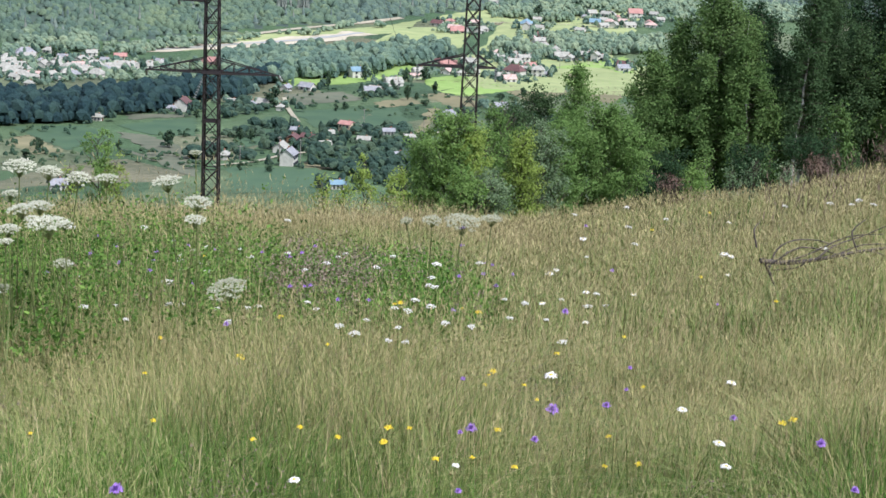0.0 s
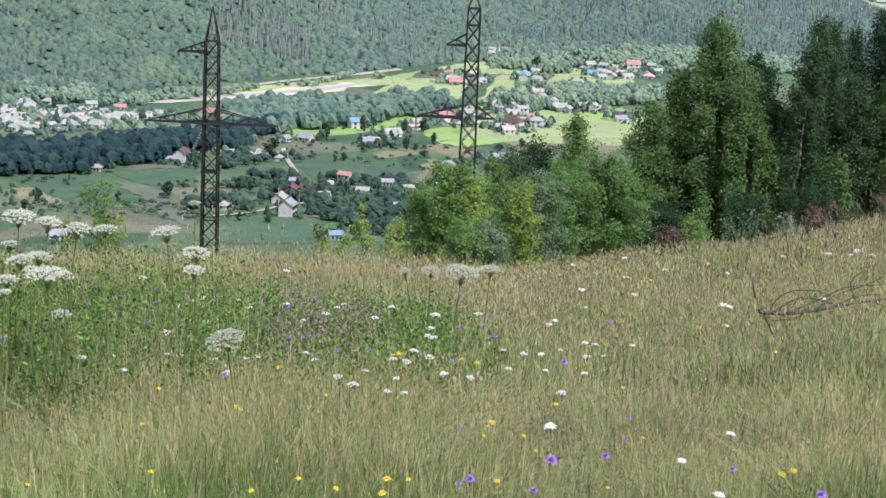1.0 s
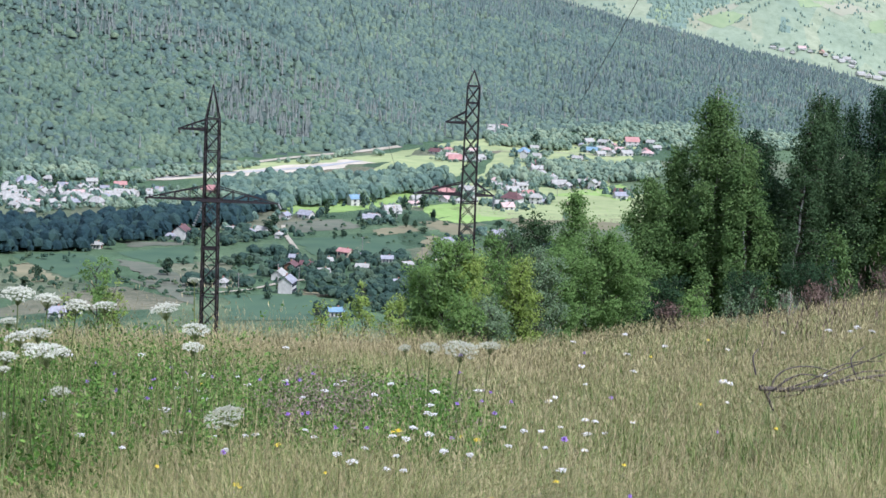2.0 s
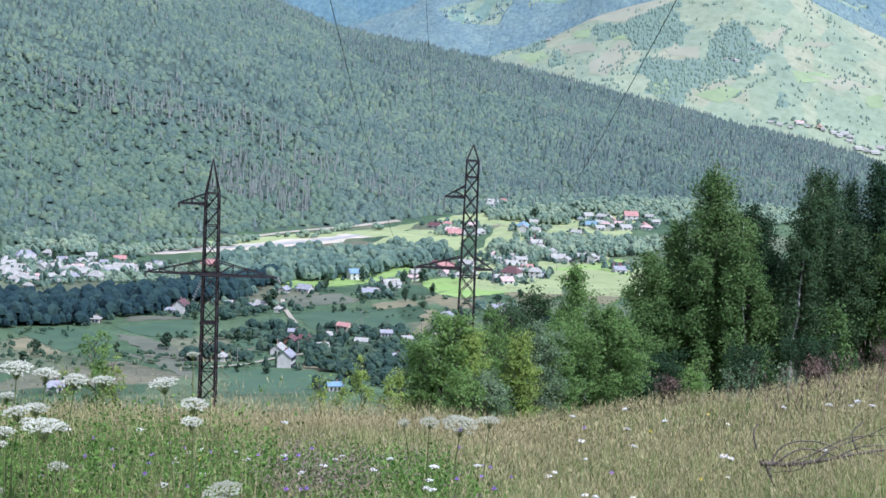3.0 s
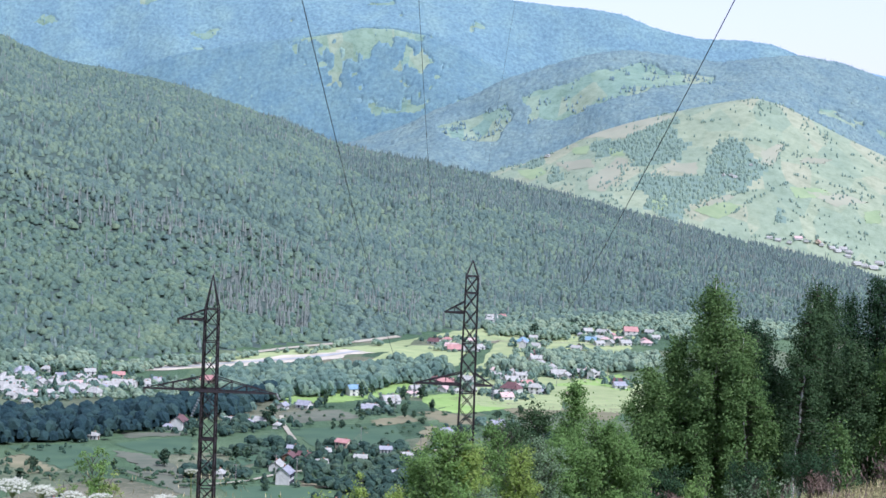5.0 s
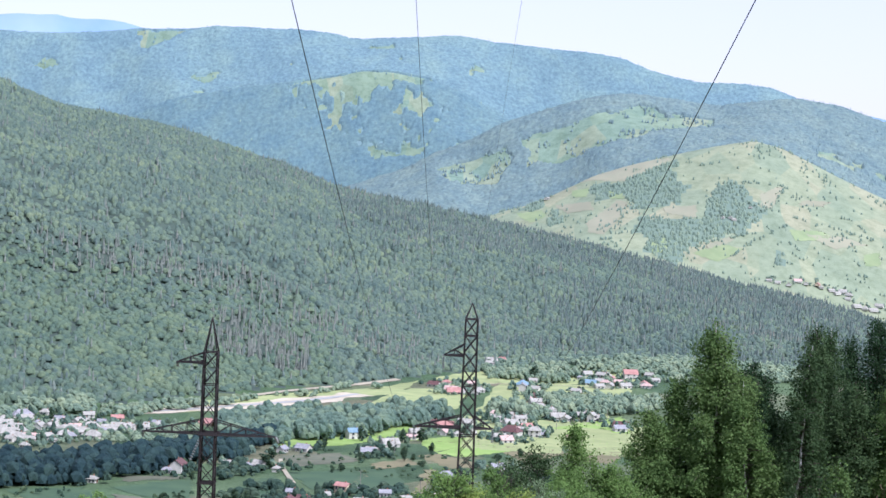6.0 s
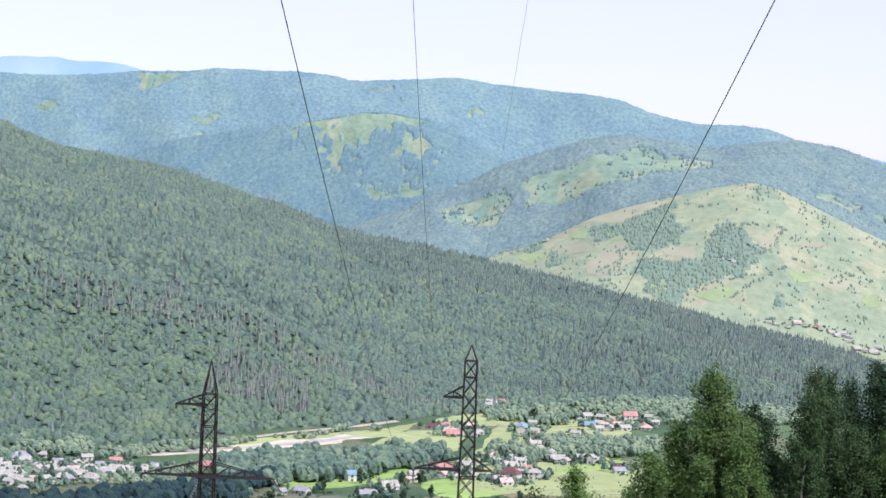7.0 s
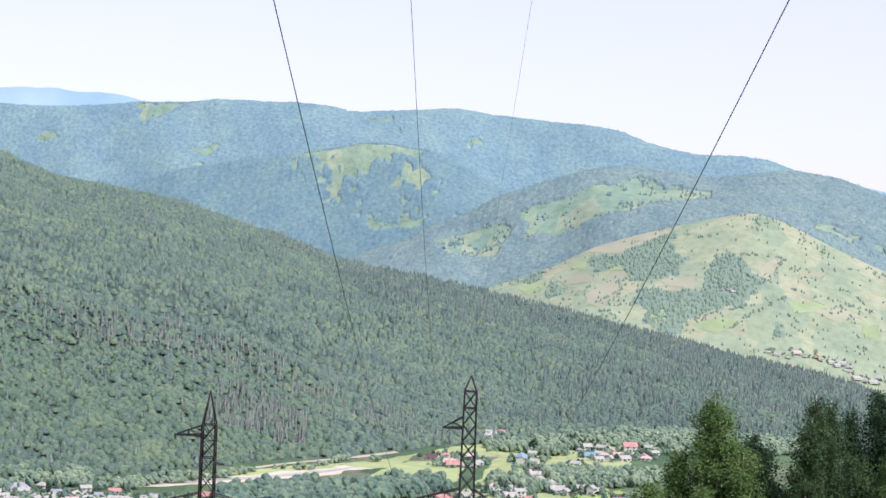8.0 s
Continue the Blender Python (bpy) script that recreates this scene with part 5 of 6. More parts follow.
# Rough and dull fields: cloud shade darkens the colour, haze blues it.
M_ROUGHFIELD = plain_mat("rough_pasture", (0.088, 0.112, 0.072), (0.145, 0.152, 0.105), 0.12, 0.95)
M_DULLFIELD = plain_mat("cloud_shaded_meadow", (0.044, 0.097, 0.054), (0.072, 0.132, 0.066), 0.05, 0.95)
M_GRAVEL = plain_mat("river_gravel", (0.42, 0.39, 0.29), (0.62, 0.57, 0.44), 0.08, 0.9)
M_LANE = plain_mat("dusty_lane", (0.31, 0.29, 0.21), (0.44, 0.41, 0.31), 0.2, 0.95)
M_WATER = plain_mat("shallow_river_water", (0.30, 0.32, 0.30), (0.42, 0.43, 0.40), 0.05, 0.35)
M_WOODPOLE = plain_mat("weathered_pole", (0.20, 0.18, 0.16), (0.32, 0.30, 0.27), 2, 0.9)
# Alder leaves are kept dark and bluish to paint a cloud's shade.
M_ALDER = leaf_mat("cloud_shaded_alder", [(0.0, (0.014, 0.034, 0.042)), (0.5, (0.024, 0.052, 0.056)), (1.0, (0.043, 0.08, 0.068))], 1 / 40, 0, 0.95, 0.6, 1.1)
M_ORCHARD = leaf_mat("orchard_leaf", [(0.0, (0.024, 0.05, 0.042)), (0.5, (0.042, 0.078, 0.058)), (1.0, (0.082, 0.122, 0.075))], 1 / 40, 0, 0.95, 0.6, 1.1)
# Riverside and scrub leaves are lightened and blued, with valley haze painted in.
M_RIVERWOOD = leaf_mat("hazy_riverside_wood", [(0.0, (0.074, 0.128, 0.108)), (0.5, (0.112, 0.176, 0.136)), (1.0, (0.176, 0.242, 0.156))], 1 / 40, 0, 0.95, 0.6, 1.1)
M_SCRUB = leaf_mat("hazy_scrub_leaf", [(0.0, (0.115, 0.180, 0.135)), (0.5, (0.165, 0.232, 0.160)), (1.0, (0.25, 0.312, 0.195))], 1 / 40, 0, 0.95, 0.6, 1.1)
M_TREECROWN = leaf_mat("valley_tree_leaf", [(0.0, (0.022, 0.05, 0.035)), (0.5, (0.045, 0.085, 0.05)), (1.0, (0.09, 0.13, 0.06))], 0.2, 0.1, 0.7)


def patch(quad, material, label, k=14, lift=0.15):
    """A field with four corners laid over the ground."""
    a, b, c, d = (np.array(p, float) for p in quad)
    s, t = np.meshgrid(np.linspace(0, 1, k), np.linspace(0, 1, k), indexing="ij")
    s, t = s[..., None], t[..., None]
    p = (a * (1 - s) + b * s) * (1 - t) + (d * (1 - s) + c * s) * t
    edge = ((s == 0) | (s == 1) | (t == 0) | (t == 1))
    p = p + edge * (np.random.default_rng(int(abs(a[0] * 7 + a[1]))).normal(0, 1.2, p.shape))
    z = height(p[..., 0], p[..., 1]) + lift
    v = np.concatenate([p, z[..., None]], -1).reshape(-1, 3)
    i, j = np.meshgrid(np.arange(k - 1), np.arange(k - 1), indexing="ij")
    q = i * k + j
    f = np.stack([q, q + 1, q + k + 1, q + k], -1).reshape(-1, 4)
    n = np.cross(v[f[0, 1]] - v[f[0, 0]], v[f[0, 3]] - v[f[0, 0]])
    return tagged(part("field", (v, f if n[2] > 0 else f[:, ::-1]), material, smooth=True), label, "field", kind="structure")


for rows, m, label in ((FIELDS_GREEN, M_GREENFIELD, "green mown meadow in the valley, brightened as if in sun"), (FIELDS_TAN, M_TANFIELD, "straw-coloured stubble field in the valley"),
                       (FIELDS_ROUGH, M_ROUGHFIELD, "rough brownish pasture on the valley side"), (FIELDS_DULL, M_DULLFIELD, "green meadow on the valley side, darkened as if under cloud")):
    for q in rows:
        patch(q, m, label)


# Hay colour is raised to paint the sunny zone between the clouds.
M_HAYFIELD = plain_mat("sun_brightened_hay", (0.24, 0.31, 0.13), (0.36, 0.41, 0.19), 0.07, 0.95)
for q in (((-50, 1225), (15, 1215), (30, 1360), (-20, 1345)), ((18, 1010), (75, 1000), (95, 1180), (22, 1190)), ((30, 1215), (120, 1190), (170, 1420), (52, 1400)), ((80, 1000), (135, 1000), (160, 1160), (100, 1180))):
    patch(q, M_HAYFIELD, "green hay meadow round the village, brightened as if in sun")
for q in (((-190, 1130), (-130, 1175), (-150, 1225), (-215, 1160)), ((-130, 1175), (-60, 1262), (-75, 1300), (-150, 1225)), ((-60, 1262), (-30, 1290), (-15, 1392), (-75, 1300)), ((15, 1365), (52, 1400), (62, 1505), (-5, 1400)), ((52, 1400), (170, 1425), (190, 1495), (62, 1505))):
    patch(q, M_HAYFIELD, "rough meadow along the river, brightened as if in sun", 14, 0.12)


# Far fields have haze painted in as paler tones.
for rows, m, label in ((FAR_TAN, plain_mat("hazy_stubble", (0.262, 0.285, 0.198), (0.298, 0.302, 0.212), 0.05, 0.95), "brown field on the bare hill, paled for haze"),
                       (FAR_GREEN, plain_mat("hazy_green_meadow", (0.20, 0.28, 0.145), (0.26, 0.33, 0.175), 0.05, 0.95), "green meadow on the bare hill, paled for haze")):
    for q in rows:
        for k in ([q] if len(q) == 4 else [(q[0], q[1], q[2], q[-1]), (q[2], q[3], q[-2], q[-1])]):
            patch(k, m, label, 14, 0.5)


def strip(name, pts, width, material, lift, label, ragged=0.0):
    p = np.array(pts, float)
    t = np.concatenate([[0], np.cumsum(np.hypot(*np.diff(p, axis=0).T))])
    s = np.linspace(0, t[-1], max(8, int(t[-1] / 6)))
    x, y = np.interp(s, t, p[:, 0]), np.interp(s, t, p[:, 1])
    x, y = smooth1(x, 6), smooth1(y, 6)
    dx, dy = np.gradient(x), np.gradient(y)
    l = np.hypot(dx, dy)
    r = np.random.default_rng(len(pts) * 13 + int(width))
    wl, wr = (width / 2 * (1 + ragged * smooth1(r.normal(0, 1, len(s)), 2)) for _ in range(2))
    rows = []
    for k in (-1, -0.33, 0.33, 1):
        w = wl if k < 0 else wr
        xx, yy = x - dy / l * w * k, y + dx / l * w * k
        rows.append(np.stack([xx, yy, height(xx, yy) + lift], -1))
    v, n = np.concatenate(rows), len(s)
    i = np.arange(n - 1)
    f = np.concatenate([np.stack([i + q * n, i + q * n + 1, i + q * n + n + 1, i + q * n + n], -1) for q in range(3)])
    nz = np.cross(v[f[0, 1]] - v[f[0, 0]], v[f[0, 3]] - v[f[0, 0]])[2]
    return tagged(part(name, (v, f if nz > 0 else f[:, ::-1]), material, smooth=True), label, name.split("_")[0], kind="structure")


strip("river_bank", RIVER, 25, M_GRAVEL, 0.3, "pale gravel bank along the river", 0.5)
strip("water", RIVER, 6, M_WATER, 0.45, "shallow light river in its gravel bed", 0.3)
strip("road", RIVER_ROAD, 7, M_LANE, 0.5, "pale road beyond the river")
for q in LANES:
    strip("road", q, 2.4, M_LANE, 0.55, "dusty pale lane between the farms")


def house(x, y, size, roof, storeys, seed):
    """Plastered house with a gable or hipped roof, eaves, windows and a chimney."""
    r = random.Random(seed)
    size = max(4.5, size)
    wall = M_WALLS["b" if roof == "b" and storeys == 1 and r.random() < 0.4 else "o" if roof in "pr" and r.random() < 0.4 else "w"]
    kind = {"w": "pale grey", "g": "grey", "r": "red tin", "b": "brownish red", "t": "blue tin", "p": "pinkish tiled"}[roof]
    ob = tagged(new("house"), ("two-storey" if storeys > 1 else "small") + (" plastered house with a %s roof" % kind), "house", "houses in the valley")
    lx, ly, h = size / 2, size * 0.36, 2.5 + 2.4 * (storeys - 1)
    ob.location = (x, y, hz(x, y) - 0.3)
    ob.rotation_euler = (0, 0, radians(r.choice((-28, -18, -8, 6, 15, 25, 68, 80))))
    hip = r.random() < 0.25
    bm = bmesh.new()
    v = [bm.verts.new(p) for p in ((-lx, -ly, 0), (lx, -ly, 0), (lx, ly, 0), (-lx, ly, 0), (-lx, -ly, h), (lx, -ly, h), (lx, ly, h), (-lx, ly, h))]
    for q in ((0, 1, 5, 4), (1, 2, 6, 5), (2, 3, 7, 6), (3, 0, 4, 7), (4, 5, 6, 7)):
        bm.faces.new([v[k] for k in q])
    rise = ly * r.uniform(0.55, 0.85)
    if not hip:
        for s in (-1, 1):
            a, b, c = (v[4], v[7], bm.verts.new((-lx, 0, h + rise * 0.93))) if s < 0 else (v[6], v[5], bm.verts.new((lx, 0, h + rise * 0.93)))
            bm.faces.new([a, b, c])
    part("wall", bm, wall, ob)
    o, t = 0.45, 0.14
    ex, ey, rx = lx + o, ly + o, (lx - ly * 0.8 if hip else lx + o)
    low, top = h - 0.25, h + rise
    vs = []
    for dz in (0, t):
        vs += [(-ex, -ey, low + dz), (ex, -ey, low + dz), (ex, ey, low + dz), (-ex, ey, low + dz), (-rx, 0, top + dz), (rx, 0, top + dz)]
    bm = bmesh.new()
    v = [bm.verts.new(p) for p in vs]
    for q in ((6, 7, 11, 10), (8, 9, 10, 11), (1, 0, 4, 5), (3, 2, 5, 4), (0, 1, 7, 6), (2, 3, 9, 8)):
        bm.faces.new([v[k] for k in q])
    for q in ((7, 8, 11), (9, 6, 10), (2, 1, 5), (0, 3, 4)) if hip else ():
        bm.faces.new([v[k] for k in q])
    for q in ((1, 2, 8, 7), (3, 0, 6, 9)) if hip else ((1, 5, 11, 7), (5, 2, 8, 11), (0, 6, 10, 4), (4, 10, 9, 3)):
        bm.faces.new([v[k] for k in q])
    top_ = part("roof", bm, M_ROOFS[roof], ob)
    part("chimney", beam((lx * 0.4, ly * 0.2, top - 0.9), (lx * 0.4, ly * 0.2, top + 0.6), 0.5), M_BRICK, top_, "brick chimney")
    near = y < 900
    for s in range(storeys if y < 2000 else 0):
        n = 3 if near else 2
        for k in range(n):
            cx = (k - (n - 1) / 2) * size / (n + 0.3)
            part("window", join(beam((cx, -ly - 0.03, 0.9 + 2.4 * s), (cx, -ly - 0.03, 2.0 + 2.4 * s), min(1.1, size * 0.14))), M_PANE, ob)
    if near:
        part("door", beam((lx + 0.02, 0, 0.1), (lx + 0.02, 0, 1.9), 0.8), M_WALLS["b"], ob)
    return ob


_n = 0
for rows in (LEFT_VILLAGE, LEFT_VILLAGE_EAST, VILLAGE_LANE, FARMS, HAMLET, BRIDGE_VILLAGE, UPPER_VILLAGE, VILLAGE_EAST, HILL_VILLAGE, PASS_VILLAGE):
    for x, y, size, roof, storeys in rows:
        _n += 1
        house(x, y, size * (1.0 if y < 900 else 1.05), roof, storeys, 500 + _n)


HOMES = np.array([(r[0], r[1]) for g in (LEFT_VILLAGE, LEFT_VILLAGE_EAST, VILLAGE_LANE, FARMS, HAMLET, BRIDGE_VILLAGE, UPPER_VILLAGE, VILLAGE_EAST, HILL_VILLAGE, PASS_VILLAGE) for r in g])


def grove(name, polys, area, h0, h1, w0, w1, material, label, seed):
    r = np.random.default_rng(seed)
    xs, ys = [], []
    for poly in polys:
        p = np.array(poly)
        lo, hi = p.min(0), p.max(0)
        n = int((hi - lo).prod() / area)
        x, y = r.uniform(lo[0], hi[0], n), r.uniform(lo[1], hi[1], n)
        k = inside(poly, x + (value_noise(x, y, 18, 5) - 0.5) * 26, y + (value_noise(x, y, 22, 6) - 0.5) * 40)
        xs.append(x[k])
        ys.append(y[k])
    x, y = np.concatenate(xs), np.concatenate(ys)
    dx, dy = x[:, None] - HOMES[None, :, 0], y[:, None] - HOMES[None, :, 1]
    clear = ~((np.abs(dx) < 3.5) & (dy > -9) & (dy < 4)).any(1)     # open yards in front of the houses
    x, y = x[clear], y[clear]
    n = len(x)
    k = r.random(n) ** 1.8
    h, w = 0.85 * h0 + 0.85 * (h1 - h0) * (0.75 * k + 0.25 * r.random(n)), w0 + (w1 - w0) * k
    pos = np.stack([x, y, height(x, y) - 0.4], -1)
    pos[:, 2] -= 0.22 * h
    tagged(part(name, crowns(pos, h * 1.15, w * 1.08, seed), material), label, "trees", kind="stuff")


grove("alder_wood", ALDER_BELT, 13, 7, 17, 2.2, 5.8, M_ALDER, "dense alder wood along the valley floor, darkened for cloud shade", 401)
grove("village_wood", RIVER_BELT[1:4], 17, 5, 13, 1.8, 4.6, M_SCRUB, "green trees between the two villages, lightened for haze", 406)
grove("hazy_riverside_wood", (RIVER_BELT[0], RIVER_BELT[4]), 15, 6, 17, 2.0, 5.6, M_RIVERWOOD, "green riverside wood of mixed trees", 402)
grove("scrub", SCRUB, 26, 4, 10, 2.0, 4.5, M_SCRUB, "green scrub below the mountain wood, lightened for haze", 403)
grove("orchard", ORCHARD, 26, 2.5, 8.5, 1.3, 3.8, M_ORCHARD, "dark orchard trees round the farmsteads", 404)


grove("garden_trees", GARDEN_TREES, 40, 2.5, 7, 1.4, 3.2, M_SCRUB, "green garden trees between the village houses", 405)


def yard_trees():
    """Fruit trees and shrubs close round every house."""
    r = np.random.default_rng(91)
    n = len(HOMES)
    a = r.uniform(0, 6.283, (n, 8))
    q = r.uniform(5.5, 12, (n, 8))
    x, y = (HOMES[:, :1] + np.cos(a) * q).ravel(), (HOMES[:, 1:] + np.sin(a) * q * 1.3).ravel()
    before = (np.sin(a) < -0.3).ravel()
    h = np.where(before, r.uniform(1.6, 3.6, len(x)), r.uniform(3, 8, len(x)))
    w = np.where(before, r.uniform(0.8, 2.0, len(x)), r.uniform(1.4, 3.4, len(x)))
    pos = np.stack([x, y, height(x, y) - 0.3 * h], -1)
    far = y > 2000
    dark = ((y < 860) | (r.random(len(x)) < 0.35)) & ~far
    for k, m, name, label in ((dark, M_ORCHARD, "fruit_trees", "dark fruit trees close round the farmhouses"), (~dark & ~far, M_RIVERWOOD, "yard_trees", "green trees and shrubs in the village yards"), (far & ~before, M_HILLTREE, "hill_yard_trees", "green trees round the houses in the pass, paled for haze")):
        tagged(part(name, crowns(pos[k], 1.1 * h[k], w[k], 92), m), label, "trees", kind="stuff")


yard_trees()


def lone_trees():
    kinds = []
    for k in range(3):
        ob = tagged(new("tree"), "single dark green tree in the valley fields", "tree", "single trees in the valley")
        g = tree_geo(700 + k, 6.0, 2.2, OVAL, 40, 800, 0.38, 0.2, 0.15, 0.02, 0.7)
        part("trunk", g[0], M_DARKBARK, ob)
        part("crown", g[2], M_TREECROWN, ob)
        kinds.append(ob)
    r = random.Random(9)
    for i, (x, y, w, h) in enumerate(LONE_TREES_WEST + LONE_TREES_EAST):
        src = kinds[i % 3]
        ob = src if i < 3 else copy_thing(src, Matrix())
        ob.matrix_basis = pose(x, y, hz(x, y) - 0.2, 0, 0, r.uniform(0, 360)) @ Matrix.Diagonal((w / 4.6, w / 4.6, h / 6.0, 1))


lone_trees()


def field_bushes():
    """Scattered low bushes on the pastures."""
    r = np.random.default_rng(77)
    n = 1000
    u, d = r.uniform(-0.27, 0.12, n), r.uniform(590, 960, n)
    x, y = u * d, d
    k = (value_noise(x, y, 45, 15) > 0.5) & (u < 0.02 + (d - 600) / 3000)
    x, y = x[k], y[k]
    n = len(x)
    pos = np.stack([x, y, height(x, y) - 0.2], -1)
    tagged(part("field_bushes", crowns(pos, r.uniform(1.2, 3.4, n), r.uniform(0.7, 1.9, n), 78), M_TREECROWN), "low bushes scattered over the pastures", "bushes", kind="stuff")


field_bushes()


def utility_pole():
    ob = tagged(new("utility_pole"), "weathered wooden utility pole beside the lane", "pole", "poles in the valley")
    part("pole", tube([(0, 0, -0.5), (0, 0, 8)], [0.16, 0.11], 7), M_WOODPOLE, ob)
    part("crossbar", beam((-0.9, 0, 7.5), (0.9, 0, 7.5), 0.14), M_WOODPOLE, ob)
    return ob


for i, (x, y) in enumerate(POLES):
    m = pose(x, y, hz(x, y), 0, 0, 40 * i)
    if i == 0:
        first_pole = utility_pole()
        first_pole.matrix_basis = m
    else:
        copy_thing(first_pole, m)

# ---- the meadow ----
M_GRASS = leaf_mat("green_grass", [(0.0, (0.03, 0.07, 0.013)), (0.35, (0.085, 0.15, 0.032)), (0.7, (0.23, 0.28, 0.085)), (1.0, (0.52, 0.49, 0.235))], 1.3, 0.16, 0.45)
M_DRYGRASS = leaf_mat("dry_grass", [(0.0, (0.112, 0.096, 0.048)), (0.5, (0.312, 0.268, 0.136)), (1.0, (0.60, 0.52, 0.29))], 1.3, 0.15, 0.6)
M_HERB = leaf_mat("herb_leaf", [(0.0, (0.024, 0.062, 0.012)), (0.45, (0.08, 0.175, 0.03)), (1.0, (0.22, 0.36, 0.08))], 1.5, 0.25, 0.6)
M_BROWNHERB = leaf_mat("seeding_herb", [(0.0, (0.14, 0.11, 0.08)), (0.5, (0.24, 0.19, 0.15)), (1.0, (0.33, 0.27, 0.22))], 2.0, 0.15, 0.7)
M_SEEDGRASS = leaf_mat("seeding_grass", [(0.0, (0.15, 0.135, 0.062)), (0.5, (0.33, 0.30, 0.135)), (1.0, (0.57, 0.52, 0.26))], 1.3, 0.15, 0.7)
M_WHITE = plain_mat("white_petal", (0.60, 0.61, 0.58), (0.76, 0.76, 0.74), 60, 0.6)
M_CREAM = plain_mat("cream_umbel", (0.40, 0.43, 0.31), (0.62, 0.63, 0.52), 60, 0.7)
M_FADED = plain_mat("faded_umbel", (0.30, 0.33, 0.22), (0.46, 0.47, 0.36), 60, 0.8)
M_VIOLET = plain_mat("violet_petal", (0.25, 0.12, 0.48), (0.42, 0.24, 0.66), 90, 0.6)
M_YELLOW = plain_mat("yellow_petal", (0.62, 0.46, 0.02), (0.80, 0.62, 0.04), 90, 0.6)
M_STEM = plain_mat("green_stem", (0.10, 0.14, 0.04), (0.20, 0.24, 0.09), 20, 0.6)
M_DEADWOOD = plain_mat("grey_deadwood", (0.045, 0.038, 0.034), (0.14, 0.12, 0.105), 12, 0.9, 0, 0.004)
M_DRYSTEM = plain_mat("brown_stalk", (0.09, 0.06, 0.045), (0.18, 0.13, 0.10), 20, 0.8)


def fan(n, d0, d1, seed, keep=None, wide=0.31):
    """Random places on the meadow between two distances."""
    r = np.random.default_rng(seed)
    u = r.uniform(-wide, wide, n)
    d = np.sqrt(d0 ** 2 + r.random(n) * (d1 ** 2 - d0 ** 2))
    x, y = u * d, d
    if keep is not None:
        k = keep(x, y, r)
        x, y = x[k], y[k]
    return x, y, r


def around(n, d0, d1, seed):
    """Random places all round the viewpoint, but for the meadow in front."""
    r = np.random.default_rng(seed)
    a, d = r.uniform(-math.pi, math.pi, n), d0 + (d1 - d0) * r.random(n) ** 0.75
    k = (np.abs(a) > 0.29) | (d < 3)
    return d[k] * np.sin(a[k]), d[k] * np.cos(a[k]), r


def blades(place, h0, h1, w, bend=0.5):
    x, y, r = place
    n = len(x)
    base = np.stack([x, y, height(x, y)], -1)
    patch = 0.75 + 0.5 * value_noise(x + 50, y, 1.1, 77)
    h = r.uniform(h0, h1, n) * patch
    az, b = r.uniform(0, 6.283, n), np.abs(r.normal(0, bend, n)) + 0.1
    dirv = np.stack([np.cos(az) + 0.08, np.sin(az) * 0.9, np.zeros(n)], -1)
    side = np.stack([-np.sin(az), np.cos(az), np.zeros(n)], -1)
    w = w * r.uniform(0.6, 1.3, n)
    out = []
    fine = 4 < np.median(y) < 7.5
    for t, ww in ((0, 0.8), (0.4, 1.0), (0.75, 0.75)) if fine else ((0, 0.9), (0.55, 1.0)):
        c = base + dirv * (h * b * t ** 1.9)[:, None] + np.array([0, 0, 1.0]) * (h * (t - 0.4 * np.minimum(b, 1.2) * t ** 2.2))[:, None]
        s = side * (w * ww)[:, None] / 2
        out += [c - s, c + s]
    out.append(base + dirv * (h * b)[:, None] + np.array([0, 0, 1.0]) * (h * (1 - 0.4 * np.minimum(b, 1.2)))[:, None])
    v = np.stack(out, 1).reshape(-1, 3)
    q = np.array([(0, 1, 3), (0, 3, 2), (2, 3, 5), (2, 5, 4), (4, 5, 6)] if fine else [(0, 1, 3), (0, 3, 2), (2, 3, 4)])
    return v, (q[None] + (np.arange(n) * (7 if fine else 5))[:, None, None]).reshape(-1, 3)


def panicles(place, h0, h1, w):
    """Straight stalks with a loose seed head."""
    x, y, r = place
    n = len(x)
    h = r.uniform(h0, h1, n) * (0.8 + 0.4 * value_noise(x + 50, y, 1.1, 77))
    lean = r.normal(0, 0.13, (n, 2)) + np.array([0.06, 0])
    base = np.stack([x, y, height(x, y)], -1)
    tip = base + np.stack([lean[:, 0] * h, lean[:, 1] * h, h], -1)
    az = r.uniform(0, 6.283, n)
    s = np.stack([np.cos(az), np.sin(az), np.zeros(n)], -1) * w / 2
    v = [base - s, base + s, tip]
    f = [(0, 1, 2)]
    for k in range(4):
        t = 0.78 + 0.07 * k
        c = base + (tip - base) * t
        a = az + 1.7 * k
        o = np.stack([np.cos(a), np.sin(a), np.full(n, 1.6)], -1) * (w * 4.5)
        p = np.stack([-np.sin(a), np.cos(a), np.zeros(n)], -1) * (w * 1.1)
        i = len(v)
        v += [c, c + o * 0.6 + p, c + o * 1.3]
        f.append((i, i + 1, i + 2))
    v = np.stack(v, 1)
    q = np.array(f)
    return v.reshape(-1, 3), (q[None] + (np.arange(n) * v.shape[1])[:, None, None]).reshape(-1, 3)


def herb_patch(x, y):
    """How far a place belongs to the lush patch of broad-leaved herbs."""
    u = x / y
    a = np.clip((y - 7.3 - 0.5 * value_noise(x + 9, y, 0.8, 89)) / 0.3, 0, 1) * np.clip((13.6 - y) / 2.5, 0, 1) * np.clip((0.05 - u) / 0.05, 0, 1)
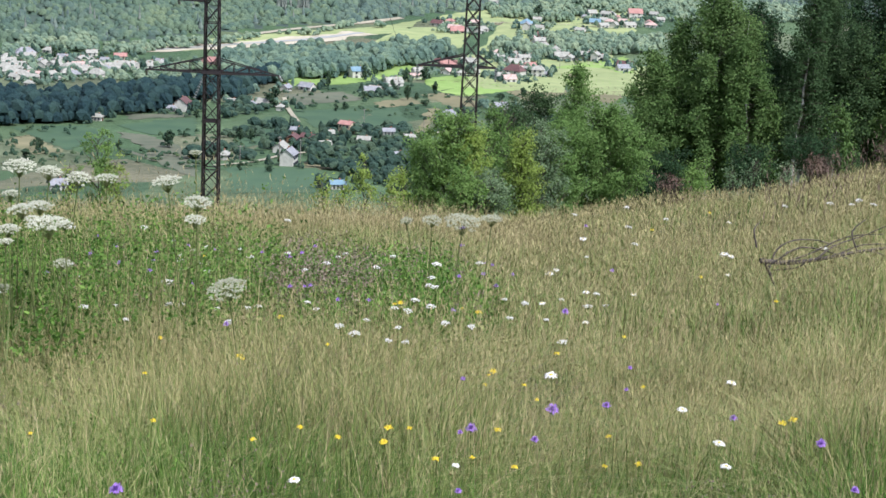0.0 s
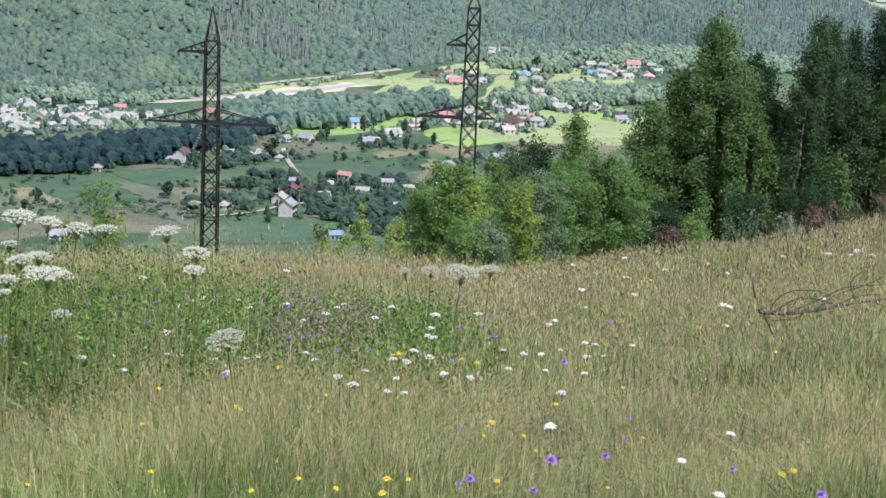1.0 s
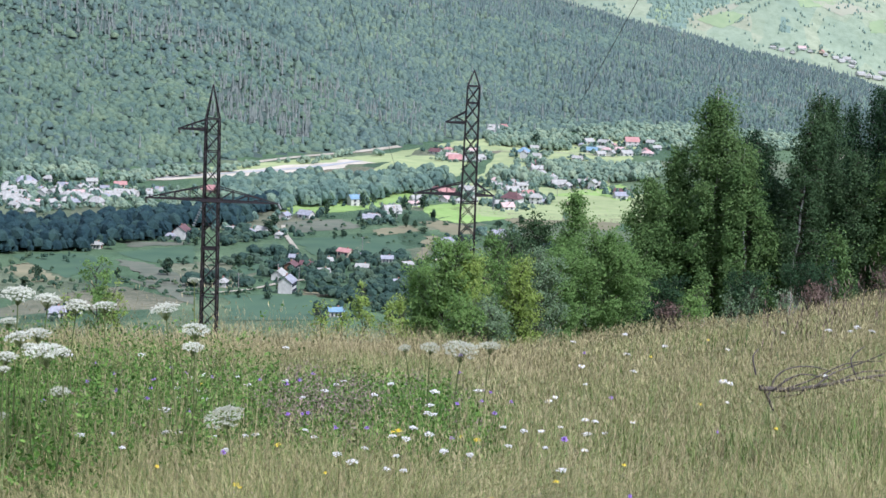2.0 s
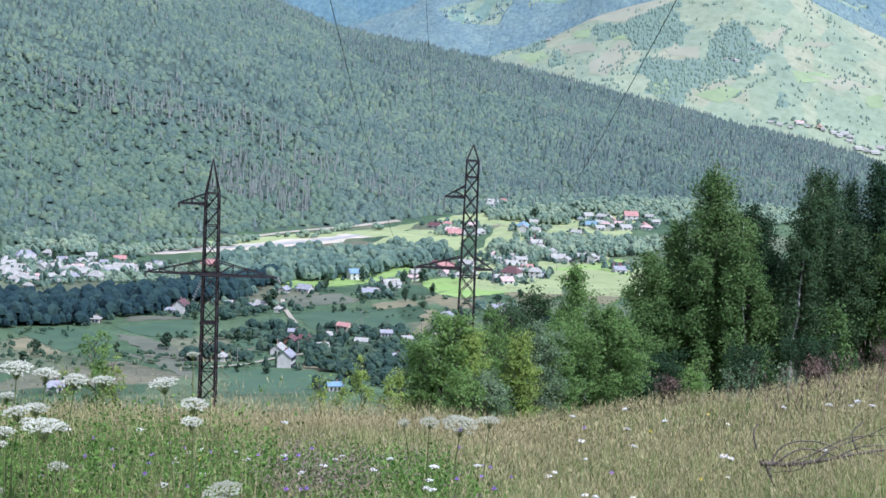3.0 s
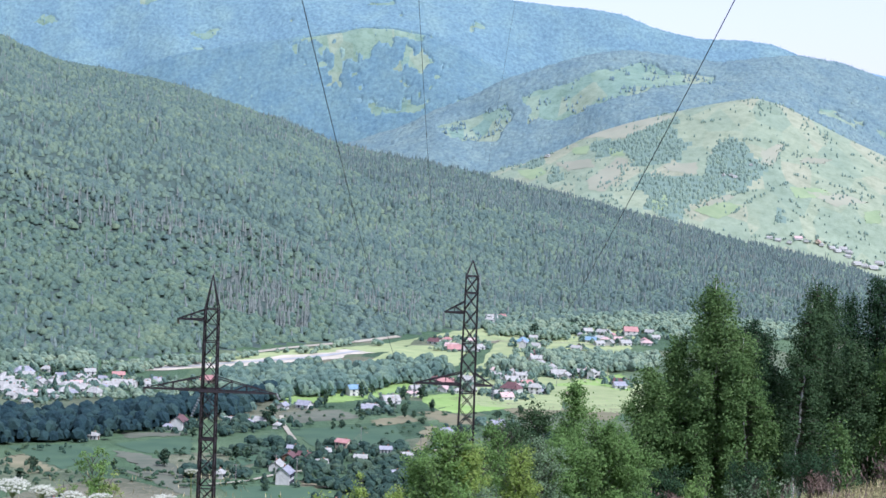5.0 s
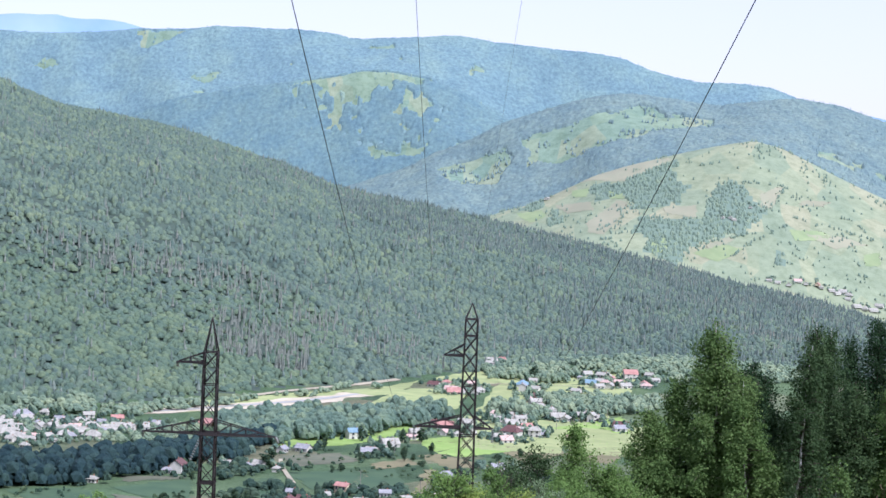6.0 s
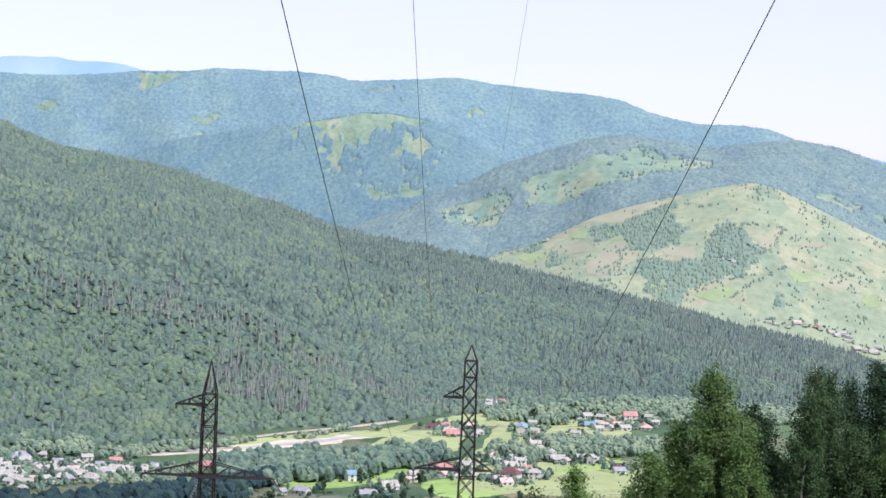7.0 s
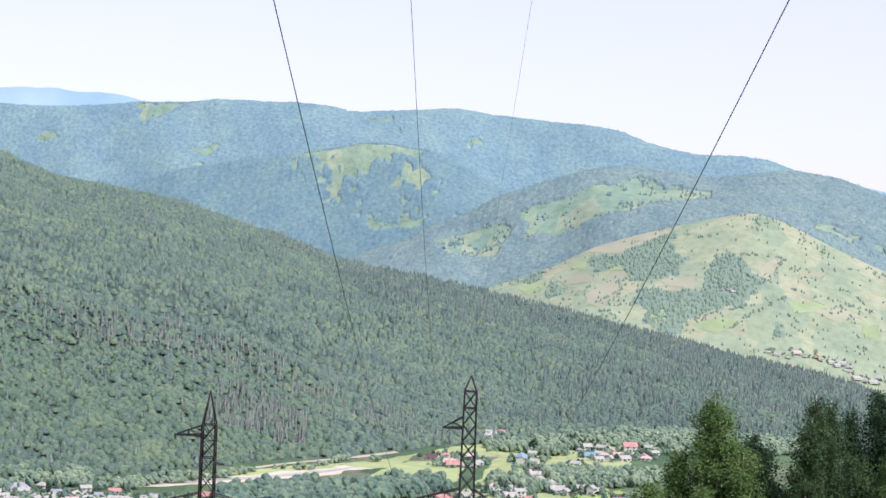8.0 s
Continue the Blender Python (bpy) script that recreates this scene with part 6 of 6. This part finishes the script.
    return a * (0.55 + 0.7 * value_noise(x + 30, y, 1.3, 88) + 0.5 * value_noise(x + 3, y, 0.45, 87))


def herbs(place, h0, h1, leaf, per):
    x, y, r = place
    n = len(x)
    h = r.uniform(h0, h1, n)
    base = np.stack([x, y, height(x, y)], -1)
    t = r.random((n, per)) ** 0.7
    lean = r.normal(0, 0.2, (n, 1, 2))
    c = base[:, None, :] + np.concatenate([lean * (t * h[:, None])[..., None] + r.normal(0, 0.035, (n, per, 2)), (t * h[:, None])[..., None]], -1)
    return quads(c.reshape(-1, 3), np.full(n * per, leaf), r, 0.3)


def meadow():
    dry = lambda x, y, r: (r.random(len(x)) < 0.18 + 0.95 * value_noise(x + 20, y + 9, 1.9, 91) * np.clip((y - 1) / 5, 0.5, 1)) & (herb_patch(x, y) < r.uniform(0.35, 1.2, len(x)))
    lush = lambda x, y, r: herb_patch(x, y) > r.uniform(0.15, 0.7, len(x))
    thin = lambda x, y, r: r.random(len(x)) > 0.85 * herb_patch(x, y)
    g = join(blades(fan(62000, 2.8, 7.5, 301), 0.26, 0.54, 0.0023, 1.1), blades(fan(50000, 7.5, 16, 302, thin), 0.24, 0.48, 0.0044, 0.75), blades(fan(17000, 15, 34, 303), 0.2, 0.36, 0.011, 0.5),
             blades(around(30000, 0.4, 24, 304), 0.2, 0.42, 0.013, 0.6))
    tagged(part("grass", g, M_GRASS), "tall yellowish green meadow grass, bending in tufts", "grass", kind="stuff")
    g = join(panicles(fan(7500, 2.8, 7.5, 311, dry), 0.36, 0.58, 0.0022), panicles(fan(17000, 7.5, 17, 312, dry), 0.36, 0.58, 0.0034), panicles(fan(7000, 15, 34, 313), 0.3, 0.44, 0.006),
             blades(fan(19000, 2.8, 8, 314, dry), 0.28, 0.55, 0.0026, 1.0), blades(fan(16000, 8, 18, 315, dry), 0.25, 0.5, 0.005, 0.4), blades(fan(6000, 15, 34, 316), 0.22, 0.4, 0.009, 0.35))
    tagged(part("dry_grass", g, M_DRYGRASS), "dry straw-coloured grass with seed heads", "grass", kind="stuff")
    straw = lambda x, y, r: (herb_patch(x, y) < r.uniform(0.2, 0.7, len(x))) & (r.random(len(x)) < 0.25 + 0.9 * value_noise(x + 5, y * 0.5, 2.2, 17))
    band = lambda x, y, r: (r.random(len(x)) < 0.35 + 0.8 * value_noise(x + 15, y, 0.9, 27)) & (herb_patch(x, y) < 0.3)
    g = join(panicles(fan(7000, 9, 18, 317, straw), 0.4, 0.62, 0.0042), panicles(fan(6000, 16, 32, 318, straw), 0.34, 0.5, 0.007), panicles(fan(4200, 5.6, 7.8, 319, straw), 0.38, 0.56, 0.0022), blades(fan(22000, 5.6, 7.7, 320, band), 0.3, 0.52, 0.0027, 0.8))
    tagged(part("seed_grass", g, M_SEEDGRASS), "pinkish brown seeding grass tops over the meadow", "grass", kind="stuff")
    lushg = join(blades(fan(36000, 7.0, 14.5, 323, lush), 0.28, 0.52, 0.0045, 0.7), blades(fan(16000, 8, 20, 324, lambda x, y, r: value_noise(x + 70, y, 1.6, 55) > 0.62), 0.25, 0.45, 0.005, 0.6))
    tuft = blades(fan(34000, 2.8, 6.0, 325, lambda x, y, r: value_noise(x + 11, y + 3, 0.8, 99) * 0.8 + 0.3 * (y < 5.2) > r.uniform(0.45, 0.72, len(x))), 0.25, 0.48, 0.0030, 0.85)
    tagged(part("green_tufts", tuft, M_HERB), "fresh green tufts in the front of the meadow", "grass", kind="stuff")
    tagged(part("lush_grass", lushg, M_HERB), "fresh green long-bladed grass in the lush patch", "grass", kind="stuff")
    g = join(herbs(fan(17000, 7.0, 14.5, 321, lush), 0.14, 0.44, 0.017, 22), herbs(fan(1500, 3, 6.0, 322, lambda x, y, r: value_noise(x + 11, y + 3, 0.8, 99) > 0.55), 0.12, 0.34, 0.009, 20))
    tagged(part("meadow_herbs", g, M_HERB), "lush broad-leaved green herbs among the grass", "herbs", kind="stuff")
    brown = lambda x, y, r: ((x + 0.62) ** 2 / 0.12 + (y - 9.9) ** 2 / 0.9 < 1) | (r.random(len(x)) < 0.06 * (herb_patch(x, y) > 0.3))
    g = join(herbs(fan(14000, 8, 13, 331, brown), 0.3, 0.56, 0.009, 24), herbs(fan(2600, 4.4, 7.6, 332, lambda x, y, r: value_noise(x + 8, y, 0.5, 61) > 0.74), 0.2, 0.42, 0.006, 18))
    tagged(part("seeding_herbs", g, M_BROWNHERB), "brownish pink herbs gone to seed", "herbs", kind="stuff")
    tall = lambda x, y, r: (np.abs(x / y + 0.262) < 0.022) | ((np.abs(x / y + 0.137) < 0.012) & (r.random(len(x)) < 0.5)) | ((x / y < -0.095) & (r.random(len(x)) < 0.2 * np.clip((-0.08 - x / y) / 0.06, 0, 1)))
    g = herbs(fan(1300, 7.4, 9.6, 341, tall), 0.6, 1.05, 0.011, 64)
    tagged(part("tall_herbs", g, M_HERB), "tall leafy green stems beside the white umbels", "herbs", kind="stuff")
    left = lambda x, y, r: (x / y < -0.1)
    g = panicles(fan(1300, 6.8, 9.8, 361, left), 0.65, 1.08, 0.003)
    tagged(part("tall_grass", g, M_DRYGRASS), "tall straw-coloured grass stalks among the umbels", "grass", kind="stuff")
    rank = lambda x, y, r: (x / y < -0.1) & (r.random(len(x)) < np.clip((-0.08 - x / y) / 0.06, 0, 1) * (0.3 + value_noise(x, y, 0.9, 63)))
    tagged(part("rank_herbs", herbs(fan(900, 8.5, 13.5, 363, rank), 0.4, 0.75, 0.012, 30), M_HERB), "leafy green stems behind the white umbels", "herbs", kind="stuff")
    tagged(part("rank_grass", blades(fan(16000, 8.5, 14.5, 362, rank), 0.45, 0.75, 0.0048, 0.5), M_GRASS), "tall green grass behind the white umbels", "grass", kind="stuff")
    ridge = lambda x, y, r: (x / y > 0.2) & (y > 18)
    g = panicles(fan(800, 18, 27, 351, ridge), 0.4, 0.9, 0.011)
    tagged(part("dry_stalks", g, M_DRYSTEM), "dark dry stalks standing on the grassy bank", "herbs", kind="stuff")


meadow()

# Places of flowers: x, distance, width of the head.
DAISIES = ((1.03, 5.51, 0.055), (1.0, 5.19, 0.045), (0.97, 5.98, 0.048), (1.22, 6.38, 0.051), (0.51, 6.45, 0.065), (-0.34, 4.32, 0.04), (2.43, 13.54, 0.117), (2.43, 13.22, 0.079), (0.95, 9.77, 0.059), (0.81, 8.25, 0.044), (0.63, 8.91, 0.048), (0.89, 11.98, 0.072), (1.45, 15.55, 0.093), (3.42, 18.92, 0.076), (1.23, 9.74, 0.045), (0.11, 4.79, 0.029), (0.97, 12.41, 0.058), (2.05, 11.21, 0.045))
YARROW_WEST = ((0.02, 8.11, 0.054), (-0.06, 8.41, 0.056), (-0.12, 7.08, 0.038), (-0.38, 7.12, 0.052), (-0.3, 6.86, 0.059), (-1.44, 9.07, 0.073), (-1.28, 9.47, 0.057), (-1.67, 7.93, 0.058), (-2.24, 10.13, 0.095), (-2.22, 8.57, 0.063), (-2.0, 7.74, 0.036), (-1.53, 7.98, 0.037), (-1.34, 7.26, 0.034), (-0.15, 6.67, 0.027), (-0.27, 7.42, 0.035), (0.05, 9.95, 0.073), (0.34, 10.84, 0.065), (-2.13, 12.27, 0.065), (-1.18, 13.69, 0.064), (-2.64, 12.15, 0.065), (-1.99, 9.33, 0.037), (-0.9, 8.19, 0.044), (-0.08, 6.64, 0.022), (-0.62, 8.49, 0.04))
YARROW_EAST = ((2.25, 18.76, 0.113), (2.79, 19.57, 0.078), (1.88, 15.06, 0.08), (1.91, 21.9, 0.088), (2.73, 23.08, 0.092), (0.41, 7.97, 0.043), (0.61, 8.22, 0.038), (0.42, 8.77, 0.041), (0.04, 8.97, 0.054), (2.91, 12.1, 0.065), (4.51, 21.1, 0.084), (4.5, 18.68, 0.087), (4.31, 16.72, 0.089), (4.11, 15.38, 0.072), (4.1, 16.12, 0.064), (1.32, 13.7, 0.046), (0.77, 9.32, 0.037))
KNAPWEEDS = ((-0.78, 4.09, 0.049), (0.17, 5.4, 0.05), (0.48, 5.92, 0.063), (0.69, 6.02, 0.044), (1.13, 5.81, 0.039), (0.39, 5.47, 0.036), (1.29, 5.14, 0.045), (1.2, 4.36, 0.032), (0.15, 6.08, 0.026), (0.11, 4.39, 0.02), (0.13, 5.31, 0.021), (0.74, 8.68, 0.052), (1.76, 18.68, 0.062), (-0.87, 7.08, 0.035), (-1.31, 9.05, 0.048), (-0.86, 10.06, 0.047), (-2.09, 10.95, 0.044), (-1.87, 9.89, 0.043))
KNAPWEEDS_FAR = ((-1.67, 9.95, 0.036), (-1.39, 10.68, 0.043), (0.13, 7.99, 0.035), (0.39, 9.32, 0.037), (-2.22, 9.52, 0.044), (-0.76, 9.03, 0.036), (-0.68, 9.03, 0.03), (0.79, 6.26, 0.021), (0.25, 12.72, 0.051), (0.28, 14.29, 0.057), (0.85, 6.66, 0.022), (1.39, 12.38, 0.045), (0.18, 9.52, 0.035), (-2.19, 10.61, 0.042), (-1.23, 10.82, 0.032), (0.52, 10.06, 0.034), (1.65, 9.25, 0.025))
HAWKBITS = ((-0.88, 5.25, 0.025), (-1.05, 6.07, 0.024), (-0.74, 6.47, 0.035), (-0.73, 8.17, 0.044), (0.28, 6.48, 0.039), (-0.4, 5.29, 0.028), (-0.53, 5.05, 0.025), (-0.27, 5.19, 0.026), (-0.11, 5.39, 0.04), (-0.12, 5.18, 0.035), (-0.04, 5.42, 0.025), (0.05, 5.04, 0.03), (0.17, 5.19, 0.024), (0.31, 5.19, 0.028), (0.27, 5.64, 0.03), (1.3, 5.77, 0.038), (1.34, 5.78, 0.039), (0.68, 5.78, 0.027), (0.75, 5.45, 0.033), (0.89, 6.51, 0.026))
HAWKBITS_FAR = ((0.6, 7.34, 0.034), (0.4, 6.35, 0.025), (0.27, 8.43, 0.045), (0.19, 8.54, 0.028), (-0.14, 8.66, 0.046), (0.44, 6.18, 0.025), (-1.25, 5.11, 0.02), (-1.13, 6.92, 0.028), (2.03, 9.48, 0.032), (3.78, 22.41, 0.09), (1.98, 11.89, 0.04), (-1.46, 10.64, 0.043), (2.55, 18.94, 0.063), (0.99, 8.08, 0.027), (0.63, 5.41, 0.022), (-0.41, 6.83, 0.023), (-0.72, 6.42, 0.021), (0.26, 6.41, 0.021), (-0.17, 8.63, 0.029), (0.24, 6.24, 0.021))
HOGWEEDS = ((-1.84, 7.4, 1.2, 0.133), (-1.73, 7.5, 1.14, 0.11), (-1.54, 7.2, 1.15, 0.101), (-1.53, 7.8, 1.09, 0.099), (-1.18, 7.4, 1.09, 0.118), (-1.03, 7.3, 1.01, 0.112), (-1.03, 7.2, 0.93, 0.086), (-1.71, 6.9, 1.0, 0.106), (-1.68, 7.1, 1.0, 0.095), (-1.53, 6.6, 0.95, 0.145), (-1.53, 6.9, 0.92, 0.069), (-1.74, 6.8, 0.92, 0.091), (-1.7, 6.6, 0.88, 0.053), (-1.93, 7.6, 1.03, 0.076), (-1.81, 7.5, 0.91, 0.075), (-0.83, 6.8, 0.68, 0.15), (-1.14, 8.0, 1.23, 0.059), (-1.61, 7.2, 0.73, 0.082), (-1.92, 7.4, 0.6, 0.064), (0.2, 10.0, 0.76, 0.2), (0.01, 10.0, 0.73, 0.113), (0.38, 10.2, 0.77, 0.122), (-0.14, 10.0, 0.72, 0.073))
BRANCHES = (((2.3, 11.4, -1.39), (2.52, 11.45, -1.39), (2.77, 11.5, -1.34), (2.97, 11.55, -1.29), (3.21, 11.6, -1.24), (3.5, 11.65, -1.17)), ((2.37, 11.4, -1.43), (2.42, 11.45, -1.31), (2.54, 11.5, -1.24), (2.73, 11.55, -1.23), (2.9, 11.6, -1.28)), ((2.41, 11.4, -1.38), (2.59, 11.45, -1.27), (2.84, 11.5, -1.3), (3.06, 11.55, -1.37)), ((2.47, 11.4, -1.38), (2.67, 11.45, -1.3), (2.91, 11.5, -1.17), (3.18, 11.55, -1.13)), ((2.7, 11.4, -1.32), (2.82, 11.45, -1.23), (3.02, 11.5, -1.15), (3.19, 11.55, -1.07)), ((2.89, 11.4, -1.27), (3.06, 11.45, -1.24), (3.24, 11.5, -1.28)), ((2.51, 11.4, -1.41), (2.46, 11.45, -1.37), (2.51, 11.5, -1.32)), ((2.97, 11.4, -1.24), (2.93, 11.45, -1.12), (3.03, 11.5, -1.03)), ((2.82, 11.4, -1.29), (3.02, 11.45, -1.2), (3.3, 11.5, -1.18)), ((2.63, 11.4, -1.35), (2.57, 11.45, -1.42), (2.42, 11.5, -1.47)), ((2.27, 11.4, -1.3), (2.25, 11.45, -1.19), (2.29, 11.5, -1.14)))


def ring(n, r0, r1, width, z0, z1, seed=0, pointed=0.5):
    """Petals round a centre."""
    rnd = random.Random(seed)
    v, f = [], []
    for k in range(n):
        a = 6.2832 * k / n + rnd.uniform(-0.08, 0.08)
        q = r1 * rnd.uniform(0.85, 1.08)
        c, s = math.cos(a), math.sin(a)
        for rr, ww, z in ((r0, width * 0.5, z0), ((r0 + q) / 2, width, (z0 + z1) / 2 + 0.004), (q, width * pointed, z1 + rnd.uniform(-0.004, 0.004))):
            for e in (-1, 1):
                v.append((c * rr - s * e * ww / 2, s * rr + c * e * ww / 2, z))
        o = 6 * k
        f += [(o, o + 1, o + 3, o + 2), (o + 2, o + 3, o + 5, o + 4)]
    return np.array(v), np.array(f)


def cap(r, h, z, n=8):
    """A low closed dome as triangles."""
    v = [(r * math.cos(6.2832 * k / n), r * math.sin(6.2832 * k / n), z) for k in range(n)] + [(0, 0, z + h), (0, 0, z - h * 0.7)]
    return np.array(v), np.array([(k, (k + 1) % n, n) for k in range(n)] + [((k + 1) % n, k, n + 1) for k in range(n)])


def stem(h, r=0.0016, bow=0.03):
    return tube([(bow, 0, 0), (bow * 0.3, 0.01, h * 0.5), (0, 0, h)], [r * 1.3, r, r * 0.8], 4)


def daisy():
    ob = tagged(new("daisy"), "white daisy with a yellow centre on a thin stem", "flower", "daisies in the meadow")
    part("stem", stem(0.45), M_STEM, ob)
    head = part("petals", ring(17, 0.006, 0.025, 0.0085, 0.452, 0.449, 1), M_WHITE, ob)
    part("disc", cap(0.0075, 0.004, 0.453), M_YELLOW, head, "yellow disc")
    return ob


def knapweed():
    ob = tagged(new("knapweed"), "violet knapweed flower on a wiry stem", "flower", "violet flowers in the meadow")
    part("stem", stem(0.43), M_STEM, ob)
    part("petals", join(ring(16, 0.004, 0.022, 0.006, 0.447, 0.452, 2), ring(12, 0.003, 0.015, 0.005, 0.452, 0.464, 3), ring(8, 0.001, 0.008, 0.004, 0.455, 0.468, 4)), M_VIOLET, ob)
    part("calyx", cap(0.009, 0.010, 0.441), M_STEM, ob, "green scaly calyx")
    return ob


def hawkbit():
    ob = tagged(new("hawkbit"), "small yellow hawkbit flower on a thin stem", "flower", "yellow flowers in the meadow")
    part("stem", stem(0.4, 0.0012), M_STEM, ob)
    part("petals", join(ring(15, 0.002, 0.015, 0.0055, 0.402, 0.405, 5, 0.8), ring(9, 0.001, 0.009, 0.005, 0.404, 0.409, 6, 0.8)), M_YELLOW, ob)
    return ob


def umbel_geo(width, rays, grains, grain, seed, z, bow):
    """A compound umbel: rays that each carry a small cluster of florets."""
    r = np.random.default_rng(seed)
    stalks, pts = [], []
    for k in range(rays):
        q = math.sqrt((k + 0.5) / rays) * width / 2
        a = k * 2.39996
        top = np.array([q * math.cos(a), q * math.sin(a), z - bow * (q / (width / 2)) ** 2 + r.normal(0, width * 0.02)])
        stalks.append(tube([(0, 0, z - width * 0.55), top * np.array([0.6, 0.6, 1]) - np.array([0, 0, width * 0.12]), top], [0.0012, 0.0009, 0.0007], 3))
        pts.append(top + r.normal(0, width * 0.042, (grains, 3)) * np.array([1, 1, 0.5]))
    pts = np.concatenate(pts)
    tv = np.array([(1, 0, 0), (0, 1, 0), (-1, 0, 0), (0, -1, 0), (0, 0, 0.7), (0, 0, -0.7)])
    tf = np.array([(0, 1, 4), (1, 2, 4), (2, 3, 4), (3, 0, 4), (1, 0, 5), (2, 1, 5), (3, 2, 5), (0, 3, 5)])
    n = len(pts)
    return join(*stalks), scatter(tv, tf, pts, grain * r.uniform(0.7, 1.3, (n, 1)), r.uniform(0, 6.28, n))


def yarrow():
    ob = tagged(new("yarrow"), "flat white yarrow head on a grey-green stem", "flower", "yarrow in the meadow")
    part("stem", stem(0.42), M_STEM, ob)
    s, u = umbel_geo(0.06, 14, 7, 0.0042, 7, 0.455, 0.008)
    head = part("umbel", u, M_WHITE, ob)
    tagged(part("ray", s, M_STEM, head), kind="stuff")
    return ob


def sow(make, rows, seed):
    r = random.Random(seed)
    first = make()
    tall = 0.4 if first.name.startswith("hawk") else 0.45
    size = {"daisy": 0.05, "knapweed": 0.044, "hawkbit": 0.03, "yarrow": 0.06}[first.name.split(".")[0]]
    for i, (x, y, w) in enumerate(rows):
        k = max(0.5, min(1.45, 0.86 * w / size))
        turn = pose(0, 0, 0, r.uniform(0, 11), r.uniform(-9, 9), 0)
        head = turn @ Vector((0, 0, tall * k))
        m = Matrix.Translation(Vector((x, y, hz(x, y) + tall)) - head) @ turn @ pose(0, 0, 0, 0, 0, r.uniform(0, 360))
        ob = first if i == 0 else copy_thing(first, Matrix())
        ob.matrix_basis = m @ Matrix.Diagonal((k, k, k, 1))


sow(daisy, DAISIES, 1)
sow(yarrow, YARROW_WEST, 2)
sow(yarrow, YARROW_EAST, 3)
_r = random.Random(12)
sow(yarrow, [(u * d, d, _r.uniform(0.04, 0.06)) for u, d in ((_r.uniform(-0.16, 0.11), _r.uniform(7.2, 11)) for _ in range(34))], 8)
sow(knapweed, [(u * d, d, _r.uniform(0.03, 0.04)) for u, d in ((_r.uniform(-0.24, 0.05), _r.uniform(7.5, 12)) for _ in range(14))], 9)
sow(knapweed, KNAPWEEDS, 4)
sow(knapweed, KNAPWEEDS_FAR, 5)
sow(hawkbit, HAWKBITS, 6)
sow(hawkbit, HAWKBITS_FAR, 7)


def hogweed(x, y, h, w, seed):
    r = random.Random(seed)
    faded = seed > 14
    ob = tagged(new("hogweed"), "greenish white hogweed umbel, nearly faded" if faded else "creamy white hogweed umbel on a tall ribbed stem", "flower", "white umbels in the meadow")
    lean = Euler((radians(r.uniform(2, 14)), radians(r.uniform(-9, 9)), 0))
    foot = Vector((x, y, 0)) - lean.to_matrix() @ Vector((0, 0, h))
    h += hz(x, y) - hz(foot.x, foot.y) + 0.02
    ob.location, ob.rotation_euler = (foot.x, foot.y, hz(foot.x, foot.y)), lean
    part("stem", tube([(r.uniform(-0.04, 0.04), 0, 0), (r.uniform(-0.02, 0.02), 0.01, h * 0.5), (0, 0, h - w * 0.5)], [0.0055, 0.004, 0.0028], 6), M_STEM, ob)
    s, u = umbel_geo(w * 1.1, 34, 16, w * 0.025, seed + 50, h, w * r.uniform(0.10, 0.24))
    head = part("umbel", u, M_FADED if faded else M_CREAM, ob)
    tagged(part("ray", s, M_STEM, head), kind="stuff")
    rr = np.random.default_rng(seed)
    if h > 0.8:
        z, a, q = h * r.uniform(0.5, 0.62), r.uniform(0, 6.28), r.uniform(0.1, 0.16)
        part("side_stem", tube([(0, 0, z - 0.12), (q * 0.6 * math.cos(a), q * 0.6 * math.sin(a), z), (q * math.cos(a), q * math.sin(a), z + 0.16)], [0.004, 0.003, 0.0025], 5), M_STEM, ob)
        lf = np.stack([rr.normal(0, 0.08, 70) + 0.06, rr.normal(0, 0.08, 70), h * 0.45 + rr.normal(0, 0.1, 70)], -1)
        tagged(part("foliage", quads(lf, np.full(70, 0.015), rr), M_HERB, ob, "lobed green leaves"), kind="stuff")
    return ob


for i, (x, y, h, w) in enumerate(HOGWEEDS):
    hogweed(x, y, h, w, i)


def fallen_branch():
    ob = tagged(new("fallen_branch"), "bare dark grey fallen branch lying in the grass", "dead branch")
    for i, pts in enumerate(BRANCHES):
        c = [Vector((p[0], p[1], p[2] - 0.09 * (p[0] - 2.3) / 1.2)) for p in pts]
        fine = []
        for a in range(len(c) - 1):
            p0, p1, p2, p3 = c[max(a - 1, 0)], c[a], c[a + 1], c[min(a + 2, len(c) - 1)]
            for t in (0, 0.33, 0.67):
                fine.append(0.5 * ((2 * p1) + (p2 - p0) * t + (2 * p0 - 5 * p1 + 4 * p2 - p3) * t * t + (3 * p1 - p0 - 3 * p2 + p3) * t ** 3))
        fine.append(c[-1])
        n = len(fine)
        r0 = 0.019 if i == 0 else 0.007
        part("bough" if i == 0 else "twig", tube(fine, [r0 * (1 - 0.6 * k / n) for k in range(n)], 6), M_DEADWOOD, ob, smooth=True)
    part("butt", tube([tuple(Vector(BRANCHES[0][0]) + Vector((0.02, 0, 0.02))), tuple(Vector(BRANCHES[0][0]) + Vector((0.3, 0.1, -0.5)))], [0.012, 0.006], 6), M_DEADWOOD, ob)


fallen_branch()
